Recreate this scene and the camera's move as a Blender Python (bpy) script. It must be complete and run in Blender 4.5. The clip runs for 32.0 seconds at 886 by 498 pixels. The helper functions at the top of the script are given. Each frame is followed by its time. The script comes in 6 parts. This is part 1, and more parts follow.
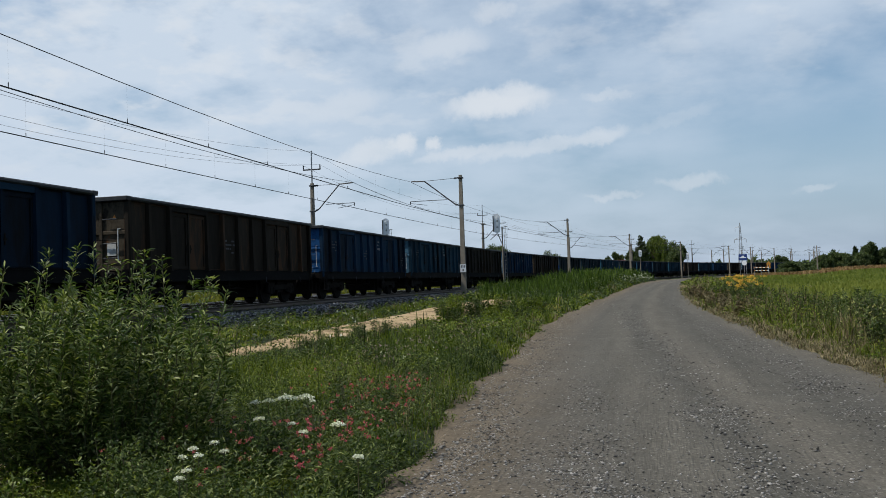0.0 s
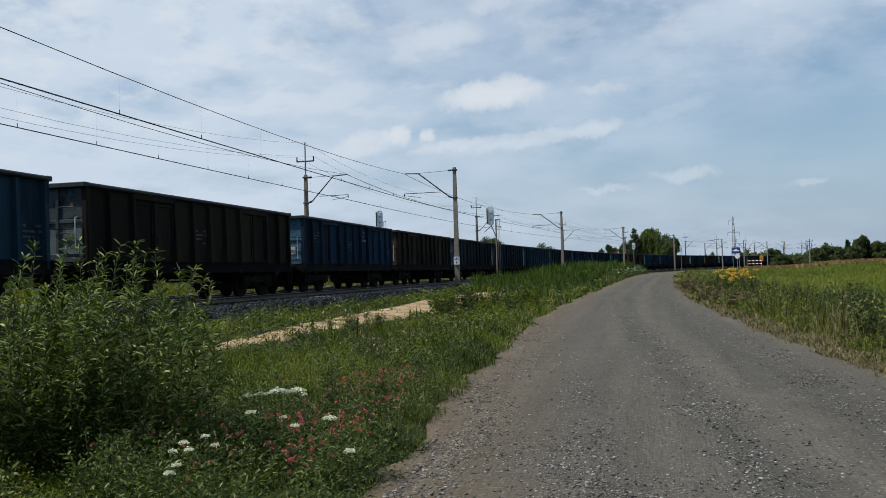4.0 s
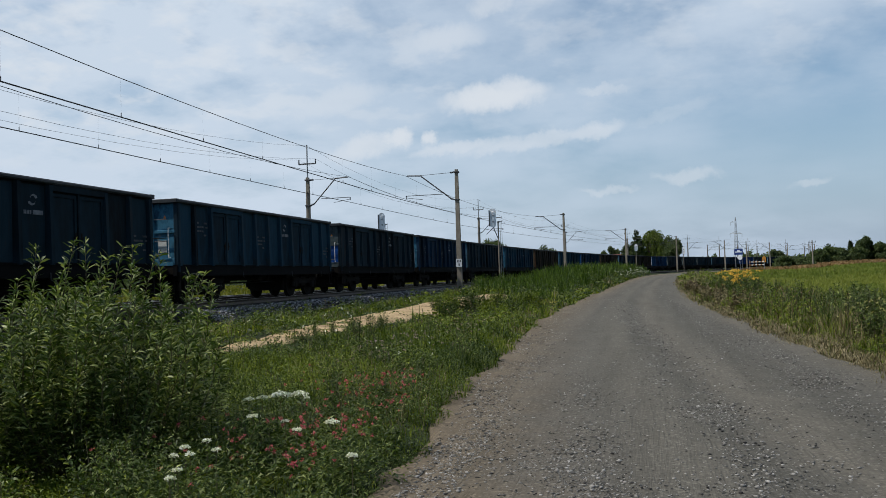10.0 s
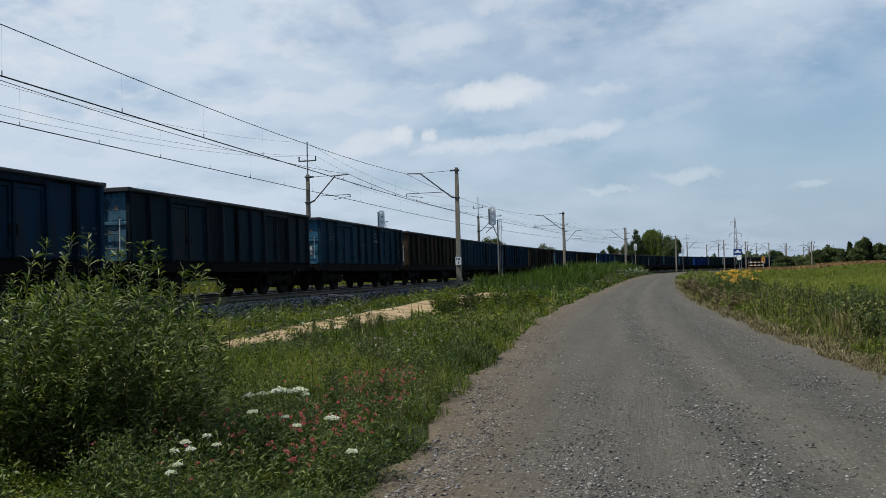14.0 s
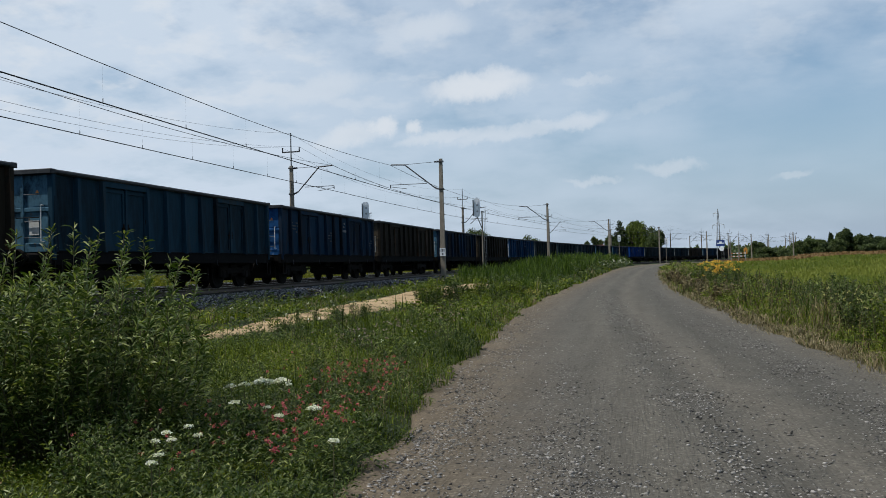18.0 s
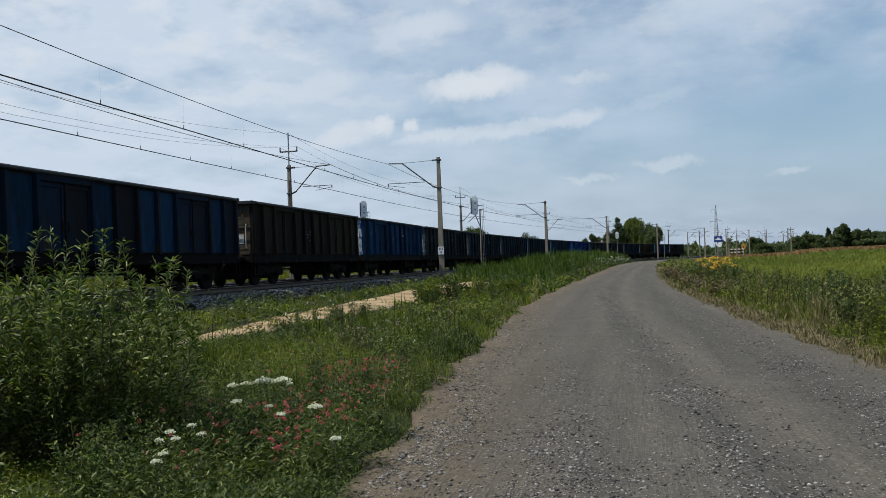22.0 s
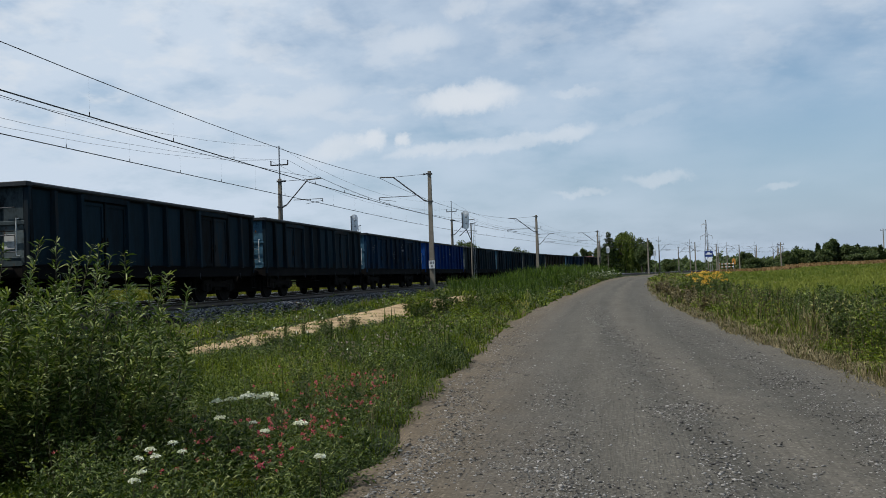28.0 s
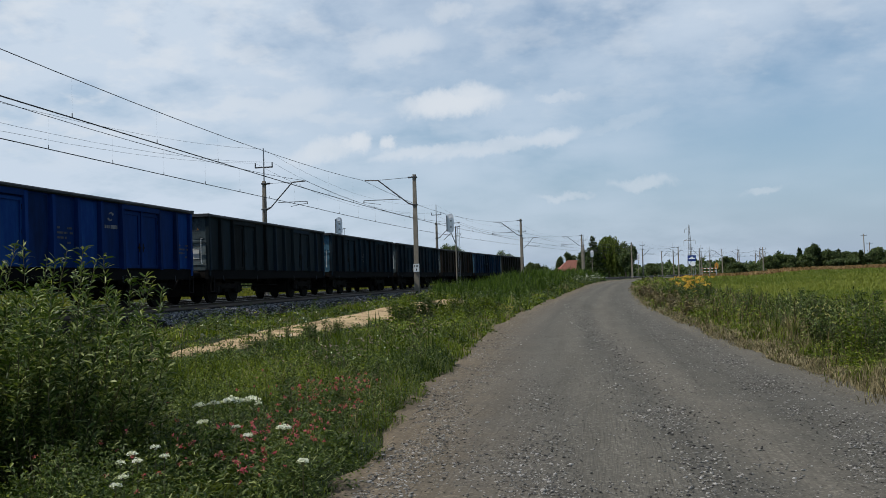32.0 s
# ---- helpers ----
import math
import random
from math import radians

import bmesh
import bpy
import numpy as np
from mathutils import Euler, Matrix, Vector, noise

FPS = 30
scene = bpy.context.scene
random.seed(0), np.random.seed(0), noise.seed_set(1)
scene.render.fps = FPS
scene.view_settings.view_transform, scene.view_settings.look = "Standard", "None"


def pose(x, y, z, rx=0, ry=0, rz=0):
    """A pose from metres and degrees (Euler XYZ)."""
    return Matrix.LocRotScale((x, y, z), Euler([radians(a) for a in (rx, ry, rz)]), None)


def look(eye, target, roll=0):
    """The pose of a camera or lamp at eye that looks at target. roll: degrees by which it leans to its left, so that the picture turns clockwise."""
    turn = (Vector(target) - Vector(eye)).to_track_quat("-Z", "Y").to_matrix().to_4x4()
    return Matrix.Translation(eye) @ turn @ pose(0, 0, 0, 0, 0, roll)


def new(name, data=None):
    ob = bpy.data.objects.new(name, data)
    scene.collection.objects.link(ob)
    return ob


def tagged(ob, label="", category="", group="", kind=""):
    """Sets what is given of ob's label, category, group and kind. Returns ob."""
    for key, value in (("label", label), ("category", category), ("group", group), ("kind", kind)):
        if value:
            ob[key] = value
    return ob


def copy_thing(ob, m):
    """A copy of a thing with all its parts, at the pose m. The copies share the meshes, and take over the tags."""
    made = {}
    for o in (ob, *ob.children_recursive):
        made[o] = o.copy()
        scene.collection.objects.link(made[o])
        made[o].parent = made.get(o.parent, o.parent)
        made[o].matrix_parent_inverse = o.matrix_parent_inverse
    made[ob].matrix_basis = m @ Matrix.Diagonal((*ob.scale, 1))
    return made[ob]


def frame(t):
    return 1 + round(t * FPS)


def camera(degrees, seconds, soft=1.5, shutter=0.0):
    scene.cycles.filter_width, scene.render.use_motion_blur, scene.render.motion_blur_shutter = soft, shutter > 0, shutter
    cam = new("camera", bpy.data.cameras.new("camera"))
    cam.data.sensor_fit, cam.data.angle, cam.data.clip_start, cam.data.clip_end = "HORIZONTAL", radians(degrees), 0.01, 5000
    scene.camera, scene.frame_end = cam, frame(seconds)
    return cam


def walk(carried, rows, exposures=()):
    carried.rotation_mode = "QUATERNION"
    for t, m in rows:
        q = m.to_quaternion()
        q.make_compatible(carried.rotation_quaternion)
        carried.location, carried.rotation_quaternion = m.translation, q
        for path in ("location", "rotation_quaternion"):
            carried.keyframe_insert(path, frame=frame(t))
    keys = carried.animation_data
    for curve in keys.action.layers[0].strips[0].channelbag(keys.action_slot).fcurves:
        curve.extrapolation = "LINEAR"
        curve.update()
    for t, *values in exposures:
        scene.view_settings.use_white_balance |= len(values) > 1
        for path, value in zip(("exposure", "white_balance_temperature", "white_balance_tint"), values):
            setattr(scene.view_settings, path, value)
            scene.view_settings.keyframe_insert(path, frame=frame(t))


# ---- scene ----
cam = camera(55.75, 32.0, soft=0.6)


def aim(x, y, z, yaw, pitch, roll):
    """A camera pose from its place and its turn to the left, tilt up and lean to the right, in degrees."""
    a, b = radians(yaw), radians(pitch)
    way = Vector((-math.sin(a) * math.cos(b), math.cos(a) * math.cos(b), math.sin(b)))
    return look((x, y, z), Vector((x, y, z)) + way * 10, -roll)


walk(cam, [
    (0, aim(-0.004, 0.002, 1.622, 13.69, 2.20, 1.83)),
    (0.5, aim(-0.006, 0.006, 1.622, 13.45, 2.19, 1.78)),
    (1, aim(-0.007, 0.013, 1.623, 13.26, 2.08, 1.57)),
    (1.5, aim(-0.007, 0.021, 1.625, 13.10, 1.96, 1.72)),
    (2, aim(-0.007, 0.027, 1.627, 12.99, 1.79, 1.57)),
    (2.5, aim(-0.006, 0.030, 1.630, 12.98, 1.64, 1.57)),
    (3, aim(-0.005, 0.031, 1.633, 13.04, 1.62, 1.51)),
    (3.5, aim(-0.004, 0.032, 1.634, 13.16, 1.62, 1.56)),
    (5.5, aim(0.009, 0.026, 1.627, 13.49, 1.75, 1.85)),
    (6, aim(0.009, 0.025, 1.627, 13.49, 1.75, 1.88)),
    (6.5, aim(0.007, 0.024, 1.627, 13.49, 1.76, 2.03)),
    (7, aim(0.005, 0.025, 1.628, 13.46, 1.72, 2.01)),
    (7.5, aim(0.003, 0.027, 1.629, 13.53, 1.71, 2.08)),
    (8, aim(0.001, 0.032, 1.630, 13.55, 1.70, 1.97)),
    (8.5, aim(-0.003, 0.042, 1.631, 13.54, 1.70, 1.97)),
    (9, aim(-0.008, 0.055, 1.631, 13.54, 1.70, 1.78)),
    (9.5, aim(-0.013, 0.070, 1.631, 13.49, 1.76, 1.83)),
    (10, aim(-0.017, 0.081, 1.632, 13.43, 1.81, 1.85)),
    (10.5, aim(-0.019, 0.085, 1.632, 13.43, 1.87, 1.84)),
    (11, aim(-0.018, 0.082, 1.633, 13.50, 1.93, 1.88)),
    (11.5, aim(-0.017, 0.073, 1.633, 13.53, 1.92, 1.83)),
    (12, aim(-0.016, 0.064, 1.633, 13.52, 1.88, 1.70)),
    (12.5, aim(-0.016, 0.058, 1.633, 13.52, 1.83, 1.67)),
    (13, aim(-0.017, 0.054, 1.632, 13.55, 1.79, 1.49)),
    (13.5, aim(-0.018, 0.052, 1.631, 13.56, 1.76, 1.40)),
    (14, aim(-0.019, 0.051, 1.631, 13.39, 1.67, 1.42)),
    (14.5, aim(-0.019, 0.052, 1.630, 13.16, 1.58, 1.52)),
    (16.5, aim(-0.005, 0.068, 1.622, 12.50, 0.82, 1.67)),
    (17, aim(-0.002, 0.065, 1.621, 12.44, 0.82, 1.81)),
    (17.5, aim(-0.001, 0.060, 1.620, 12.37, 0.94, 1.57)),
    (18, aim(0.001, 0.052, 1.619, 12.35, 1.06, 1.51)),
    (18.5, aim(0.002, 0.041, 1.619, 12.30, 1.10, 1.49)),
    (19, aim(0.002, 0.028, 1.619, 12.30, 1.11, 1.57)),
    (19.5, aim(0.003, 0.016, 1.619, 12.38, 1.11, 1.56)),
    (20, aim(0.003, 0.007, 1.620, 12.30, 1.03, 1.67)),
    (20.5, aim(0.004, 0.000, 1.620, 12.25, 0.98, 1.78)),
    (21, aim(0.006, -0.006, 1.620, 12.24, 0.96, 1.83)),
    (21.5, aim(0.008, -0.011, 1.621, 12.25, 0.94, 1.93)),
    (22, aim(0.008, -0.011, 1.622, 12.23, 0.94, 1.97)),
    (22.5, aim(0.005, -0.004, 1.624, 12.18, 0.97, 1.60)),
    (23, aim(0.003, 0.008, 1.625, 12.17, 1.05, 1.58)),
    (23.5, aim(0.002, 0.021, 1.625, 12.17, 1.16, 1.59)),
    (24, aim(0.003, 0.033, 1.625, 12.17, 1.26, 1.60)),
    (24.5, aim(0.005, 0.045, 1.625, 12.20, 1.40, 1.77)),
    (25, aim(0.007, 0.055, 1.624, 12.19, 1.46, 1.77)),
    (25.5, aim(0.008, 0.063, 1.624, 12.12, 1.50, 1.63)),
    (27.5, aim(0.010, 0.100, 1.618, 11.72, 1.76, 1.83)),
    (28, aim(0.008, 0.097, 1.619, 11.60, 1.88, 1.84)),
    (28.5, aim(0.006, 0.093, 1.620, 11.49, 1.99, 1.87)),
    (29, aim(0.004, 0.089, 1.622, 11.41, 2.04, 1.84)),
    (29.5, aim(0.001, 0.086, 1.624, 11.30, 2.05, 1.86)),
    (30, aim(-0.001, 0.086, 1.626, 11.18, 2.06, 1.86)),
    (30.5, aim(-0.000, 0.086, 1.626, 11.01, 2.07, 1.85)),
    (31, aim(0.003, 0.085, 1.627, 10.95, 2.08, 1.86)),
    (31.5, aim(0.010, 0.081, 1.628, 10.82, 2.12, 1.79)),
    (32, aim(0.016, 0.077, 1.629, 10.54, 2.07, 1.62)),
])

# ---- world, sun, exposure ----
SUN_WAY = Vector((0.53, 0.21, -0.82)).normalized()


def build_world():
    w = bpy.data.worlds.new("sky")
    w.use_nodes = True
    scene.world = w
    nt = w.node_tree
    nt.nodes.clear()
    nd, ln = nt.nodes, nt.links

    def math_(op, a, b=None, clamp=False):
        n = nd.new("ShaderNodeMath")
        n.operation, n.use_clamp = op, clamp
        for i, v in enumerate((a, b)):
            if v is None:
                continue
            if isinstance(v, (int, float)):
                n.inputs[i].default_value = v
            else:
                ln.new(v, n.inputs[i])
        return n.outputs[0]

    def noise_(vec, scale, detail=5.0, rough=0.55):
        n = nd.new("ShaderNodeTexNoise")
        n.inputs["Scale"].default_value, n.inputs["Detail"].default_value, n.inputs["Roughness"].default_value = scale, detail, rough
        ln.new(vec, n.inputs["Vector"])
        return n.outputs["Fac"]

    def ramp_(fac, lo, hi):
        n = nd.new("ShaderNodeMapRange")
        n.interpolation_type = "SMOOTHSTEP"
        n.inputs["From Min"].default_value, n.inputs["From Max"].default_value = lo, hi
        ln.new(fac, n.inputs["Value"])
        return n.outputs[0]

    def vec_(x, y, z=0.0):
        n = nd.new("ShaderNodeCombineXYZ")
        for i, v in enumerate((x, y, z)):
            if isinstance(v, (int, float)):
                n.inputs[i].default_value = v
            else:
                ln.new(v, n.inputs[i])
        return n.outputs[0]

    sky = nd.new("ShaderNodeTexSky")
    sky.sky_type, sky.sun_disc = "NISHITA", False
    sky.sun_elevation = math.asin(-SUN_WAY.z)
    sky.sun_rotation = math.atan2(-SUN_WAY.x, -SUN_WAY.y)
    sky.air_density, sky.dust_density, sky.ozone_density = 1.0, 1.2, 1.5
    tc = nd.new("ShaderNodeTexCoord")
    sep = nd.new("ShaderNodeSeparateXYZ")
    ln.new(tc.outputs["Generated"], sep.inputs[0])
    X, Y, Z = sep.outputs
    up = math_("MAXIMUM", math_("ADD", Z, 0.26), 0.02)
    flat = vec_(math_("DIVIDE", X, up), math_("DIVIDE", Y, up))
    # thin high veil: broad sheets with wispy texture, drawn out by perspective
    broad = ramp_(noise_(flat, 0.8, 3.0, 0.5), 0.36, 0.66)
    wisps = noise_(flat, 3.2, 6.0, 0.58)
    veil = math_("MULTIPLY", broad, ramp_(wisps, 0.2, 0.75))
    # more veil over the left and high part of the sky, clear towards the right
    fwd = math_("MAXIMUM", Y, 0.05)
    U, V = math_("DIVIDE", X, fwd), math_("DIVIDE", Z, fwd)
    side = ramp_(U, 0.35, -0.75)
    high = ramp_(V, 0.10, 0.32)
    more = math_("MULTIPLY", math_("MAXIMUM", side, math_("MULTIPLY", high, 0.5)), ramp_(Y, 0.0, 0.35))
    veil = math_("ADD", math_("MULTIPLY", veil, 0.42), math_("MULTIPLY", math_("MULTIPLY", more, 1.05), ramp_(wisps, 0.12, 0.58)), True)
    # low cumulus and streaks
    du = math_("MULTIPLY", math_("SUBTRACT", noise_(vec_(U, V), 26.0, 6.0, 0.60), 0.5), 0.050)
    dv = math_("MULTIPLY", math_("SUBTRACT", noise_(vec_(V, U, 3.0), 34.0, 6.0, 0.64), 0.5), 0.030)
    u2, v2 = math_("ADD", U, du), math_("ADD", V, dv)
    cloud = None
    for u0, v0, a, b, tilt, k in CLOUDS:
        p, q = math_("SUBTRACT", u2, u0), math_("SUBTRACT", v2, v0)
        q = math_("SUBTRACT", q, math_("MULTIPLY", p, tilt))
        e = math_("ADD", math_("POWER", math_("ABSOLUTE", math_("DIVIDE", p, a)), 2.0), math_("POWER", math_("ABSOLUTE", math_("DIVIDE", q, b)), 2.0))
        m = math_("MULTIPLY", ramp_(e, 2.9, 0.0), k * 0.92)
        cloud = m if cloud is None else math_("MAXIMUM", cloud, m)
    # faint dapples high on the left
    dapple = math_("MULTIPLY", ramp_(noise_(flat, 7.5, 4.0, 0.55), 0.47, 0.66), math_("MULTIPLY", more, 0.55))
    cloud = math_("MAXIMUM", cloud, math_("MULTIPLY", dapple, ramp_(V, 0.13, 0.24)))
    haze = math_("MULTIPLY", ramp_(Z, 0.26, -0.02), 0.85)
    scaled = nd.new("ShaderNodeVectorMath")
    scaled.operation = "MULTIPLY"
    ln.new(sky.outputs[0], scaled.inputs[0])
    scaled.inputs[1].default_value = SKY_GAIN
    last = scaled.outputs[0]
    for fac, colour in ((haze, HAZE_COLOUR), (veil, VEIL_COLOUR), (cloud, CLOUD_COLOUR)):
        mix = nd.new("ShaderNodeMix")
        mix.data_type = "RGBA"
        ln.new(fac, mix.inputs["Factor"])
        ln.new(last, mix.inputs["A"])
        mix.inputs["B"].default_value = (*colour, 1)
        last = mix.outputs["Result"]
    bg = nd.new("ShaderNodeBackground")
    out = nd.new("ShaderNodeOutputWorld")
    ln.new(mix.outputs["Result"], bg.inputs["Color"])
    bg.inputs["Strength"].default_value = 0.1
    ln.new(bg.outputs[0], out.inputs["Surface"])


SKY_GAIN = (1.02, 1.145, 1.15)
HAZE_COLOUR, VEIL_COLOUR, CLOUD_COLOUR = (3.42, 4.40, 5.95), (5.80, 6.76, 7.95), (7.2, 7.65, 8.2)
# across, up, half width, half height, tilt, strength
CLOUDS = [
    (-0.172, 0.214, 0.052, 0.0130, 0.03, 0.95), (-0.150, 0.222, 0.024, 0.0120, 0.03, 0.85),
    (-0.231, 0.292, 0.038, 0.0130, 0.08, 0.50), (-0.170, 0.326, 0.022, 0.0100, 0.03, 0.50),
    (-0.334, 0.165, 0.038, 0.0120, 0.13, 0.70), (-0.291, 0.174, 0.013, 0.0095, 0.03, 0.90), (-0.248, 0.169, 0.009, 0.0060, 0.03, 0.85),
    (-0.215, 0.156, 0.045, 0.0060, 0.05, 0.55), (-0.125, 0.158, 0.070, 0.0070, 0.10, 0.50), (-0.054, 0.164, 0.028, 0.0080, 0.08, 0.56),
    (0.040, 0.180, 0.040, 0.0055, 0.26, 0.16), (-0.372, 0.226, 0.048, 0.0130, 0.13, 0.45), (-0.040, 0.213, 0.022, 0.0050, 0.03, 0.40),
    (0.054, 0.106, 0.026, 0.0062, 0.03, 0.44), (0.185, 0.091, 0.018, 0.0034, 0.12, 0.32), (-0.036, 0.094, 0.024, 0.0036, 0.04, 0.36),
]
build_world()
sun = new("sun", bpy.data.lights.new("sun", "SUN"))
sun.data.energy, sun.data.angle, sun.data.color = 4.3, radians(0.6), (1.0, 0.95, 0.87)
sun.matrix_world = Matrix.Translation((0, 0, 60)) @ SUN_WAY.to_track_quat("-Z", "Y").to_matrix().to_4x4()
scene.view_settings.exposure = 0.0

# ---- materials ----


ALBEDO_SCALE = 0.82  # every base colour scaled down to offset the strong sun and deepen shade


def mat(name, stops, scale=4.0, rough=0.7, bump=0.15, metal=0.0, fine=9.0, island=0.0, glow=0.0, stretch=(1, 1, 1), spec=0.5, leaf=0.0, bump_scale=None, per_object=0.0):
    """Node material: stops are (place, colour) of a ramp driven by noise at two scales, with a fine bump."""
    m = bpy.data.materials.new(name)
    m.use_nodes = True
    nt = m.node_tree
    nd, ln = nt.nodes, nt.links
    bsdf = nd["Principled BSDF"]
    tc, mp = nd.new("ShaderNodeTexCoord"), nd.new("ShaderNodeMapping")
    mp.inputs["Scale"].default_value = stretch
    ln.new(tc.outputs["Object"], mp.inputs["Vector"])
    a, b = nd.new("ShaderNodeTexNoise"), nd.new("ShaderNodeTexNoise")
    for n, s in ((a, scale), (b, scale * fine)):
        n.inputs["Scale"].default_value, n.inputs["Detail"].default_value, n.inputs["Roughness"].default_value = s, 5.0, 0.6
        ln.new(mp.outputs[0], n.inputs["Vector"])
    mixf = nd.new("ShaderNodeMix")
    mixf.inputs["Factor"].default_value = 0.4
    ln.new(a.outputs["Fac"], mixf.inputs["A"])
    ln.new(b.outputs["Fac"], mixf.inputs["B"])
    fac = mixf.outputs["Result"]
    src = None
    if island or per_object:
        src = nd.new("ShaderNodeNewGeometry").outputs["Random Per Island"] if island else nd.new("ShaderNodeObjectInfo").outputs["Random"]
        m2 = nd.new("ShaderNodeMix")
        m2.inputs["Factor"].default_value = island or per_object
        ln.new(fac, m2.inputs["A"])
        ln.new(src, m2.inputs["B"])
        fac = m2.outputs["Result"]
    rp = nd.new("ShaderNodeValToRGB")
    el = rp.color_ramp.elements
    while len(el) < len(stops):
        el.new(0.5)
    for e, (p, c) in zip(el, stops):
        e.position, e.color = p, (*(v * ALBEDO_SCALE for v in c), 1)
    ln.new(fac, rp.inputs["Fac"])
    ln.new(rp.outputs["Color"], bsdf.inputs["Base Color"])
    bsdf.inputs["Roughness"].default_value, bsdf.inputs["Metallic"].default_value = rough, metal
    bsdf.inputs["Specular IOR Level"].default_value = spec
    if bump:
        bp = nd.new("ShaderNodeBump")
        bp.inputs["Strength"].default_value, bp.inputs["Distance"].default_value = bump, 0.03
        ln.new(b.outputs["Fac"], bp.inputs["Height"])
        ln.new(bp.outputs[0], bsdf.inputs["Normal"])
    if leaf:
        tr, ms = nd.new("ShaderNodeBsdfTranslucent"), nd.new("ShaderNodeMixShader")
        br = nd.new("ShaderNodeMix")
        br.data_type, br.blend_type = "RGBA", "MULTIPLY"
        br.inputs["Factor"].default_value = 1.0
        br.inputs["B"].default_value = (1.35, 1.45, 0.55, 1)
        ln.new(rp.outputs["Color"], br.inputs["A"])
        ln.new(br.outputs["Result"], tr.inputs["Color"])
        ms.inputs["Fac"].default_value = leaf
        ln.new(bsdf.outputs[0], ms.inputs[1])
        ln.new(tr.outputs[0], ms.inputs[2])
        ln.new(ms.outputs[0], nd["Material Output"].inputs["Surface"])
    return m


def greens(name, dark, mid, light, leaf=0.24, rough=0.5, blue=0.57, spec=0.12, island=0.65):
    dark, mid, light = ((r, g, b * blue) for r, g, b in (dark, mid, light))
    return mat(name, [(0.18, dark), (0.52, mid), (0.78, light)], scale=0.6, rough=rough, bump=0.0, island=island, leaf=leaf, spec=spec)


M = {}
M["ground"] = mat("meadow_soil", [(0.25, (0.011, 0.015, 0.006)), (0.5, (0.022, 0.031, 0.011)), (0.72, (0.048, 0.050, 0.022))], scale=0.35, rough=0.95, bump=0.6, fine=14, spec=0.1)


def road_material():
    """Packed grey dust; UV runs in metres from the left edge and along. Sandy shoulders, smoother wheel tracks."""
    m = mat("dusty_road", [(0.25, (0.074, 0.070, 0.061)), (0.5, (0.104, 0.098, 0.086)), (0.75, (0.142, 0.133, 0.116))], scale=0.8, rough=0.95, bump=0.6, fine=26, spec=0.1, stretch=(2.6, 0.14, 1))
    nt = m.node_tree
    nd, ln = nt.nodes, nt.links
    bsdf = nd["Principled BSDF"]
    grey = bsdf.inputs["Base Color"].links[0].from_socket
    uv = nd.new("ShaderNodeUVMap")
    uv.uv_map = "across"
    sep, nz = nd.new("ShaderNodeSeparateXYZ"), nd.new("ShaderNodeTexNoise")
    ln.new(uv.outputs[0], sep.inputs[0])
    nz.inputs["Scale"].default_value, nz.inputs["Detail"].default_value = 1.3, 6.0
    ln.new(uv.outputs[0], nz.inputs["Vector"])
    wob = nd.new("ShaderNodeMath")
    wob.operation = "MULTIPLY_ADD"
    ln.new(nz.outputs["Fac"], wob.inputs[0])
    wob.inputs[1].default_value = 1.1
    ln.new(sep.outputs[0], wob.inputs[2])
    # shoulder, then worn tracks and loose middle, across the width
    rp = nd.new("ShaderNodeValToRGB")
    dv = nd.new("ShaderNodeMath")
    dv.operation = "DIVIDE"
    ln.new(wob.outputs[0], dv.inputs[0])
    dv.inputs[1].default_value = 8.0
    ln.new(dv.outputs[0], rp.inputs["Fac"])
    stops = [(0.0, (1.46, 1.22, 0.98)), (0.12, (1.30, 1.14, 0.97)), (0.19, (1.10, 1.04, 0.99)), (0.27, (0.90, 0.90, 0.90)), (0.35, (1.06, 1.05, 1.03)), (0.42, (0.86, 0.87, 0.87)), (0.49, (1.16, 1.13, 1.10)), (0.58, (0.84, 0.85, 0.85)), (0.70, (0.98, 0.98, 0.98)), (0.90, (1.4, 1.28, 1.14))]
    el = rp.color_ramp.elements
    while len(el) < len(stops):
        el.new(0.5)
    for e, (p, c) in zip(el, stops):
        e.position, e.color = p, tuple(v * 0.5 for v in c) + (1,)
    sc = nd.new("ShaderNodeVectorMath")
    sc.operation = "SCALE"
    sc.inputs["Scale"].default_value = 2.0
    ln.new(rp.outputs["Color"], sc.inputs[0])
    mx = nd.new("ShaderNodeVectorMath")
    mx.operation = "MULTIPLY"
    ln.new(grey, mx.inputs[0])
    ln.new(sc.outputs[0], mx.inputs[1])
    # grit: small grains, a few of them pale or dark
    vo, gr = nd.new("ShaderNodeTexVoronoi"), nd.new("ShaderNodeValToRGB")
    vo.inputs["Scale"].default_value = 42.0
    tc = nd.new("ShaderNodeTexCoord")
    ln.new(tc.outputs["Object"], vo.inputs["Vector"])
    ln.new(vo.outputs["Color"], gr.inputs["Fac"])
    el = gr.color_ramp.elements
    for q in range(3):
        el.new(0.5)
    for e, (p, v) in zip(el, ((0.0, 0.34), (0.30, 0.45), (0.55, 0.50), (0.74, 0.55), (0.90, 0.78))):
        e.position, e.color = p, (v, v, v * 0.98, 1)
    grit = nd.new("ShaderNodeVectorMath")
    grit.operation = "MULTIPLY"
    ln.new(mx.outputs[0], grit.inputs[0])
    ln.new(gr.outputs["Color"], grit.inputs[1])
    twice = nd.new("ShaderNodeVectorMath")
    twice.operation = "SCALE"
    twice.inputs["Scale"].default_value = 2.0
    ln.new(grit.outputs[0], twice.inputs[0])
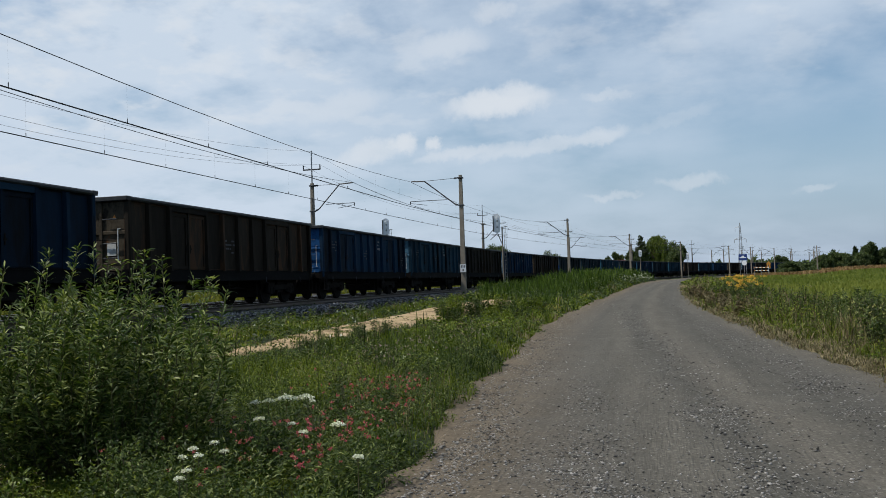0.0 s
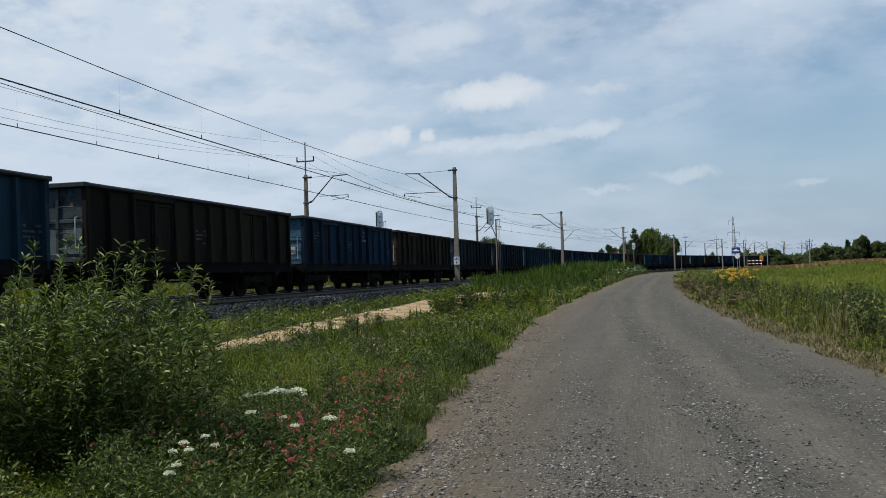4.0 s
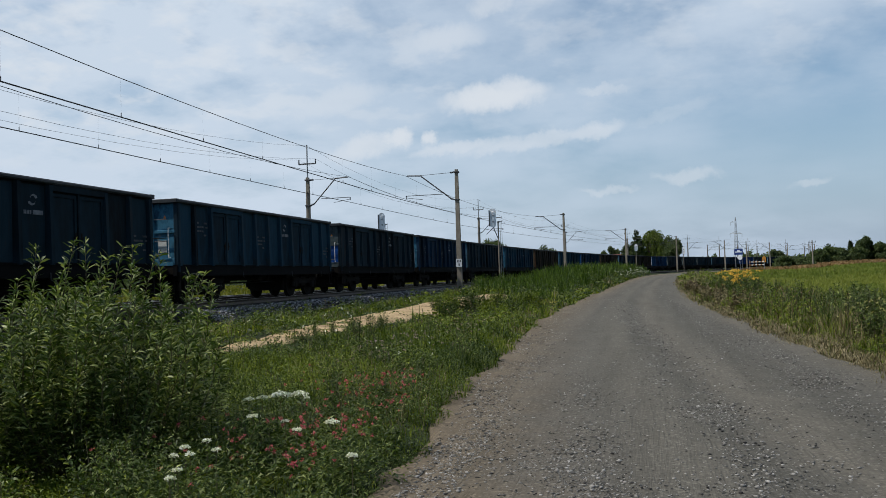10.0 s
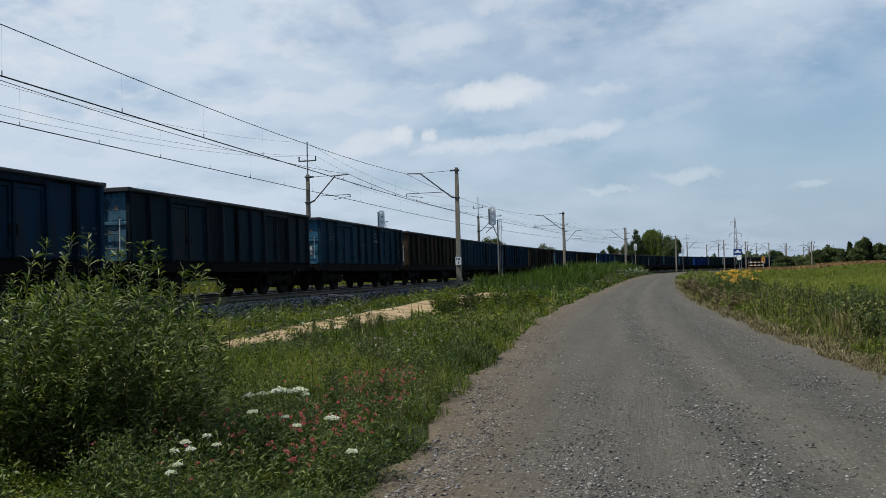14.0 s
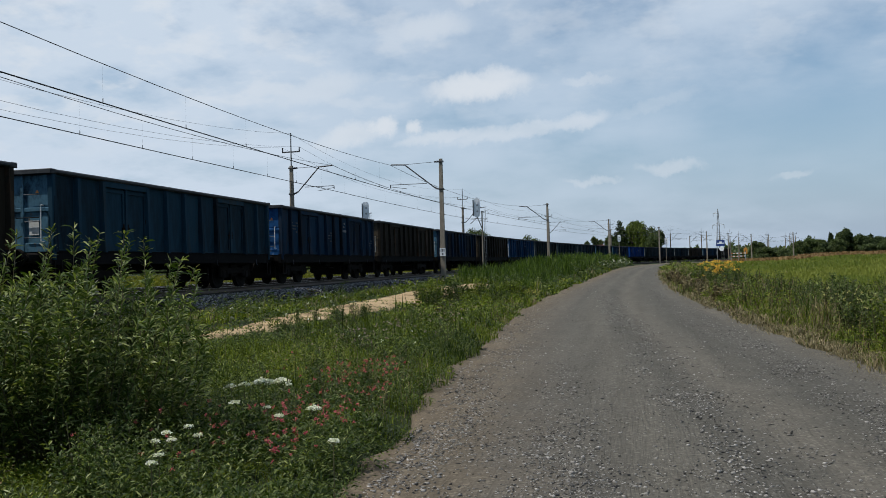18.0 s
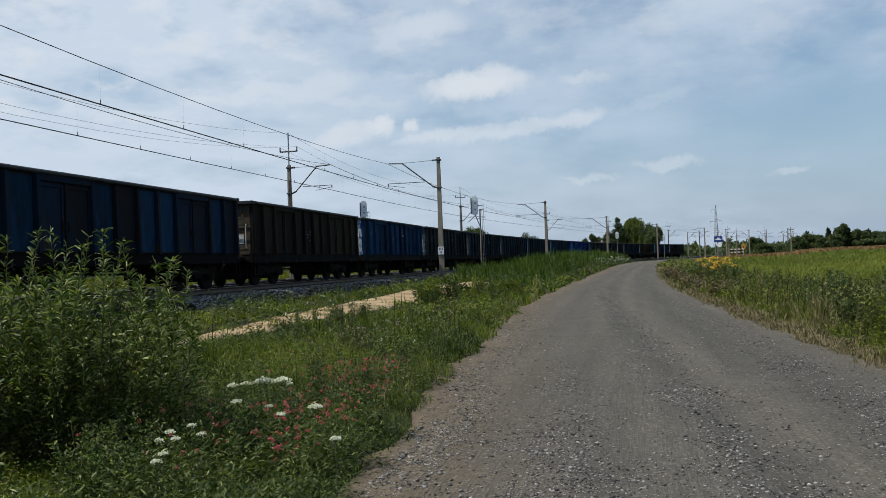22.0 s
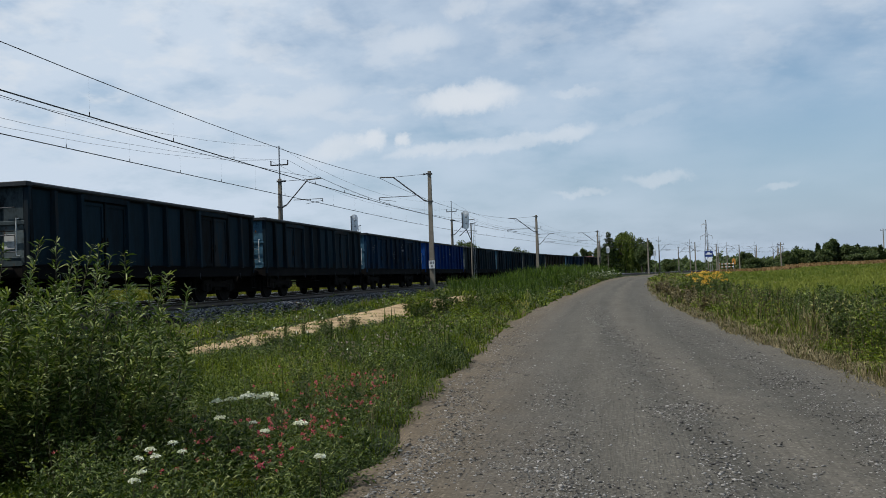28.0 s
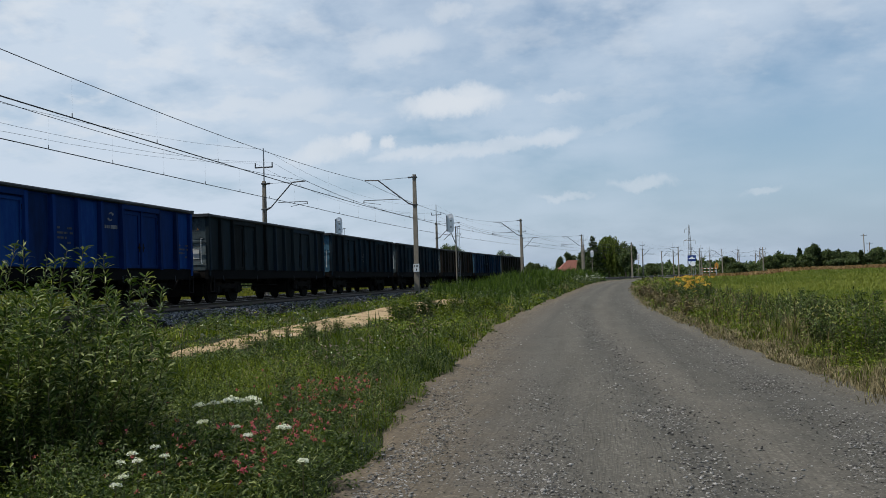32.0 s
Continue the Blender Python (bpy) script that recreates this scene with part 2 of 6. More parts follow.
    ln.new(twice.outputs[0], bsdf.inputs["Base Color"])
    return m


M["road"] = road_material()
M["sand"] = mat("bare_sand", [(0.36, (0.10, 0.072, 0.040)), (0.46, (0.33, 0.24, 0.135)), (0.70, (0.60, 0.46, 0.275))], scale=1.2, rough=0.95, bump=0.6, fine=18, spec=0.1)
M["ballast"] = mat("crushed_stone", [(0.2, (0.018, 0.018, 0.021)), (0.55, (0.080, 0.082, 0.092)), (0.85, (0.42, 0.42, 0.44))], scale=3, rough=0.9, bump=0.5, island=0.7)
# bed, rail sides and sleepers below: the train's shade is in their dark colours
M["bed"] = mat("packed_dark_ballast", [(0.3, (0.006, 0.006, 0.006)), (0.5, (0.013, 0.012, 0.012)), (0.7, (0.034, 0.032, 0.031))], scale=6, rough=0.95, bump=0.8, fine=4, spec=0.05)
M["pebble"] = mat("road_pebble", [(0.15, (0.026, 0.024, 0.023)), (0.45, (0.125, 0.119, 0.108)), (0.70, (0.25, 0.238, 0.218)), (0.88, (0.43, 0.41, 0.385))], scale=6, rough=0.9, bump=0.2, island=0.8)
M["rail"] = mat("worn_rail_steel", [(0.3, (0.045, 0.032, 0.024)), (0.7, (0.085, 0.060, 0.045))], scale=3, rough=0.6, metal=0.3)
M["railtop"] = mat("polished_rail_head", [(0.3, (0.5, 0.48, 0.46)), (0.7, (0.62, 0.60, 0.58))], scale=3, rough=0.3, metal=0.9, bump=0.0)
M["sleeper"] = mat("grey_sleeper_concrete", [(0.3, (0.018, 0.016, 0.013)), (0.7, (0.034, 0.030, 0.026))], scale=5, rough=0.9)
M["concrete"] = mat("aged_mast_concrete", [(0.25, (0.13, 0.115, 0.09)), (0.5, (0.235, 0.205, 0.16)), (0.75, (0.34, 0.30, 0.245))], scale=1.5, rough=0.9, fine=12)
M["darksteel"] = mat("dark_painted_steel", [(0.3, (0.030, 0.031, 0.034)), (0.7, (0.065, 0.065, 0.068))], scale=6, rough=0.55, bump=0.05)
M["greysteel"] = mat("galvanised_steel", [(0.3, (0.28, 0.29, 0.30)), (0.7, (0.40, 0.41, 0.42))], scale=6, rough=0.5, metal=0.4, bump=0.05)
M["wire"] = mat("weathered_copper_wire", [(0.3, (0.035, 0.036, 0.038)), (0.7, (0.06, 0.06, 0.06))], scale=6, rough=0.6, bump=0.0)
M["white"] = mat("white_enamel", [(0.3, (0.96, 0.97, 0.98)), (0.7, (1.0, 1.0, 1.0))], scale=8, rough=0.35, bump=0.0)
M["black"] = mat("black_paint", [(0.3, (0.015, 0.015, 0.016)), (0.7, (0.03, 0.03, 0.03))], scale=8, rough=0.5, bump=0.0)
# grimy iron, darkened further to hold the shade below the wagons
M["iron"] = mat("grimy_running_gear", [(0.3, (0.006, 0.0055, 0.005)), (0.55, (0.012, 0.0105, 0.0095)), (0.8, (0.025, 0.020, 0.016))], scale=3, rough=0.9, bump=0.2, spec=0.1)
M["grass"] = greens("meadow_grass", (0.038, 0.060, 0.012), (0.104, 0.148, 0.027), (0.280, 0.310, 0.095), island=0.45, blue=0.5)
M["reed"] = greens("tall_reed_grass", (0.022, 0.044, 0.010), (0.055, 0.098, 0.024), (0.115, 0.170, 0.048))
M["dry"] = greens("dry_straw_grass", (0.085, 0.072, 0.040), (0.200, 0.168, 0.098), (0.380, 0.315, 0.200), blue=0.9, leaf=0.04)
M["weed"] = greens("verge_weeds", (0.017, 0.033, 0.012), (0.042, 0.070, 0.025), (0.160, 0.195, 0.105), blue=0.58, island=0.5, spec=0.14)
M["brownweed"] = greens("seeded_brown_weeds", (0.030, 0.025, 0.014), (0.110, 0.086, 0.048), (0.260, 0.200, 0.115), blue=0.9, leaf=0.06)
M["field"] = greens("field_grass", (0.102, 0.142, 0.038), (0.152, 0.190, 0.056), (0.225, 0.245, 0.098), island=0.3)
M["fieldpale"] = greens("ripening_field_grass", (0.150, 0.180, 0.054), (0.210, 0.238, 0.080), (0.280, 0.295, 0.115), island=0.3)
M["sorrel"] = greens("red_sorrel", (0.180, 0.105, 0.048), (0.270, 0.160, 0.076), (0.340, 0.220, 0.115), blue=1.0)
M["willowleaf"] = greens("willow_leaf", (0.022, 0.042, 0.011), (0.062, 0.102, 0.026), (0.380, 0.420, 0.230), leaf=0.22, rough=0.45, blue=0.70, spec=0.14, island=0.55)
M["stem"] = mat("green_brown_stem", [(0.3, (0.06, 0.06, 0.025)), (0.7, (0.11, 0.09, 0.04))], scale=8, rough=0.8, bump=0.1)
M["bark"] = mat("grey_brown_bark", [(0.3, (0.05, 0.042, 0.034)), (0.7, (0.11, 0.09, 0.07))], scale=3, rough=0.95, bump=0.5)
# distance haze is mixed into this leaf colour: lighter and bluer greens
M["crown"] = greens("broadleaf_crown", (0.038, 0.058, 0.030), (0.076, 0.108, 0.048), (0.140, 0.178, 0.082), leaf=0.25, blue=0.9)
M["willowcrown"] = greens("weeping_willow_crown", (0.060, 0.088, 0.030), (0.105, 0.145, 0.050), (0.165, 0.205, 0.08), leaf=0.25)
M["conifer"] = greens("dark_conifer_needles", (0.018, 0.032, 0.018), (0.034, 0.054, 0.028), (0.056, 0.082, 0.040), leaf=0.15)
M["petal_white"] = mat("white_petal", [(0.3, (0.72, 0.74, 0.68)), (0.7, (0.84, 0.85, 0.80))], scale=20, rough=0.7, bump=0.0, leaf=0.2)
M["petal_cream"] = mat("cream_petal", [(0.3, (0.36, 0.34, 0.11)), (0.7, (0.52, 0.48, 0.20))], scale=20, rough=0.7, bump=0.0, leaf=0.2)
M["bedstraw"] = mat("pale_yellow_floret", [(0.2, (0.22, 0.20, 0.03)), (0.8, (0.40, 0.36, 0.06))], scale=20, rough=0.7, bump=0.0, island=0.7)
M["seed"] = mat("dry_seed_head", [(0.2, (0.20, 0.13, 0.10)), (0.8, (0.46, 0.36, 0.30))], scale=20, rough=0.8, bump=0.0, island=0.7)
M["petal_pink"] = mat("pink_petal", [(0.2, (0.42, 0.035, 0.085)), (0.5, (0.52, 0.09, 0.13)), (0.8, (0.46, 0.20, 0.13))], scale=20, rough=0.7, bump=0.0, island=0.7, leaf=0.2)
M["petal_yellow"] = mat("yellow_floret", [(0.2, (0.62, 0.33, 0.02)), (0.8, (0.90, 0.58, 0.05))], scale=20, rough=0.7, bump=0.0, island=0.7)

# ---- helpers for meshes ----


def part(name, bm, material, parent=None, label="", smooth=False):
    me = bpy.data.meshes.new(name)
    bm.to_mesh(me)
    bm.free()
    me.materials.append(material)
    if smooth:
        me.polygons.foreach_set("use_smooth", [True] * len(me.polygons))
    ob = new(name, me)
    ob.parent = parent
    return tagged(ob, label)


def again(ob, m, parent=None):
    """Another object on the same mesh."""
    o = new(ob.name.split(".")[0], ob.data)
    o.parent = parent or ob.parent
    o.matrix_basis = m
    for key in ("label", "kind"):
        if key in ob:
            o[key] = ob[key]
    return o


def quick(name, V, F, material, parent=None, label="", smooth=False):
    """A mesh object from numpy arrays of corners and of triangles or quads."""
    V, F = np.asarray(V, np.float32), np.asarray(F, np.int32)
    me = bpy.data.meshes.new(name)
    n = F.shape[1]
    me.vertices.add(len(V))
    me.vertices.foreach_set("co", V.ravel())
    me.loops.add(F.size)
    me.loops.foreach_set("vertex_index", F.ravel())
    me.polygons.add(len(F))
    me.polygons.foreach_set("loop_start", np.arange(0, F.size, n, dtype=np.int32))
    if smooth:
        me.polygons.foreach_set("use_smooth", np.ones(len(F), bool))
    me.materials.append(material)
    me.update(calc_edges=True)
    ob = new(name, me)
    ob.parent = parent
    return tagged(ob, label)


def box(bm, x0, x1, y0, y1, z0, z1, bevel=0.0):
    r = bmesh.ops.create_cube(bm, size=1.0)
    bmesh.ops.scale(bm, vec=(x1 - x0, y1 - y0, z1 - z0), verts=r["verts"])
    bmesh.ops.translate(bm, vec=((x0 + x1) / 2, (y0 + y1) / 2, (z0 + z1) / 2), verts=r["verts"])
    if bevel:
        es = list({e for v in r["verts"] for e in v.link_edges})
        bmesh.ops.bevel(bm, geom=es, offset=bevel, segments=1, affect="EDGES")
    return bm


def rod(bm, a, b, r0, r1=None, n=8, caps=True):
    """A round bar from a to b."""
    a, b = Vector(a), Vector(b)
    d = b - a
    m = Matrix.Translation((a + b) / 2) @ d.to_track_quat("Z", "Y").to_matrix().to_4x4()
    bmesh.ops.create_cone(bm, cap_ends=caps, segments=n, radius1=r0, radius2=r0 if r1 is None else r1, depth=d.length, matrix=m)
    return bm


def B(*boxes, bevel=0.0):
    bm = bmesh.new()
    for q in boxes:
        box(bm, *q, bevel=bevel)
    return bm


def Rd(*rods, n=8):
    bm = bmesh.new()
    for q in rods:
        rod(bm, *q, n=n)
    return bm


def thing(name, label, category, group="", at=None):
    e = new(name)
    e.empty_display_size = 0.3
    if at is not None:
        e.matrix_basis = at
    return tagged(e, label, category, group)


def lattice_noise(x, y, size, seed=0):
    """Smooth value noise in 0..1 at the given cell size."""
    x, y = np.asarray(x, float) / size, np.asarray(y, float) / size
    i, j = np.floor(x).astype(np.int64), np.floor(y).astype(np.int64)
    u, v = x - i, y - j
    u, v = u * u * (3 - 2 * u), v * v * (3 - 2 * v)

    def h(a, b):
        k = (a * 374761393 + b * 668265263 + seed * 144269504) & 0xFFFFFFFF
        k = ((k ^ (k >> 13)) * 1274126177) & 0xFFFFFFFF
        return ((k ^ (k >> 16)) & 0xFFFF) / 65535.0
    return (h(i, j) * (1 - u) + h(i + 1, j) * u) * (1 - v) + (h(i, j + 1) * (1 - u) + h(i + 1, j + 1) * u) * v


def step(a, b, x):
    t = np.clip((np.asarray(x, float) - a) / (b - a), 0, 1)
    return t * t * (3 - 2 * t)


# ---- the line of the railway and the lie of the land ----
TRACK_X, BEND, RADIUS, RAIL_Z, GAP = -15.14, 44.0, 568.0, 0.99, 4.0
TURN_END = 0.80


def track(s, off=0.0):
    """Place and turn to the right (radians) at s metres along the near track, off metres to its right."""
    if s < BEND:
        return TRACK_X + off, s, 0.0
    a = min((s - BEND) / RADIUS, TURN_END)
    x, y = TRACK_X + RADIUS * (1 - math.cos(a)), BEND + RADIUS * math.sin(a)
    rest = s - BEND - a * RADIUS
    return x + rest * math.sin(a) + off * math.cos(a), y + rest * math.cos(a) - off * math.sin(a), a


def beside(x, y):
    """Distance to the right of the near track's centre line, for arrays."""
    x, y = np.asarray(x, float), np.asarray(y, float)
    cx = TRACK_X + RADIUS
    ang = np.arctan2(y - BEND, cx - x)
    d = RADIUS - np.hypot(x - cx, y - BEND)
    ex, ey, ea = track(BEND + RADIUS * TURN_END)
    d2 = (x - ex) * math.cos(ea) - (y - ey) * math.sin(ea)
    return np.where(y < BEND, x - TRACK_X, np.where(ang < TURN_END, d, d2)) * 1.0


ROAD_Y = [-60, 0, 6, 8, 12, 18, 26, 35, 45, 56, 72, 94, 112, 135, 165, 200]
ROAD_L = [-0.2, -1.5, -1.86, -2.05, -2.45, -2.85, -3.25, -3.4, -3.4, -3.2, -2.8, -2.0, -0.8, 1.6, 7.0, 16.5]
ROAD_R = [6.6, 4.6, 3.5, 3.2, 2.95, 2.65, 2.3, 2.05, 1.95, 2.1, 2.4, 3.1, 4.1, 6.2, 11.2, 20.5]


def road_left(y):
    return np.interp(y, ROAD_Y, ROAD_L)


def road_right(y):
    return np.interp(y, ROAD_Y, ROAD_R)


def land(x, y, rough=1.0):
    """Height of the ground."""
    x, y = np.asarray(x, float), np.asarray(y, float)
    d = beside(x, y)
    base = 0.45 * step(13.5, 5.5, d) * step(-60, -8, d)
    base = np.maximum(base, 0.25 * step(40, -20, d))
    rise = 0.45 * step(55, 130, y)
    mound = 0.75 * step(50, 78, y) * step(150, 125, y) * step(2.2, 0.0, np.abs(x - (road_left(y) - 3.4)) - 1.0)
    right = (0.85 * step(4, 34, x - road_right(y)) * step(25, 140, y) + 0.50 * step(10, 60, x - 4) * step(120, 260, y)) * step(5, 24, d)
    z = base + (rise + mound) * step(4.5, 8, d) + right
    on_road = step(0.6, -0.3, np.maximum(road_left(y) - x, x - road_right(y)))
    lump = (lattice_noise(x, y, 1.7, 3) - 0.5) * 0.16 + (lattice_noise(x, y, 0.6, 4) - 0.5) * 0.07
    return z - 0.06 * on_road + rough * lump * (1 - on_road) * step(2.6, 6, np.abs(d + 2) - 3)


def build_ground():
    ang = np.radians(np.concatenate([np.arange(-60, 28, 0.30), np.arange(28, 300, 4.0)]))
    rad = 1.2 * np.exp(np.arange(0, 206) * 0.04)
    A, Rr = np.meshgrid(ang, rad, indexing="ij")
    X, Y = Rr * np.sin(A), Rr * np.cos(A)
    Z = land(X, Y)
    n, m = A.shape
    V = np.c_[X.ravel(), Y.ravel(), Z.ravel()]
    i = np.arange(n)[:, None] * m + np.arange(m - 1)[None, :]
    j = ((np.arange(n) + 1) % n)[:, None] * m + np.arange(m - 1)[None, :]
    F = np.stack([i, i + 1, j + 1, j], -1).reshape(-1, 4)
    V = np.vstack([V, [[0, 0, float(land(0.5, 0.5))]]])
    ob = quick("ground", V, F, M["ground"], smooth=True)
    # close the hole below the camera
    c = quick("ground_centre", np.vstack([V[np.arange(n) * m], V[-1:]]), [[k, (k + 1) % n, n] for k in range(n)], M["ground"])
    bm = bmesh.new()
    bm.from_mesh(ob.data)
    bm.from_mesh(c.data)
    bmesh.ops.remove_doubles(bm, verts=bm.verts, dist=0.0005)
    bmesh.ops.recalc_face_normals(bm, faces=bm.faces)
    bm.to_mesh(ob.data)
    bm.free()
    bpy.data.objects.remove(c)
    tagged(ob, "meadow soil under grass and weeds, reaching the horizon", "ground", kind="structure")


def build_road():
    ys = np.concatenate([np.arange(-12, 40, 0.25), np.arange(40, 200, 1.0)])
    k = 41
    U, Yg = np.meshgrid(np.linspace(0, 1, k), ys)
    ragged = (lattice_noise(Yg * 0 + 5, Yg, 0.35, 7) - 0.5) * 0.22 + (lattice_noise(Yg * 0, Yg, 1.9, 8) - 0.5) * 0.4
    ragged2 = (lattice_noise(Yg * 0 + 9, Yg, 0.35, 9) - 0.5) * 0.22 + (lattice_noise(Yg * 0, Yg, 1.9, 10) - 0.5) * 0.4
    X = (road_left(Yg) - 0.16 + 0.7 * ragged) * (1 - U) + (road_right(Yg) + 0.30 + 0.9 * ragged2) * U
    edge = np.minimum(U, 1 - U)
    # two worn wheel tracks each way with loose ridges between them
    ruts = -0.022 * (np.exp(-((U - 0.26) / 0.07) ** 2) + np.exp(-((U - 0.60) / 0.08) ** 2)) + 0.012 * np.exp(-((U - 0.42) / 0.06) ** 2)
    Z = land(X, Yg) + 0.045 + 0.03 * step(0, 0.25, edge) + ruts + (lattice_noise(X, Yg, 0.35, 5) - 0.5) * 0.012 + (lattice_noise(X, Yg, 1.4, 6) - 0.5) * 0.03
    Z = np.where(edge < 0.001, Z - 0.09, Z)
    V = np.c_[X.ravel(), Yg.ravel(), Z.ravel()]
    i = (np.arange(len(ys) - 1)[:, None] * k + np.arange(k - 1)[None, :]).ravel()
    quick("road", V, np.stack([i, i + 1, i + 1 + k, i + k], -1), M["road"], smooth=True, label="unpaved grey road of packed dust and loose gravel")
    me = bpy.data.objects["road"].data
    uv = me.uv_layers.new(name="across")
    vi = np.empty(len(me.loops), np.int32)
    me.loops.foreach_get("vertex_index", vi)
    wide = (X - road_left(Yg)).ravel()[vi]
    uv.data.foreach_set("uv", np.c_[wide, V[vi, 1]].astype(np.float32).ravel())
    tagged(bpy.data.objects["road"], category="road", kind="structure")


build_ground()
build_road()


# ---- the railway ----


def sweep(profile, ss, closed=True):
    """Corners and quads of a profile (offset, height) carried along the near track."""
    V, F, k = [], [], len(profile)
    for s in ss:
        V += [(*track(s, o)[:2], z) for o, z in profile]
    for i in range(len(ss) - 1):
        for j in range(k if closed else k - 1):
            a, b = i * k + j, i * k + (j + 1) % k
            F.append((a, b, b + k, a + k))
    return np.array(V), np.array(F)


LINE = list(np.arange(-60, 40, 4.0)) + list(np.arange(40, 470, 5.0))


def pebbles(n, place, lo, hi, seed):
    """Corners and triangles of n small angular stones; place gives centres from a random generator."""
    g = np.random.default_rng(seed)
    C = place(g, n)
    n = len(C)
    O = np.array([(1, 0, 0), (-1, 0, 0), (0, 1, 0), (0, -1, 0), (0, 0, 0.8), (0, 0, -0.6)])
    T = np.array([(0, 2, 4), (2, 1, 4), (1, 3, 4), (3, 0, 4), (2, 0, 5), (1, 2, 5), (3, 1, 5), (0, 3, 5)])
    sc = (lo + (hi - lo) * g.random((n, 1, 1)) ** 1.8) * g.uniform(0.6, 1.25, (n, 6, 3))
    q = g.normal(size=(n, 4))
    w, x, y, z = (q / np.linalg.norm(q, axis=1, keepdims=True)).T
    R_ = np.stack([1 - 2 * (y * y + z * z), 2 * (x * y - z * w), 2 * (x * z + y * w), 2 * (x * y + z * w), 1 - 2 * (x * x + z * z), 2 * (y * z - x * w), 2 * (x * z - y * w), 2 * (y * z + x * w), 1 - 2 * (x * x + y * y)], -1).reshape(n, 3, 3)
    P = np.einsum("nij,nkj->nki", R_, O[None] * sc) * (1.2, 1.1, 0.6) + C[:, None]
    return P.reshape(-1, 3), (T[None] + 6 * np.arange(n)[:, None, None]).reshape(-1, 3)


def build_track():
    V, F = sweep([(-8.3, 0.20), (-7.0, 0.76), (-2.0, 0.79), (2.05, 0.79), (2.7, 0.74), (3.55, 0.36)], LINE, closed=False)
    tagged(quick("ballast_bed", V, F, M["bed"], smooth=False), "crushed-stone ballast bed under both tracks, coloured near-black for the train's shade", "ballast", kind="structure")

    def place(g, n):
        s = 22 + 70 * g.random(n) ** 1.6
        o = g.uniform(1.75, 3.7, n)
        xy = np.array([track(a, b)[:2] for a, b in zip(s, o)])
        z = np.interp(o, [1.7, 2.05, 2.7, 3.55, 3.8], [0.80, 0.79, 0.74, 0.38, 0.36])
        return np.c_[xy, z + 0.012]
    V, F = pebbles(17000, place, 0.032, 0.065, 21)
    tagged(quick("ballast_stones", V, F, M["ballast"]), "loose angular grey ballast stones on the bank", "ballast", kind="stuff")
    prof = [(-0.07, 0.0), (0.07, 0.0), (0.07, 0.02), (0.012, 0.04), (0.012, 0.13), (0.036, 0.138), (0.036, 0.17), (-0.036, 0.17), (-0.036, 0.138), (-0.012, 0.13), (-0.012, 0.04), (-0.07, 0.02)]
    slp = bmesh.new()
    box(slp, -1.25, 1.25, -0.13, 0.13, -0.12, 0.0, bevel=0.02)
    first = None
    for name, off, label in (("railway_track", 0.0, "near track with rusty-sided rails on concrete sleepers"), ("railway_track", -GAP, "far track with rails lit by the sun")):
        t = tagged(thing(name, label, "railway track"), kind="structure")
        for side in (-0.7535, 0.7535):
            V, F = sweep([(off + side + o, RAIL_Z - 0.172 + z) for o, z in prof], LINE)
            quick("rail", V, F, M["rail"], t)
            V, F = sweep([(off + side - 0.034, RAIL_Z - 0.004), (off + side + 0.034, RAIL_Z - 0.004), (off + side + 0.028, RAIL_Z + 0.002), (off + side - 0.028, RAIL_Z + 0.002)], LINE)
            quick("rail_head", V, F, M["railtop"], t, "shiny worn running surface")
        for k in range(150 if off == 0 else 90):
            x, y, a = track(16 + 0.62 * k, off)
            m = pose(x, y, RAIL_Z - 0.172, 0, 0, -math.degrees(a))
            if first is None:
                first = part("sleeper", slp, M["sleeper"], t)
                first.matrix_basis = m
            else:
                again(first, m, t)


build_track()

# ---- the train ----
PAINT = {}


# side paints scaled down: the shade on the train's sides is in the colour
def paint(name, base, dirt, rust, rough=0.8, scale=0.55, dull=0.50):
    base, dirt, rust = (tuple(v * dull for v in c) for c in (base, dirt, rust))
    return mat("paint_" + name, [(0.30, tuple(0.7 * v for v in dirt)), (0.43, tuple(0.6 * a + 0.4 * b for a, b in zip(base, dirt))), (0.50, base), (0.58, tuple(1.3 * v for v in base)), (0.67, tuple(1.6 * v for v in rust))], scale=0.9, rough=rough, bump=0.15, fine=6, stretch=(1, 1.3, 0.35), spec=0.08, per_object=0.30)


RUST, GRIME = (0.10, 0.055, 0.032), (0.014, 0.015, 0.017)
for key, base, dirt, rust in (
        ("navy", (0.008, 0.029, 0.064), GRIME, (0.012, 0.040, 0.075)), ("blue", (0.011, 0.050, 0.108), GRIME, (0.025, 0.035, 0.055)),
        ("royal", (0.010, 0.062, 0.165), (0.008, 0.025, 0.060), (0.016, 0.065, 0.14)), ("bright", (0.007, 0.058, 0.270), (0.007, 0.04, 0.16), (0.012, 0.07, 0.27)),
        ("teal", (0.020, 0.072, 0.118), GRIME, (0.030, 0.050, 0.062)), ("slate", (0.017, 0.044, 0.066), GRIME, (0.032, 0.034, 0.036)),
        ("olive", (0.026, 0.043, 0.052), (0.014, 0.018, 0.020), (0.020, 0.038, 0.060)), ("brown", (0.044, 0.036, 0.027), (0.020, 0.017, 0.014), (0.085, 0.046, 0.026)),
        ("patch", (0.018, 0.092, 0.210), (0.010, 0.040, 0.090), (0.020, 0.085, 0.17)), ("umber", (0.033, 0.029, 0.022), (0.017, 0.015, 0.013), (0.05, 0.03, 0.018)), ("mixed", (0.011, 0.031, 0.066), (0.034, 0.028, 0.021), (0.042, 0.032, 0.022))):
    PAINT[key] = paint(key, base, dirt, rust)
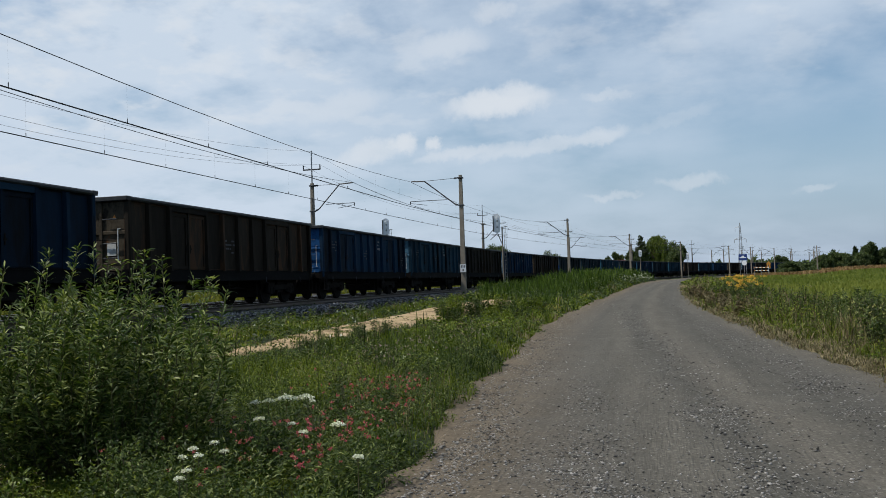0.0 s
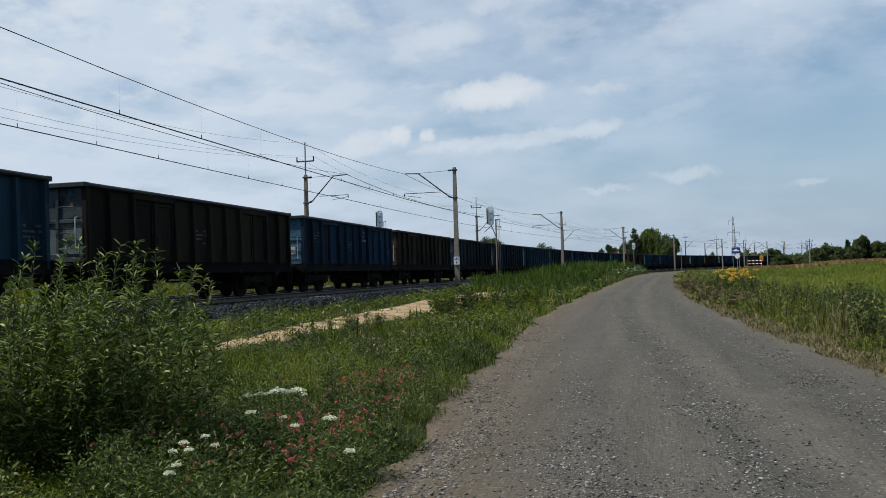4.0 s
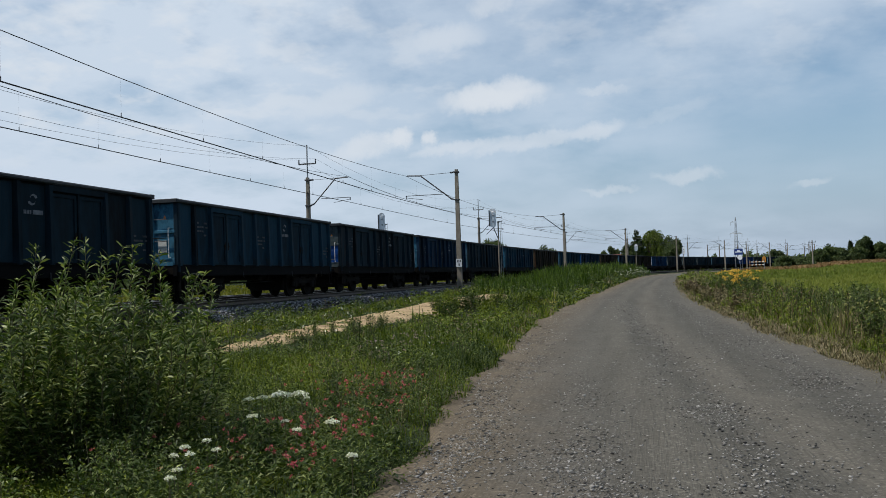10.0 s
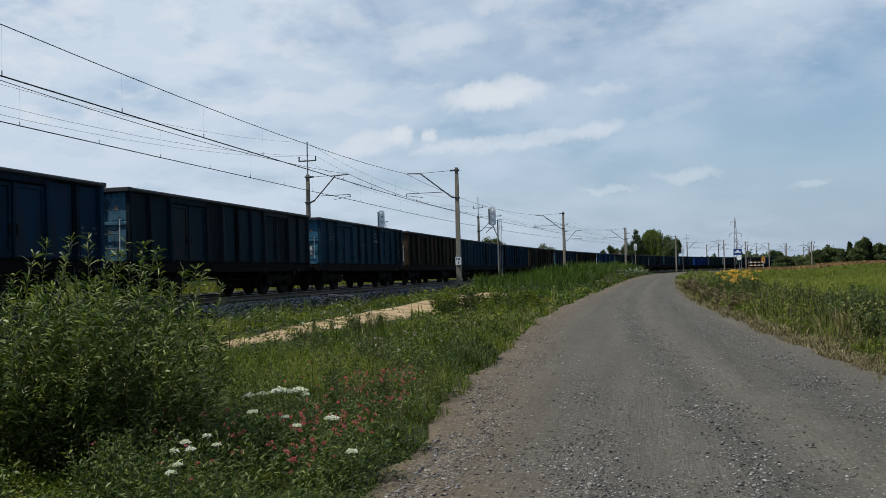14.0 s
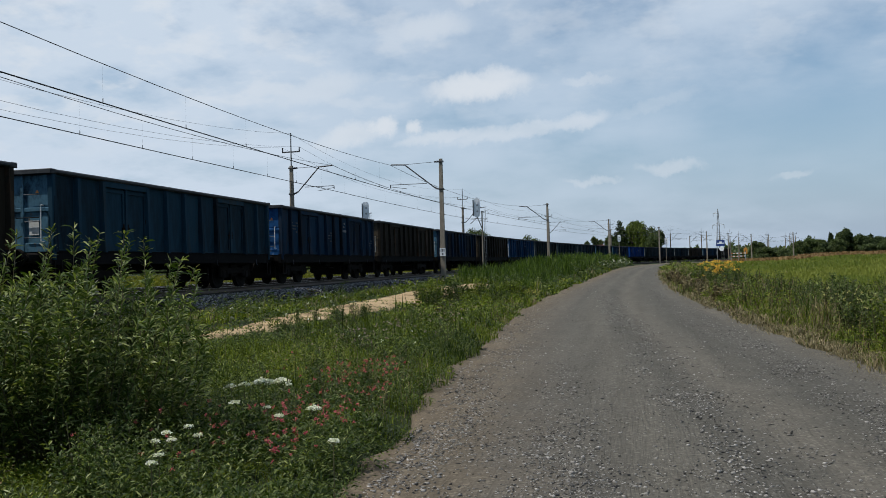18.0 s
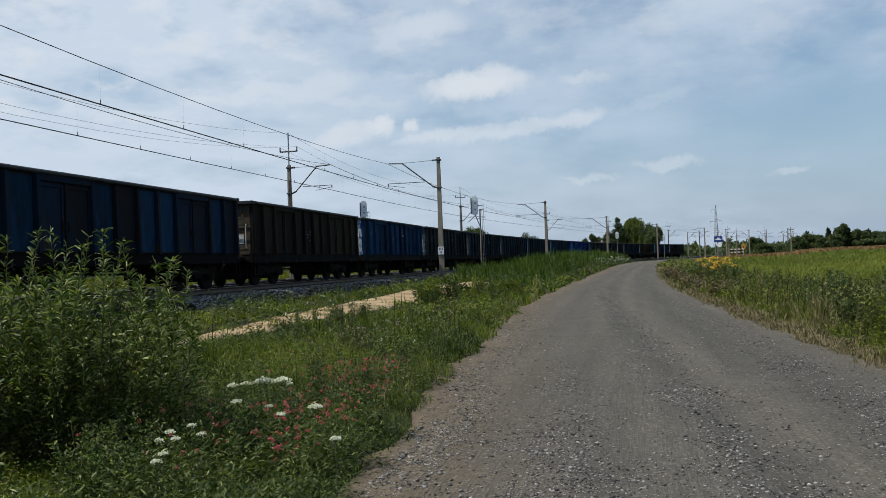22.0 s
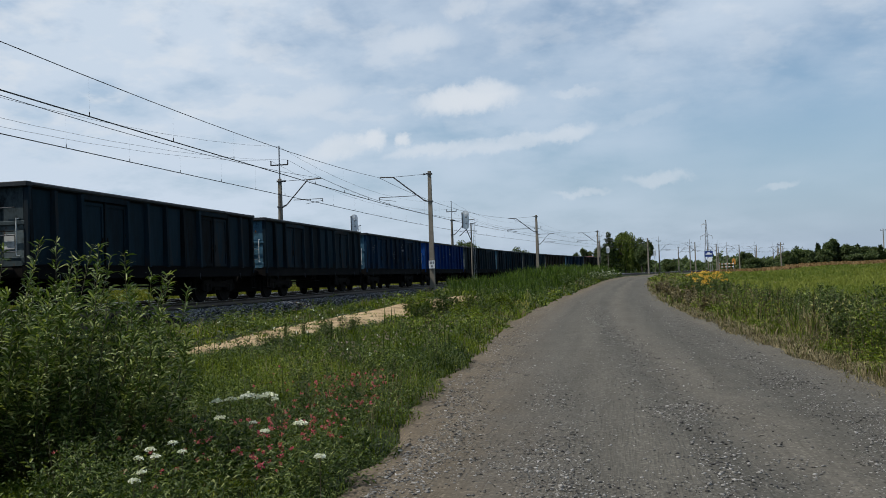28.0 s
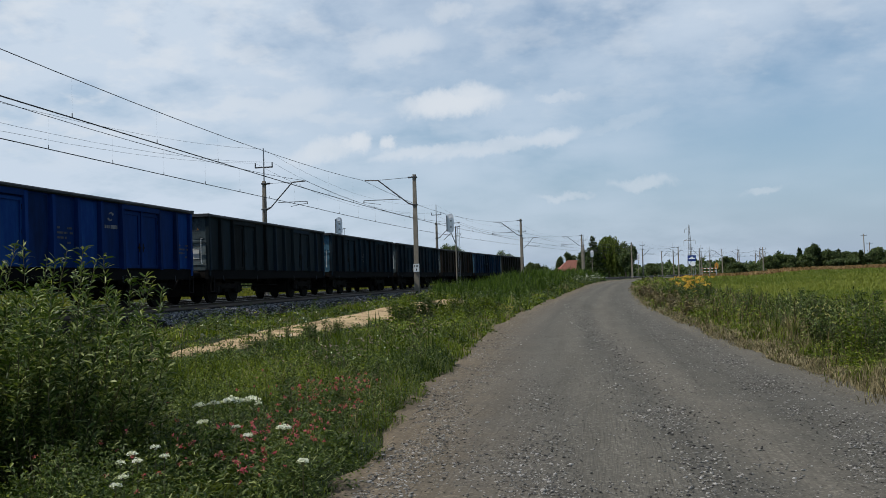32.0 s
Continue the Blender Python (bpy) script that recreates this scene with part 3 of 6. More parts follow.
# end paints: faded tones, made lighter than the sides for the sun on them
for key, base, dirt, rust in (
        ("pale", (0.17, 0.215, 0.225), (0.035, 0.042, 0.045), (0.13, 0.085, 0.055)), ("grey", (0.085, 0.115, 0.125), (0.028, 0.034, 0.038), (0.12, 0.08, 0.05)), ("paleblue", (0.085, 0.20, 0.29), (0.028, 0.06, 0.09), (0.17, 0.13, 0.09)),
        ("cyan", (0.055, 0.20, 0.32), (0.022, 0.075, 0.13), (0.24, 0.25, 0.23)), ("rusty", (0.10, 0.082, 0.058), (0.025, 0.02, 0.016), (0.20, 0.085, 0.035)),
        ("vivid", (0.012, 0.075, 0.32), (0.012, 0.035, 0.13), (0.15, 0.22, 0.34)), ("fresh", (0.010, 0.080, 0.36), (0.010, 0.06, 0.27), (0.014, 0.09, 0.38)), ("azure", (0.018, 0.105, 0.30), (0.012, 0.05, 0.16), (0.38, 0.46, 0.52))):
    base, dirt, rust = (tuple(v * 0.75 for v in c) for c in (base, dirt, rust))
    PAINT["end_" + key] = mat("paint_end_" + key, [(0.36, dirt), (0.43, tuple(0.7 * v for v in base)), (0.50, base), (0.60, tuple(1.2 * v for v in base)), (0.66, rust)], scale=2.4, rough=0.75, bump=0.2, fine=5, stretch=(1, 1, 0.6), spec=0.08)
PAINT["end_peeled"] = mat("paint_end_peeled", [(0.40, (0.03, 0.12, 0.30)), (0.47, (0.05, 0.16, 0.36)), (0.50, (0.52, 0.60, 0.64)), (0.58, (0.66, 0.70, 0.72)), (0.62, (0.06, 0.17, 0.36))], scale=4.5, rough=0.7, bump=0.2, fine=4, stretch=(1.6, 1, 0.7), spec=0.1)
M["mark"] = mat("faded_white_lettering", [(0.35, (0.05, 0.06, 0.08)), (0.65, (0.20, 0.22, 0.25))], scale=9, rough=0.7, bump=0.0)
M["mark_dim"] = mat("worn_white_lettering", [(0.35, (0.014, 0.020, 0.030)), (0.65, (0.050, 0.060, 0.074))], scale=9, rough=0.7, bump=0.0)
M["card"] = mat("paper_label", [(0.3, (0.55, 0.58, 0.58)), (0.7, (0.75, 0.76, 0.74))], scale=9, rough=0.8, bump=0.0)
M["orange"] = mat("orange_paint", [(0.3, (0.42, 0.15, 0.02)), (0.7, (0.52, 0.21, 0.03))], scale=9, rough=0.6, bump=0.0)

HALF, TOP, BAY = 6.4, 3.24, 12.8 / 12
PAINTED = ("side_wall", "side_panel", "post", "door_leaf", "header", "end_wall", "corner_post")
# grime plus the wagon's lower shade, both in this near-black colour
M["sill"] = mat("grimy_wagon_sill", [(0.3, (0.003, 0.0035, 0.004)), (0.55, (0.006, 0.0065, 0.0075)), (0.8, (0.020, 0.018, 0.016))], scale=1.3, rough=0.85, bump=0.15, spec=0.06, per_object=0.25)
M["rim"] = mat("worn_wagon_rim", [(0.3, (0.010, 0.012, 0.015)), (0.5, (0.022, 0.026, 0.031)), (0.7, (0.065, 0.070, 0.074))], scale=1.1, rough=0.65, bump=0.1, spec=0.3)


def build_wagon():
    """An open high-sided freight wagon; its side towards +x faces the road. Origin on the rails at mid length."""
    w = thing("freight_wagon", "open high-sided freight wagon", "freight wagon", "wagons of the train")
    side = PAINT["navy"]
    for sx in (1, -1):
        part("side_wall", B((min(sx * 1.25, sx * 1.285), max(sx * 1.25, sx * 1.285), -HALF + 0.04, HALF - 0.04, 1.20, TOP - 0.08)), side, w)
        part("top_rail", B((min(sx * 1.29, sx * 1.43), max(sx * 1.29, sx * 1.43), -HALF, HALF, TOP - 0.11, TOP), bevel=0.034), M["rim"], w, "worn pale-edged top rail")
        part("sole_bar", B((min(sx * 1.22, sx * 1.36), max(sx * 1.22, sx * 1.36), -HALF, HALF, 0.88, 1.22), (min(sx * 1.22, sx * 1.42), max(sx * 1.22, sx * 1.385), -HALF, HALF, 1.20, 1.228)), M["sill"], w, "grimy sill, coloured near-black as in shade")
        # hollow pressed posts, wider at the foot
        bm = bmesh.new()
        a, b, o = 0.085, 0.058, sx * 0.15
        vs = [bm.verts.new(c) for c in ((0, -a, 0), (o * 1.05, -b, 0), (o * 1.05, b, 0), (0, a, 0), (0, -a * 0.9, TOP - 1.30), (o * 0.75, -b, TOP - 1.33), (o * 0.75, b, TOP - 1.33), (0, a * 0.9, TOP - 1.30))]
        for f in ((0, 1, 5, 4), (1, 2, 6, 5), (2, 3, 7, 6), (4, 5, 6, 7), (0, 3, 2, 1)):
            bm.faces.new([vs[i] for i in f])
        bmesh.ops.recalc_face_normals(bm, faces=bm.faces)
        post = None
        for j in range(13):
            if j in (3, 9):
                continue
            m = pose(sx * 1.285, -HALF + BAY * min(max(j, 0.11), 11.89), 1.20)
            if post is None:
                post = part("post", bm, side, w)
                post.matrix_basis = m
            else:
                again(post, m)
        # dented plates between the posts, each weathered in its own way
        if sx == 1:
            gp = random.Random(17)
            panel = None
            for j in (0, 1, 4, 5, 6, 7, 10, 11):
                m = pose(1.286, -HALF + BAY * (j + 0.5), 1.26)
                if panel is None:
                    bm = bmesh.new()
                    n, wide, high = 5, BAY - 0.20, TOP - 1.42
                    grid = [[bm.verts.new((0.004 + 0.022 * math.sin(math.pi * a / n) * math.sin(math.pi * b / n) * gp.uniform(0.3, 1.0), wide * (a / n - 0.5), high * b / n)) for b in range(n + 1)] for a in range(n + 1)]
                    for a in range(n):
                        for b in range(n):
                            bm.faces.new((grid[a][b], grid[a + 1][b], grid[a + 1][b + 1], grid[a][b + 1]))
                    panel = part("side_panel", bm, side, w, smooth=True)
                    panel.matrix_basis = m
                else:
                    again(panel, m)
        # two pairs of door leaves with raised frames
        bm = bmesh.new()
        d = 0.5 * BAY - 0.06
        q = lambda x0, x1, *r: box(bm, min(sx * x0, sx * x1), max(sx * x0, sx * x1), *r)
        q(0.0, 0.012, -d, d, 0.0, 1.68)
        q(0.0, 0.045, -d, d, 1.60, 1.68)
        q(0.0, 0.045, -d, d, 0.0, 0.09)
        q(0.0, 0.045, -d, -d + 0.08, 0.09, 1.60)
        q(0.0, 0.045, d - 0.08, d, 0.09, 1.60)
        leaf, latch, hinge = None, None, None
        for j in (2, 3, 8, 9):
            m = pose(sx * 1.287, -HALF + BAY * (j + 0.5), 1.25)
            if leaf is None:
                leaf = part("door_leaf", bm, side, w)
                leaf.matrix_basis = m
                o = leaf
            else:
                o = again(leaf, m)
            e = 1 if j in (2, 8) else -1
            m2 = pose(sx * 0.04, e * (d - 0.05), 0.62)
            if latch is None:
                latch = part("latch", B((-0.015, 0.02, -0.022, 0.022, -0.13, 0.13), (-0.015, 0.03, -0.05, 0.05, -0.03, 0.03)), M["iron"], o)
                latch.matrix_basis = m2
            else:
                again(latch, m2, o)
            for z in (0.25, 0.85, 1.45):
                m3 = pose(sx * 0.03, -e * (d - 0.01), z)
                if hinge is None:
                    hinge = part("hinge", Rd(((0, 0, -0.06), (0, 0, 0.06), 0.022)), M["iron"], o)
                    hinge.matrix_basis = m3
                else:
                    again(hinge, m3, o)
        for j in (3, 9):
            c = -HALF + BAY * j
            part("header", B((min(sx * 1.285, sx * 1.385), max(sx * 1.285, sx * 1.385), c - BAY + 0.05, c + BAY - 0.05, TOP - 0.26, TOP - 0.11)), side, w)
            part("header", B((min(sx * 1.285, sx * 1.365), max(sx * 1.285, sx * 1.365), c - 0.035, c + 0.035, 1.24, TOP - 0.26)), side, w)
        # tie hooks along the sole bar
        bm = Rd(((0, 0, 0), (0, 0, -0.16), 0.012), ((0, 0, -0.16), (0, 0.09, -0.20), 0.012), n=5)
        hook = None
        for y in (-5.2, -2.1, 2.1, 5.2):
            m = pose(sx * 1.38, y, 1.0)
            if hook is None:
                hook = part("tie_hook", bm, M["mark_dim"], w)
                hook.matrix_basis = m
            else:
                again(hook, m)
    for sy in (-1, 1):
        y = lambda a, b: (min(sy * a, sy * b), max(sy * a, sy * b))
        part("end_wall", B((-1.30, 1.30, *y(HALF - 0.10, HALF - 0.06), 1.20, 2.30), bevel=0.004), side, w)
        part("end_panel", B((-1.30, 1.30, *y(HALF - 0.10, HALF - 0.063), 2.30, TOP - 0.09), bevel=0.004), side, w)
        part("end_rail", B((-1.43, 1.43, *y(HALF - 0.13, HALF + 0.07), TOP - 0.12, TOP + 0.005), bevel=0.015), M["rim"], w, "worn pale-edged top rail")
        bm = bmesh.new()
        for z0, z1 in ((1.20, 1.42), (2.20, 2.30)):
            box(bm, -1.29, 1.29, *y(HALF - 0.07, HALF - 0.025), z0, z1, bevel=0.01)
        for x0 in (-0.55, 0.49):
            box(bm, x0, x0 + 0.09, *y(HALF - 0.07, HALF - 0.015), 1.22, TOP - 0.10, bevel=0.01)
        part("end_rib", bm, side, w)
        for sx in (-1, 1):
            part("corner_post", B((sx * 1.34 - 0.07, sx * 1.34 + 0.07, *y(HALF - 0.14, HALF - 0.02), 1.0, TOP - 0.10), bevel=0.015), side, w)
            part("grab_rail", Rd(((sx * 1.12, sy * (HALF + 0.05), 1.45), (sx * 1.12, sy * (HALF + 0.05), 2.35), 0.014), ((sx * 1.12, sy * (HALF - 0.06), 1.45), (sx * 1.12, sy * (HALF + 0.05), 1.45), 0.012), ((sx * 1.12, sy * (HALF - 0.06), 2.35), (sx * 1.12, sy * (HALF + 0.05), 2.35), 0.012), n=6), M["card"], w, "pale grab rail")
            part("footstep", B((sx * 1.30 - 0.14, sx * 1.30 + 0.14, *y(HALF - 0.35, HALF - 0.02), 0.42, 0.45), (sx * 1.43 - 0.02, sx * 1.43, *y(HALF - 0.34, HALF - 0.30), 0.42, 1.0), (sx * 1.43 - 0.02, sx * 1.43, *y(HALF - 0.08, HALF - 0.04), 0.42, 1.0)), M["iron"], w)
            # buffer: sleeve, plunger and round head
            part("buffer", Rd(((sx * 0.875, sy * (HALF - 0.05), 1.05), (sx * 0.875, sy * (HALF + 0.32), 1.05), 0.13, 0.11), ((sx * 0.875, sy * (HALF + 0.32), 1.05), (sx * 0.875, sy * (HALF + 0.56), 1.05), 0.08), ((sx * 0.875, sy * (HALF + 0.56), 1.05), (sx * 0.875, sy * (HALF + 0.615), 1.05), 0.225, 0.20), n=14), M["iron"], w)
        part("coupling", Rd(((0, sy * (HALF - 0.05), 1.0), (0, sy * (HALF + 0.35), 1.0), 0.05), ((0, sy * (HALF + 0.35), 1.0), (0, sy * (HALF + 0.58), 0.86), 0.035), ((0.2, sy * HALF, 0.95), (0.22, sy * (HALF + 0.4), 0.55), 0.03), n=7), M["iron"], w)
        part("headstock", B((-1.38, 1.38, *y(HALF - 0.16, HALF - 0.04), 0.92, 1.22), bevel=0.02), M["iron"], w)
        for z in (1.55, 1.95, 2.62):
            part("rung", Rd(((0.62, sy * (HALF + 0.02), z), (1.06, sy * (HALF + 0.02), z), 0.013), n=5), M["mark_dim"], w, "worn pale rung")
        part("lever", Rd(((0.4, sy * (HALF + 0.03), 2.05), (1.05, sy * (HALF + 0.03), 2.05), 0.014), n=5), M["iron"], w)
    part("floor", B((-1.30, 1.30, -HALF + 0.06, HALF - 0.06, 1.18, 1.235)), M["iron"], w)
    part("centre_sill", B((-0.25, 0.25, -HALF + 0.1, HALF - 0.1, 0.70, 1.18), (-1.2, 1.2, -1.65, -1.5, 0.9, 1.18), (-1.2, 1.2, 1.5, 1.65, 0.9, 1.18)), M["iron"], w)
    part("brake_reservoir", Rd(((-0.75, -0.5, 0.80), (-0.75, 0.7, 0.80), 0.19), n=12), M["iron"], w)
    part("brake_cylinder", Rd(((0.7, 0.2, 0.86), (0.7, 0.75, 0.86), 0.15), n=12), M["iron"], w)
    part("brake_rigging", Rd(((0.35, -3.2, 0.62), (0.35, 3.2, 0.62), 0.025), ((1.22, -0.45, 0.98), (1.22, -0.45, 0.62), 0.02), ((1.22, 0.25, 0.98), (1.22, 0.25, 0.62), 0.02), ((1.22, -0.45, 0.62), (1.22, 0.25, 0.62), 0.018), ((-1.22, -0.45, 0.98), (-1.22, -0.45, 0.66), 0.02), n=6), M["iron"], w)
    # running gear
    bm = bmesh.new()
    for sx in (-1, 1):
        x0, x1 = (sx * 1.0 - 0.06, sx * 1.0 + 0.06)
        box(bm, x0, x1, -0.62, 0.62, 0.50, 0.72, bevel=0.02)
        box(bm, x0, x1, -1.16, -0.55, 0.62, 0.78, bevel=0.02)
        box(bm, x0, x1, 0.55, 1.16, 0.62, 0.78, bevel=0.02)
        for ya in (-0.9, 0.9):
            box(bm, x0 - 0.02, x1 + 0.02, ya - 0.13, ya + 0.13, 0.34, 0.62, bevel=0.03)
            for yb in (-0.24, 0.24):
                rod(bm, (sx * 1.0, ya + yb, 0.40), (sx * 1.0, ya + yb, 0.63), 0.085, n=9)
    box(bm, -1.0, 1.0, -0.24, 0.24, 0.40, 0.84, bevel=0.02)
    for ya in (-1.42, -0.36, 0.36, 1.42):
        box(bm, -0.72, 0.72, ya - 0.06, ya + 0.06, 0.26, 0.80, bevel=0.02)
    box(bm, -0.9, 0.9, -1.5, 1.5, 0.74, 0.90, bevel=0.02)
    wb = bmesh.new()
    rod(wb, (-1.02, 0, 0), (1.02, 0, 0), 0.08, n=10)
    for sx in (-1, 1):
        rod(wb, (sx * 0.685, 0, 0), (sx * 0.755, 0, 0), 0.485, 0.485, n=28)
        rod(wb, (sx * 0.755, 0, 0), (sx * 0.82, 0, 0), 0.465, 0.46, n=28)
        rod(wb, (sx * 0.82, 0, 0), (sx * 0.835, 0, 0), 0.37, 0.34, n=20)
        box(wb, sx * 0.835 - 0.012, sx * 0.835 + 0.012, -0.03, 0.03, 0.20, 0.30)
    bogie, axle = None, None
    for sy in (-1, 1):
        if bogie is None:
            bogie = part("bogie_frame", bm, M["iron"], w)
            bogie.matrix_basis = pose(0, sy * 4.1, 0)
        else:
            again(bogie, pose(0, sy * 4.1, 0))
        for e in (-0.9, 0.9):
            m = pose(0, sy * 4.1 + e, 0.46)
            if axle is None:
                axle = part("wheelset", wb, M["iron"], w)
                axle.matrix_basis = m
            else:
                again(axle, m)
    return w


# number of the wagon, its shade-darkened side paint, its sun-lightened end paint and its markings
TRAIN = [
    (-2, "blue", "paleblue", 0), (-1, "navy", "paleblue", 0), (0, "brown", "rusty", 0), (1, "blue", "azure", 1), (2, "teal", "paleblue", 2), (3, "umber", "pale", 0),
    (4, "blue", "paleblue", 1), (5, "brown", "rusty", 0), (6, "olive", "vivid", 0), (7, "slate", "pale", 2), (8, "teal", "cyan", 1), (9, "slate", "vivid", 2),
    (10, "blue", "cyan", 2), (11, "slate", "paleblue", 0), (12, "teal", "cyan", 2), (13, "brown", "rusty", 0), (14, "teal", "paleblue", 0), (15, "blue", "azure", 2),
    (16, "brown", "rusty", 0), (17, "mixed", "paleblue", 0), (18, "umber", "rusty", 0), (19, "royal", "peeled", 1), (20, "olive", "pale", 2), (21, "slate", "pale", 2),
    (22, "slate", "pale", 0), (23, "slate", "paleblue", 0), (24, "blue", "paleblue", 2), (25, "bright", "fresh", 1), (26, "olive", "pale", 0), (27, "slate", "paleblue", 0),
    (28, "slate", "pale", 0), (29, "brown", "pale", 0), (30, "blue", "paleblue", 0), (31, "umber", "pale", 0),
]
SIDE_WORD = {"navy": "dark navy blue", "blue": "weathered blue", "royal": "royal blue", "bright": "freshly painted bright blue", "teal": "faded grey-blue", "slate": "dark slate blue",
             "olive": "dirty olive grey", "brown": "rusty brown", "umber": "dark brown", "mixed": "patched blue and brown"}
END_WORD = {"pale": "pale grey", "paleblue": "pale blue", "cyan": "light blue", "rusty": "rust-streaked", "peeled": "white peeling", "vivid": "vivid blue", "fresh": "bright blue", "azure": "blue peeling"}


def lettering():
    """Bars for unreadable writing, and a plain emblem shape with a bar below, lying on the panels."""
    g = random.Random(5)
    bm = bmesh.new()
    for row in range(4):
        y = -0.30
        while y < 0.26:
            k = g.uniform(0.03, 0.16)
            if g.random() < 0.8 - 0.12 * row:
                box(bm, 0, 0.004, y, y + k, -0.13 * row, -0.13 * row + 0.055)
            y += k + 0.018
    em = bmesh.new()
    for a0 in (20, 200):
        for k in range(7):
            a, b = radians(a0 + 20 * k), radians(a0 + 20 * (k + 1))
            r0, r1 = 0.09, 0.17 - 0.012 * k
            vs = [em.verts.new((0.004, r * math.cos(t), r * math.sin(t))) for r, t in ((r0, a), (r1, a), (r1, b), (r0, b))]
            em.faces.new(vs)
    for y, k in ((-0.30, 0.08), (-0.20, 0.08), (-0.10, 0.05)):
        box(em, 0, 0.004, y, y + k, -0.34, -0.25)
    box(em, 0, 0.004, 0.0, 0.34, -0.345, -0.24)
    return tagged(part("lettering", bm, M["mark_dim"]), kind="stuff"), part("emblem", em, M["mark"], None, "white emblem and bar")


def build_train():
    first = build_wagon()
    bars, emblem = lettering()
    tick = part("label_card", B((-0.14, 0.14, -0.006, 0.0, -0.18, 0.18)), M["card"], None, "white card in a frame")
    tri = bmesh.new()
    tri.faces.new([tri.verts.new(c) for c in ((-0.05, 0, 0), (0.05, 0, 0), (0.0, 0, 0.09))])
    tri = part("warning_sign", tri, M["orange"], None, "small orange warning triangle")
    wagons = {}
    for n, side, end, marks in TRAIN:
        w = first if n == TRAIN[0][0] else copy_thing(first, Matrix.Identity(4))
        wagons[n] = w
        tagged(w, f"{SIDE_WORD[side]} open freight wagon with {END_WORD[end]} end wall")
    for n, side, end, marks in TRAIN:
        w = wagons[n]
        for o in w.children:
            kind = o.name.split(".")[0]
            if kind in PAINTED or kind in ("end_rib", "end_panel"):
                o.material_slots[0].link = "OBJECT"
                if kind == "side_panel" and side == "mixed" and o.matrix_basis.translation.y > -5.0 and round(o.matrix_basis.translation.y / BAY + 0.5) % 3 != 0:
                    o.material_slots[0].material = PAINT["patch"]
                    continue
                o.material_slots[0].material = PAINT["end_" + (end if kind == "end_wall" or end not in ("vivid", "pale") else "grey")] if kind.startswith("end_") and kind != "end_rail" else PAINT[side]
        if marks:
            for y, z in ((-HALF + BAY * 1.5, 2.55), (-HALF + BAY * 5.5, 2.25), (-HALF + BAY * 11.5, 2.0)):
                again(bars, pose(1.316, y, z), w)
            again(emblem, pose(1.316, -HALF + BAY * 7.5, 2.72), w)
        elif n % 3 == 0:
            again(bars, pose(1.316, -HALF + BAY * 5.5, 2.2), w)
        if n % 2 == 0:
            again(tick, pose(0.85, -HALF + 0.052, 1.8), w)
        if n % 3 != 1:
            again(tri, pose(0.95, -HALF + 0.05, 2.66), w)
    for o in (bars, emblem, tick, tri):
        bpy.data.objects.remove(o)
    return wagons


WAGONS = build_train()


# how far the couplings let each wagon hang back
SLACK = {0: 0.21, 1: 0.24, 2: 0.23, 3: 0.32, 4: 0.45, 5: 0.5, 6: 0.42, 7: 0.3, 8: 0.35, 9: 0.4, 10: 0.27, 11: 0.14, 12: 0.15, 13: 0.19, 14: 0.22, 15: 0.18, 16: 0.2, 17: 0.43, 18: 0.39, 19: 0.27, 20: 0.32, 21: 0.34, 22: 0.27, 23: 0.17, 24: 0.11, 25: 0.06, 26: 0.04}


def wagon_pose(n, t):
    """Where wagon n stands at t seconds: the train slowly gains speed."""
    s = 19.93 + 14.04 * n + SLACK.get(n, 0.1) - 10.884 * t - 0.00843 * t * t + HALF
    (x0, y0, _), (x1, y1, _) = track(s - 4.1), track(s + 4.1)
    return pose((x0 + x1) / 2, (y0 + y1) / 2, RAIL_Z, 0, 0, -math.degrees(math.atan2(x1 - x0, y1 - y0)))


# ---- masts and overhead line ----
CONTACT, CARRIER = 5.71, 7.35


def mast_concrete(height):
    """Tapered concrete mast; local +x points to its track."""
    bm = bmesh.new()
    n = 8
    for k in range(n + 1):
        z = -0.7 + (height + 0.7) * k / n
        a = 0.135 - 0.05 * k / n
        for x, y in ((-a * 1.25, -a), (a * 1.25, -a), (a * 1.25, a), (-a * 1.25, a)):
            bm.verts.new((x, y, z))
    bm.verts.ensure_lookup_table()
    for k in range(n):
        for j in range(4):
            a, b = k * 4 + j, k * 4 + (j + 1) % 4
            bm.faces.new([bm.verts[i] for i in (a, b, b + 4, a + 4)])
    bm.faces.new([bm.verts[n * 4 + j] for j in range(4)])
    bmesh.ops.bevel(bm, geom=[e for e in bm.edges if abs(e.verts[0].co.z - e.verts[1].co.z) > 0.5], offset=0.02, segments=1, affect="EDGES")
    return bm


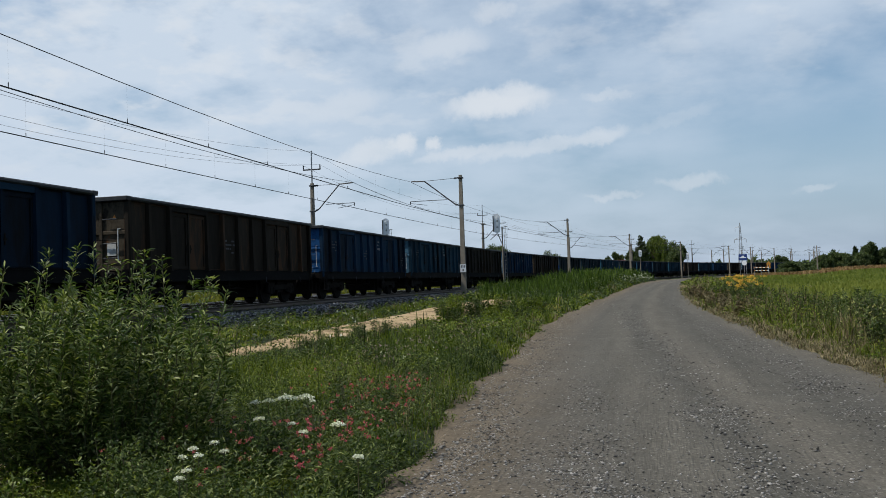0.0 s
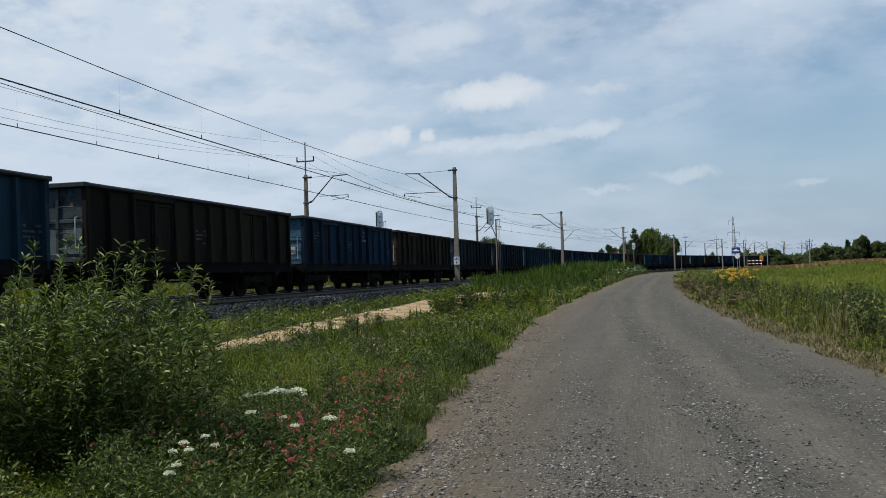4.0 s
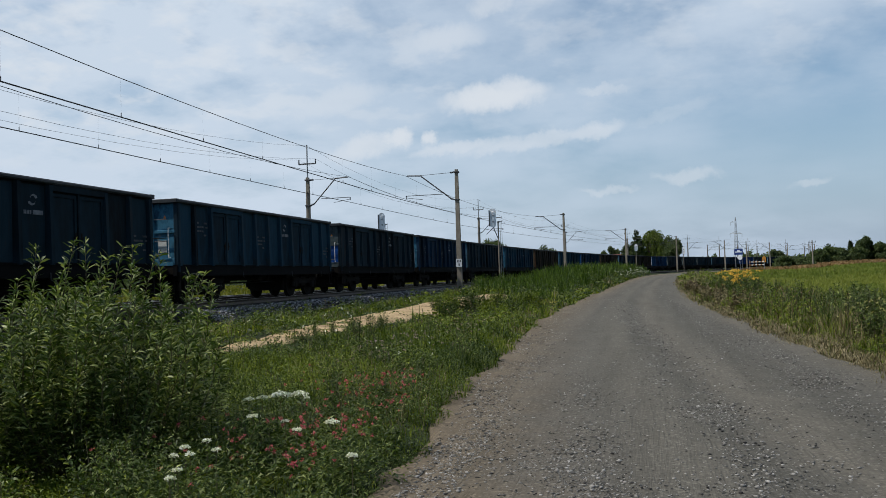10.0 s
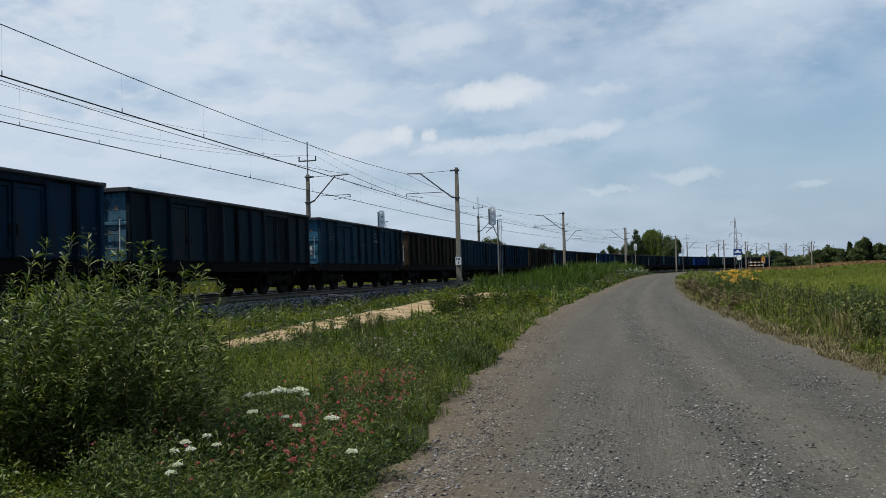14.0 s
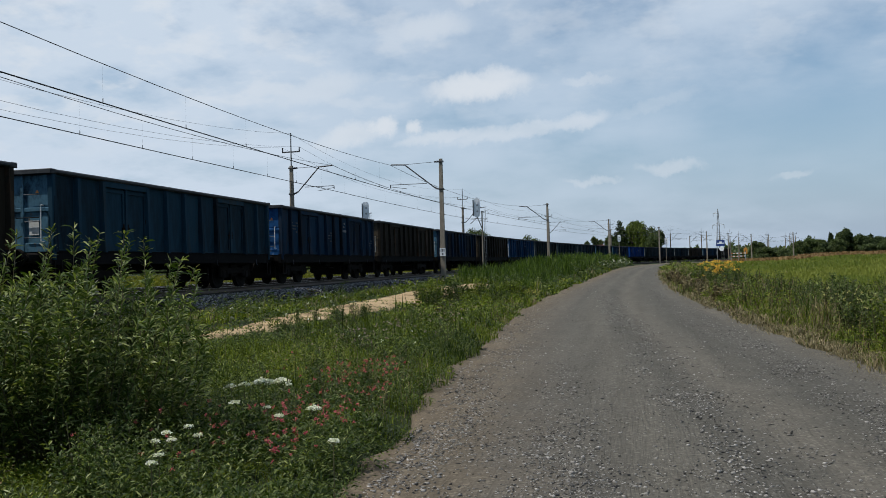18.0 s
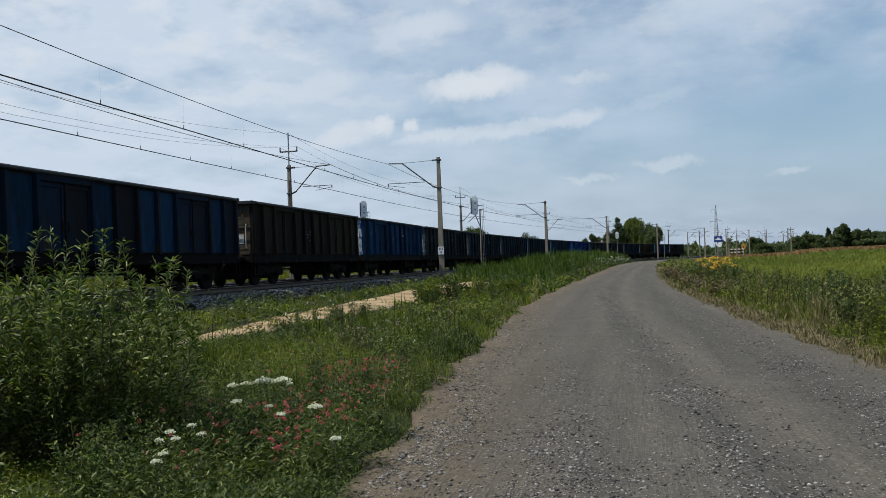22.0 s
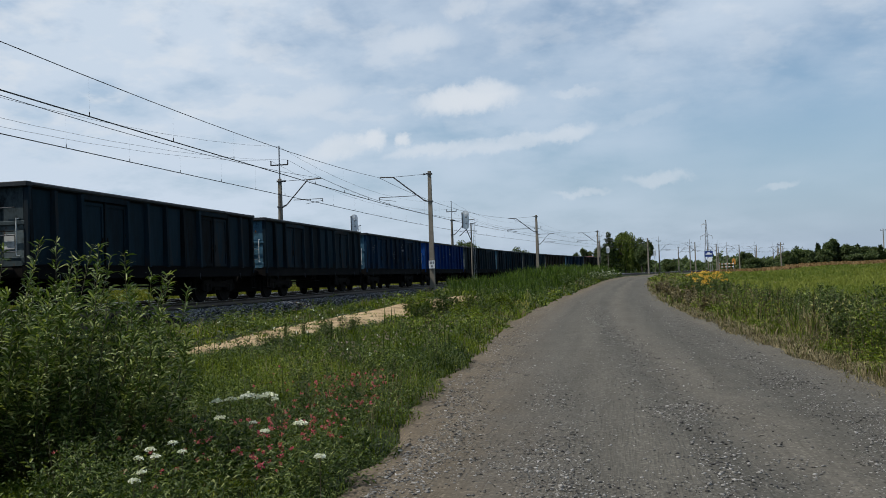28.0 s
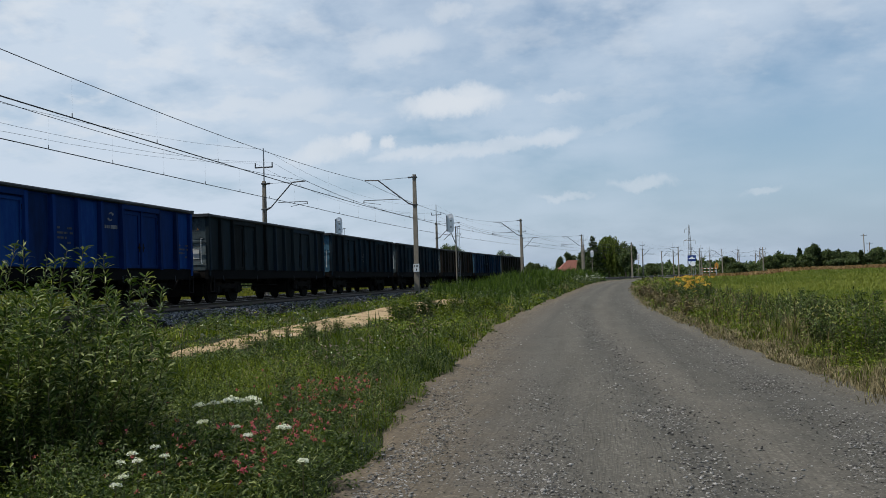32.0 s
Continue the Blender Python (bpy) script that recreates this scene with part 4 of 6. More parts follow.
def build_mast(s, off, reach, tube, base):
    x, y, a = track(s, off)
    toward = 90 - math.degrees(a) + (90 if off > 0 else -90)
    e = thing("catenary_mast", "tall concrete overhead-line mast with a steel bracket arm" if not tube else "concrete overhead-line mast with a steel tube and crossarm on top",
              "catenary mast", "masts along the line", pose(x, y, base, 0, 0, toward))
    rz = RAIL_Z - base
    h = 8.15 if not tube else 8.05
    part("pole", mast_concrete(h), M["concrete"], e)
    part("conduit", Rd(((0.02, -0.20, -0.4), (0.02, -0.12, h - 1.0), 0.022), n=5), M["darksteel"], e)
    for z in (h - 0.18, rz + CONTACT - 0.1):
        part("clamp_band", B((-0.17, 0.17, -0.15, 0.15, z - 0.05, z + 0.05), bevel=0.01), M["darksteel"], e)
    foot, tip = rz + CONTACT - 0.1, rz + CARRIER
    part("bracket_arm", Rd(((0.14, 0, foot), (0.45, 0, foot + 0.12), 0.03), ((0.45, 0, foot + 0.12), (reach - 0.75, 0, tip), 0.042), ((reach - 0.80, 0, tip - 0.02), (reach + 0.15, 0, tip + 0.03), 0.042)), M["darksteel"], e)
    part("tie_rod", Rd(((0.14, 0, h - 0.18), (reach - 0.75, 0, tip), 0.014), n=6), M["darksteel"], e)
    bm = bmesh.new()
    for k in range(4):
        rod(bm, (0.22 + 0.06 * k, 0, h - 0.18), (0.25 + 0.06 * k, 0, h - 0.18), 0.075, 0.045, n=9)
    part("insulator", bm, M["darksteel"], e)
    bm = bmesh.new()
    for k in range(4):
        z = foot + 0.03 + 0.025 * k
        rod(bm, (0.24 + 0.06 * k, 0, z), (0.27 + 0.06 * k, 0, z + 0.01), 0.075, 0.045, n=9)
    part("insulator", bm, M["darksteel"], e)
    part("steady_arm", Rd(((0.95, 0, foot + 0.42), (reach + 0.25, 0, rz + CONTACT + 0.32), 0.022), ((reach + 0.25, 0, rz + CONTACT + 0.32), (reach + 0.25, 0, rz + CONTACT + 0.12), 0.03), ((reach + 0.25, 0, rz + CONTACT + 0.2), (reach - 0.9, 0, rz + CONTACT + 0.02), 0.016), n=6), M["darksteel"], e)
    if tube:
        part("top_tube", Rd(((0.0, 0, h - 1.6), (0.0, 0, 10.25), 0.055, 0.045)), M["greysteel"], e)
        part("crossarm", B((-0.62, 0.62, -0.04, 0.04, 8.93, 9.01)), M["darksteel"], e)
        for sx in (-0.6, 0.6):
            part("post_insulator", Rd(((sx, 0, 8.98), (sx, 0, 9.28), 0.05, 0.04)), M["darksteel"], e)
    return e


NEAR_MASTS = [5.0, 54.0, 100.7, 146.0, 191.6, 239.0, 285.0, 331.0]
FAR_MASTS = [13.0, 52.5, 98.7, 144.0, 188.6, 239.4, 285.0, 331.0]
NEAR_OFF, FAR_OFF = 3.25, -GAP - 2.68
MASTS = []
YARD = [(262.0, 3.0, 2.9, False), (269.0, -7.0, 3.0, True), (296.0, -7.0, 3.0, True), (304.0, 3.0, 3.0, False), (273.0, -12.0, 3.0, False), (318.0, -12.0, 3.0, True), (326.0, 3.0, 3.0, False), (355.0, -7.0, 3.0, True), (362.0, -12.0, 3.0, True)]
for s, off, reach, tube in YARD:
    x, y, _ = track(s, off)
    MASTS.append(build_mast(s, off, reach, tube, float(land(x, y))))
for s in NEAR_MASTS:
    x, y, _ = track(s, NEAR_OFF)
    MASTS.append(build_mast(s, NEAR_OFF, NEAR_OFF, False, float(land(x, y))))
for s in FAR_MASTS:
    x, y, _ = track(s, FAR_OFF)
    MASTS.append(build_mast(s, FAR_OFF, 2.75, True, float(land(x, y))))


def strand(points, r, n=4):
    """Corners and quads of a thin wire through points."""
    P = [Vector(p) for p in points]
    V, F = [], []
    for i, p in enumerate(P):
        d = (P[min(i + 1, len(P) - 1)] - P[max(i - 1, 0)]).normalized()
        a = d.cross(Vector((0, 0, 1))).normalized()
        b = a.cross(d)
        for k in range(n):
            t = 2 * math.pi * (k + 0.5) / n
            V.append(p + r * (math.cos(t) * a + math.sin(t) * b))
    for i in range(len(P) - 1):
        for k in range(n):
            a, b = i * n + k, i * n + (k + 1) % n
            F.append((a, b, b + n, a + n))
    return [tuple(v) for v in V], F


def build_wires(name, label, supports, off, stagger):
    """Carrier wire, twin contact wire and droppers over one track."""
    e = thing(name, label, "overhead wire", "wires over the tracks")
    carrier, contact, drops = [], [], []
    sup = [supports[0] - 46.0] + supports + [supports[-1] + 46.0]
    for i in range(len(sup) - 1):
        a, b = sup[i], sup[i + 1]
        za, zb = (0.25 if i % 2 else -0.25) * stagger, (-0.25 if i % 2 else 0.25) * stagger
        for k in range(12):
            t = k / 12
            x, y, _ = track(a + (b - a) * t, off + za + (zb - za) * t)
            sag = 4 * t * (1 - t)
            carrier.append((x, y, RAIL_Z + CARRIER + 0.03 - 0.56 * sag))
            contact.append((x, y, RAIL_Z + CONTACT - 0.02 * sag))
        for k in range(1, 11):
            t = (k - 0.5) / 10
            x, y, _ = track(a + (b - a) * t, off + za + (zb - za) * t)
            drops.append(((x, y, RAIL_Z + CONTACT), (x, y, RAIL_Z + CARRIER - 0.56 * 4 * t * (1 - t))))
    V, F = strand(carrier, 0.013)
    quick("carrier_wire", V, F, M["wire"], e)
    for side in (-0.03, 0.03):
        V, F = strand([(x + side, y, z) for x, y, z in contact], 0.011)
        quick("contact_wire", V, F, M["wire"], e)
    for a, b in drops:
        if -45 < a[1] < 250:
            part("dropper", Rd((a, b, 0.0014), ((a[0], a[1], a[2] - 0.01), (a[0], a[1], a[2] + 0.12), 0.016), n=4), M["wire"], e)


build_wires("overhead_line", "carrier and contact wires with droppers over the near track", NEAR_MASTS, 0.0, 1.0)
build_wires("overhead_line", "carrier and contact wires with droppers over the far track", FAR_MASTS, -GAP, -1.0)
FEEDERS = [-7.0] + FAR_MASTS[1:]
MASTS.append(build_mast(FEEDERS[0], FAR_OFF, 2.75, True, 0.4))
for dx, high, label in ((-0.6, 9.73, "thin feeder wire on the mast crossarms"), (0.6, 9.73, "thin feeder wire on the mast crossarms"), (0.0, 10.65, "thin earth wire on the tips of the masts")):
    pts = []
    for a, b in zip(FEEDERS, FEEDERS[1:]):
        for k in range(12):
            t = k / 12
            x, y, _ = track(a + (b - a) * t, FAR_OFF + dx)
            pts.append((x, y, high - 2.0 * ((b - a) / 59.5) ** 2 * 4 * t * (1 - t)))
    V, F = strand(pts, 0.007)
    tagged(quick("feeder_wire", V, F, M["wire"]), label, "overhead wire", "wires over the tracks")

# ---- signals, boards and other fixtures ----


def rounded(bm, x0, x1, y0, y1, z0, z1, r, n=4):
    """An upright plate with rounded corners, thick along y."""
    pts = []
    for cx, cz, a0 in ((x1 - r, z1 - r, 0), (x0 + r, z1 - r, 90), (x0 + r, z0 + r, 180), (x1 - r, z0 + r, 270)):
        for k in range(n + 1):
            a = radians(a0 + 90 * k / n)
            pts.append((cx + r * math.cos(a), cz + r * math.sin(a)))
    lo = [bm.verts.new((x, y0, z)) for x, z in pts]
    hi = [bm.verts.new((x, y1, z)) for x, z in pts]
    bm.faces.new(lo)
    bm.faces.new(hi[::-1])
    for i in range(len(pts)):
        j = (i + 1) % len(pts)
        bm.faces.new((lo[j], lo[i], hi[i], hi[j]))
    bmesh.ops.recalc_face_normals(bm, faces=bm.faces)
    return bm


def build_signal(s, off, z_low, z_high, wide, side, label):
    x, y, a = track(s, off)
    base = float(land(x, y))
    e = thing("railway_signal", label, "railway signal", "signals along the line", pose(x, y, base, 0, 0, math.degrees(math.atan2(-x, y)) * 1.0))
    lo, hi = z_low - base, z_high - base
    mast_top = lo + 0.5 if side else lo + 0.2
    part("post", Rd(((0, 0, -0.3), (0, 0, mast_top), 0.07, 0.055), n=10), M["concrete"], e)
    part("foot", B((-0.2, 0.2, -0.2, 0.2, -0.3, 0.12), bevel=0.02), M["concrete"], e)
    part("head", rounded(bmesh.new(), side - wide / 2, side + wide / 2, -0.10, 0.10, lo, hi, min(wide / 2 - 0.01, 0.26)), M["white"], e, "white enamelled back plate")
    part("hood", rounded(bmesh.new(), side - wide / 2 - 0.05, side - wide / 2 + 0.03, -0.2, 0.05, lo + 0.1, hi - 0.15, 0.02), M["darksteel"], e)
    if side:
        part("brace", Rd(((0, 0, lo - 1.0), (side, 0, lo + 0.1), 0.035), ((side - 0.55, 0, lo - 0.55), (side, 0, lo - 0.05), 0.03), ((0, 0, lo + 0.45), (0.38, 0, lo + 0.5), 0.03)), M["darksteel"], e)
    for k in range(5):
        z = lo + (hi - lo) * (k + 0.8) / 6
        part("lamp_cover", Rd(((side + 0.04, -0.16, z), (side + 0.04, -0.08, z), 0.07, 0.085), n=10), M["greysteel" if k % 2 else "white"], e)
    if side:
        part("ladder", Rd(((0.16, 0.1, 0.1), (0.16, 0.1, mast_top), 0.014), ((0.30, 0.1, 0.1), (0.30, 0.1, mast_top), 0.014), *[((0.16, 0.1, 0.4 + 0.33 * k), (0.30, 0.1, 0.4 + 0.33 * k), 0.01) for k in range(int((mast_top - 0.4) / 0.33))], n=4), M["greysteel"], e)
    return e


build_signal(68.2, 3.1, 5.45, 7.0, 0.56, -0.42, "trackside signal with a white oblong head on braces")
build_signal(67.7, -6.7, 5.65, 7.1, 0.55, -0.15, "signal with a white oblong head behind the far track")
build_signal(152.0, 3.75, 4.8, 6.0, 0.58, 0.0, "small trackside signal with a white rounded head")
build_signal(197.0, 3.5, 4.7, 6.2, 0.66, 0.0, "small trackside signal with a white rounded head on a grey post")


def build_km_board():
    x, y, a = track(54.0, NEAR_OFF)
    e = thing("distance_board", "white distance board strapped to a concrete mast", "distance board", at=pose(x + 0.02, y - 0.2, 2.43, 0, 0, 6))
    part("plate", rounded(bmesh.new(), -0.19, 0.19, -0.012, 0.012, -0.26, 0.26, 0.03), M["white"], e)
    for x0 in (-0.13, -0.025, 0.07):
        part("numeral_bar", B((x0, x0 + 0.05, -0.018, -0.013, 0.04, 0.20)), M["black"], e)
    part("numeral_bar", B((-0.03, 0.04, -0.018, -0.013, -0.19, -0.05)), M["black"], e)
    part("strap", B((-0.2, 0.2, 0.012, 0.20, 0.12, 0.16), (-0.2, 0.2, 0.012, 0.20, -0.2, -0.16)), M["greysteel"], e)


build_km_board()


def spot(deg, dist):
    a = radians(deg)
    return dist * math.sin(a), dist * math.cos(a)


M["signblue"] = mat("blue_sign_face", [(0.3, (0.010, 0.040, 0.20)), (0.7, (0.015, 0.055, 0.25))], scale=5, rough=0.4, bump=0.0)
M["signyellow"] = mat("amber_sign_face", [(0.3, (0.50, 0.21, 0.02)), (0.7, (0.60, 0.27, 0.03))], scale=5, rough=0.5, bump=0.0)
M["brick"] = mat("plastered_wall", [(0.3, (0.42, 0.38, 0.32)), (0.7, (0.55, 0.50, 0.44))], scale=2, rough=0.9)
M["tile"] = mat("red_roof_tiles", [(0.25, (0.13, 0.045, 0.03)), (0.5, (0.19, 0.065, 0.042)), (0.75, (0.26, 0.10, 0.065))], scale=3, rough=0.8, bump=0.4)
M["glass"] = mat("window_glass", [(0.3, (0.02, 0.025, 0.03)), (0.7, (0.04, 0.045, 0.05))], scale=1, rough=0.08, bump=0.0)


def build_roadside():
    x, y = spot(5.98, 176)
    z = float(land(x, y))
    e = thing("information_sign", "large blue road sign with white shape on two posts", "road sign", at=pose(x, y, z, 0, 0, -6))
    h = 3.75 - z
    part("panel", rounded(bmesh.new(), -0.80, 0.80, -0.03, 0.03, h + 0.1, h + 1.3, 0.1), M["signblue"], e)
    bm = bmesh.new()
    box(bm, -0.6, 0.6, -0.04, -0.032, h + 0.55, h + 0.75)
    box(bm, -0.25, 0.25, -0.04, -0.032, h + 0.75, h + 1.0)
    part("symbol", bm, M["white"], e, "plain white symbol")
    for sx in (-0.6, 0.6):
        part("post", Rd(((sx, 0.06, -0.2), (sx, 0.06, h + 1.3), 0.04)), M["greysteel"], e)
    x, y = spot(6.05, 150)
    z = float(land(x, y))
    e = thing("road_sign", "small white round road sign on a grey post", "road sign", at=pose(x, y, z, 0, 0, -6))
    part("disc", Rd(((0, -0.02, 3.05 - z), (0, 0.02, 3.05 - z), 0.4), n=20), M["white"], e)
    part("post", Rd(((0, 0.05, -0.2), (0, 0.05, 3.35 - z), 0.03)), M["greysteel"], e)
    x, y = spot(7.5, 150)
    z = float(land(x, y))
    e = thing("works_sign", "amber warning sign for road works on a post", "road sign", at=pose(x, y, z, 0, 0, -7))
    bm = bmesh.new()
    rounded(bm, -0.29, 0.29, -0.02, 0.02, 2.1 - z, 2.85 - z, 0.05)
    part("panel", bm, M["signyellow"], e)
    tri = bmesh.new()
    vs = [tri.verts.new(c) for c in ((-0.36, -0.02, 2.8 - z), (0.36, -0.02, 2.8 - z), (0, -0.02, 3.25 - z), (-0.36, 0.02, 2.8 - z), (0.36, 0.02, 2.8 - z), (0, 0.02, 3.25 - z))]
    for f in ((0, 1, 2), (5, 4, 3), (0, 3, 4, 1), (1, 4, 5, 2), (2, 5, 3, 0)):
        tri.faces.new([vs[i] for i in f])
    part("peak", tri, M["signyellow"], e)
    part("symbol", B((-0.06, 0.06, -0.03, -0.022, 2.3 - z, 2.65 - z)), M["black"], e)
    part("post", Rd(((0, 0.06, -0.2), (0, 0.06, 2.9 - z), 0.04)), M["greysteel"], e)
    # striped works barrier
    x, y = spot(7.05, 149)
    z = float(land(x, y))
    e = thing("works_barrier", "orange and white striped road works barrier", "barrier", at=pose(x, y, z - 0.2, 0, 0, -7))
    for k in range(8):
        for zz in (1.85 - z, 2.35 - z):
            part("stripe", B((-1.15 + 0.29 * k, -1.15 + 0.29 * (k + 1), -0.03, 0.03, zz, zz + 0.13)), M["orange" if k % 2 == 0 else "white"], e)
    for sx in (-1.1, 0, 1.1):
        part("leg", Rd(((sx, 0.06, -0.1), (sx, 0.06, 2.7 - z), 0.035)), M["greysteel"], e)


build_roadside()


def build_pole(deg, dist, top, arm):
    x, y = spot(deg, dist)
    z = float(land(x, y))
    e = thing("utility_pole", "slender grey utility pole beyond the field", "utility pole", "poles beyond the field", pose(x, y, z, 0, 0, -deg))
    part("pole", Rd(((0, 0, -0.3), (0, 0, top - z), 0.16, 0.10), n=8), M["concrete"], e)
    for q in arm:
        part("crossarm", B((-0.75, 0.75, -0.05, 0.05, top - z - q - 0.05, top - z - q + 0.05)), M["darksteel"], e)
        for sx in (-0.65, 0.65):
            part("insulator", Rd(((sx, 0, top - z - q + 0.05), (sx, 0, top - z - q + 0.32), 0.06, 0.04), n=6), M["darksteel"], e)


for deg, dist, top, arm in ((10.35, 200, 6.8, (0.5,)), (16.15, 262, 11.0, (0.5,)), (16.45, 264, 8.6, (0.4,))):
    build_pole(deg, dist, top, arm)


def build_pylon():
    x, y = spot(5.88, 640)
    e = thing("power_pylon", "tall grey lattice power pylon far off", "power pylon", at=pose(x, y, 0.0, 0, 0, -20))
    lv = [(0, 2.6), (9, 1.7), (17, 1.05), (23, 0.8), (28, 0.6), (33, 0.4), (36.8, 0.12)]
    legs, braces = [], []
    for (z0, a0), (z1, a1) in zip(lv, lv[1:]):
        c0 = [(-a0, -a0, z0), (a0, -a0, z0), (a0, a0, z0), (-a0, a0, z0)]
        c1 = [(-a1, -a1, z1), (a1, -a1, z1), (a1, a1, z1), (-a1, a1, z1)]
        for i in range(4):
            legs.append((c0[i], c1[i], 0.10))
            braces += [(c0[i], c1[(i + 1) % 4], 0.045), (c0[(i + 1) % 4], c1[i], 0.045), (c1[i], c1[(i + 1) % 4], 0.045)]
    part("leg_frame", Rd(*legs, n=4), M["greysteel"], e)
    part("lattice", Rd(*braces, n=4), M["greysteel"], e)
    part("crossarm", Rd(((-4.2, 0, 25.0), (4.2, 0, 25.0), 0.14), ((-4.2, 0, 25.0), (0, 0, 26.6), 0.1), ((4.2, 0, 25.0), (0, 0, 26.6), 0.1), n=4), M["greysteel"], e)
    part("crossarm", Rd(((-3.4, 0, 33.4), (0.3, 0, 33.4), 0.13), ((-3.4, 0, 33.4), (0, 0, 34.8), 0.1), n=4), M["greysteel"], e)
    for p in ((-4.2, 25.0), (4.2, 25.0), (-3.4, 33.4)):
        part("insulator", Rd(((p[0], 0, p[1]), (p[0], 0, p[1] - 2.6), 0.13), n=5), M["greysteel"], e)


build_pylon()


def build_house():
    x, y = spot(-1.92, 252)
    z = float(land(x, y)) - 0.4
    e = thing("house", "low house with a red tiled hipped roof", "house", at=pose(x, y, z, 0, 0, 12))
    part("wall", B((-3.9, 6.4, -3.2, 3.2, -0.3, 3.2)), M["brick"], e)
    bm = bmesh.new()
    vs = [bm.verts.new(c) for c in ((-4.5, -3.8, 3.05), (7.0, -3.8, 3.05), (7.0, 3.8, 3.05), (-4.5, 3.8, 3.05), (-0.9, 0, 6.35), (5.6, 0, 6.35), (-4.5, -3.8, 2.85), (7.0, -3.8, 2.85), (7.0, 3.8, 2.85), (-4.5, 3.8, 2.85))]
    for f in ((0, 1, 5, 4), (1, 2, 5), (2, 3, 4, 5), (3, 0, 4), (0, 6, 7, 1), (1, 7, 8, 2), (2, 8, 9, 3), (3, 9, 6, 0), (6, 9, 8, 7)):
        bm.faces.new([vs[i] for i in f])
    roof = part("roof", bm, M["tile"], e)
    part("chimney", B((2.9, 3.5, -0.3, 0.3, 5.6, 7.0), (2.84, 3.56, -0.36, 0.36, 6.85, 7.0)), M["brick"], roof)
    for x0 in (-2.6, -0.5, 1.6):
        w = part("window", B((x0, x0 + 1.1, -3.24, -3.2, 1.0, 2.3)), M["white"], e)
        part("pane", B((x0 + 0.08, x0 + 0.51, -3.26, -3.24, 1.08, 2.22), (x0 + 0.59, x0 + 1.02, -3.26, -3.24, 1.08, 2.22)), M["glass"], w)


build_house()

# ---- trees ----


def leaf_quads(C, D, length, width, seed, flat=0.0, droop=0.0):
    """Pointed leaves: base points C, directions D, rolled at random or lying flat. Four corners each, slightly folded."""
    g = np.random.default_rng(seed)
    n = len(C)
    D = D / np.maximum(np.linalg.norm(D, axis=1, keepdims=True), 1e-6)
    R_ = g.normal(size=(n, 3)) * (1 - flat) + np.array([0, 0, 1.4 * flat])
    S = np.cross(D, R_)
    S /= np.maximum(np.linalg.norm(S, axis=1, keepdims=True), 1e-6)
    N_ = np.cross(S, D)
    L_ = np.broadcast_to(np.asarray(length, float), (n,))[:, None]
    W_ = np.broadcast_to(np.asarray(width, float), (n,))[:, None]
    mid = C + D * L_ * 0.45 + N_ * W_ * 0.25
    tip = C + D * L_ - N_ * W_ * 0.3 - np.array([0, 0, droop]) * L_
    V = np.stack([C, mid + S * W_ * 0.5, tip, mid - S * W_ * 0.5], 1).reshape(-1, 3)
    F = np.arange(4 * n).reshape(n, 4)
    return V, F


def leaf_arcs(C, D, length, width, seed, flat=0.55, droop=0.3):
    """Slender leaves that arch over: six corners and four triangles each."""
    g = np.random.default_rng(seed)
    n = len(C)
    D = D / np.maximum(np.linalg.norm(D, axis=1, keepdims=True), 1e-6)
    S = np.cross(D, g.normal(size=(n, 3)) * (1 - flat) + np.array([0, 0, 1.4 * flat]))
    S /= np.maximum(np.linalg.norm(S, axis=1, keepdims=True), 1e-6)
    L_ = np.broadcast_to(np.asarray(length, float), (n,))[:, None]
    W_ = np.broadcast_to(np.asarray(width, float), (n,))[:, None]
    fall = np.array([0, 0, -1.0]) * L_ * (droop * g.uniform(0.3, 1.7, (n, 1)))
    a, b, tip = C + D * L_ * 0.33 + fall * 0.08, C + D * L_ * 0.68 + fall * 0.42, C + D * L_ * 0.96 + fall
    V = np.stack([C, a + S * W_ * 0.45, a - S * W_ * 0.45, b + S * W_ * 0.42, b - S * W_ * 0.42, tip], 1).reshape(-1, 3)
    k = 6 * np.arange(n)[:, None]
    F = np.stack([k + (0, 1, 2), k + (1, 3, 4), k + (1, 4, 2), k + (3, 5, 4)], 1).reshape(-1, 3)
    return V, F


def crown(shape, n, leaf, seed, droop=0.0):
    """Leaf clumps in uneven lobes; shape is a list of (x, y, z, rx, ry, rz)."""
    g = np.random.default_rng(seed)
    C = []
    w = np.array([s[3] * s[4] * s[5] for s in shape]) ** 0.67
    for s, k in zip(shape, (n * w / w.sum()).astype(int)):
        d = g.normal(size=(k, 3))
        d /= np.linalg.norm(d, axis=1, keepdims=True)
        r = g.uniform(0.25, 1.06, (k, 1)) ** 0.6
        lump = 0.8 + 0.4 * lattice_noise(d[:, 0] * 3 + s[0], d[:, 1] * 3 + d[:, 2] * 4, 0.7, seed)[:, None]
        C.append(np.array(s[:3]) + d * r * lump * np.array(s[3:]))
    C = np.vstack(C)
    D = g.normal(size=C.shape) + np.array([0, 0, -droop])
    return leaf_quads(C, D, g.uniform(0.6, 1.3, len(C)) * leaf, g.uniform(0.6, 1.2, len(C)) * leaf * (0.75 if droop < 1 else 0.3), seed + 1)


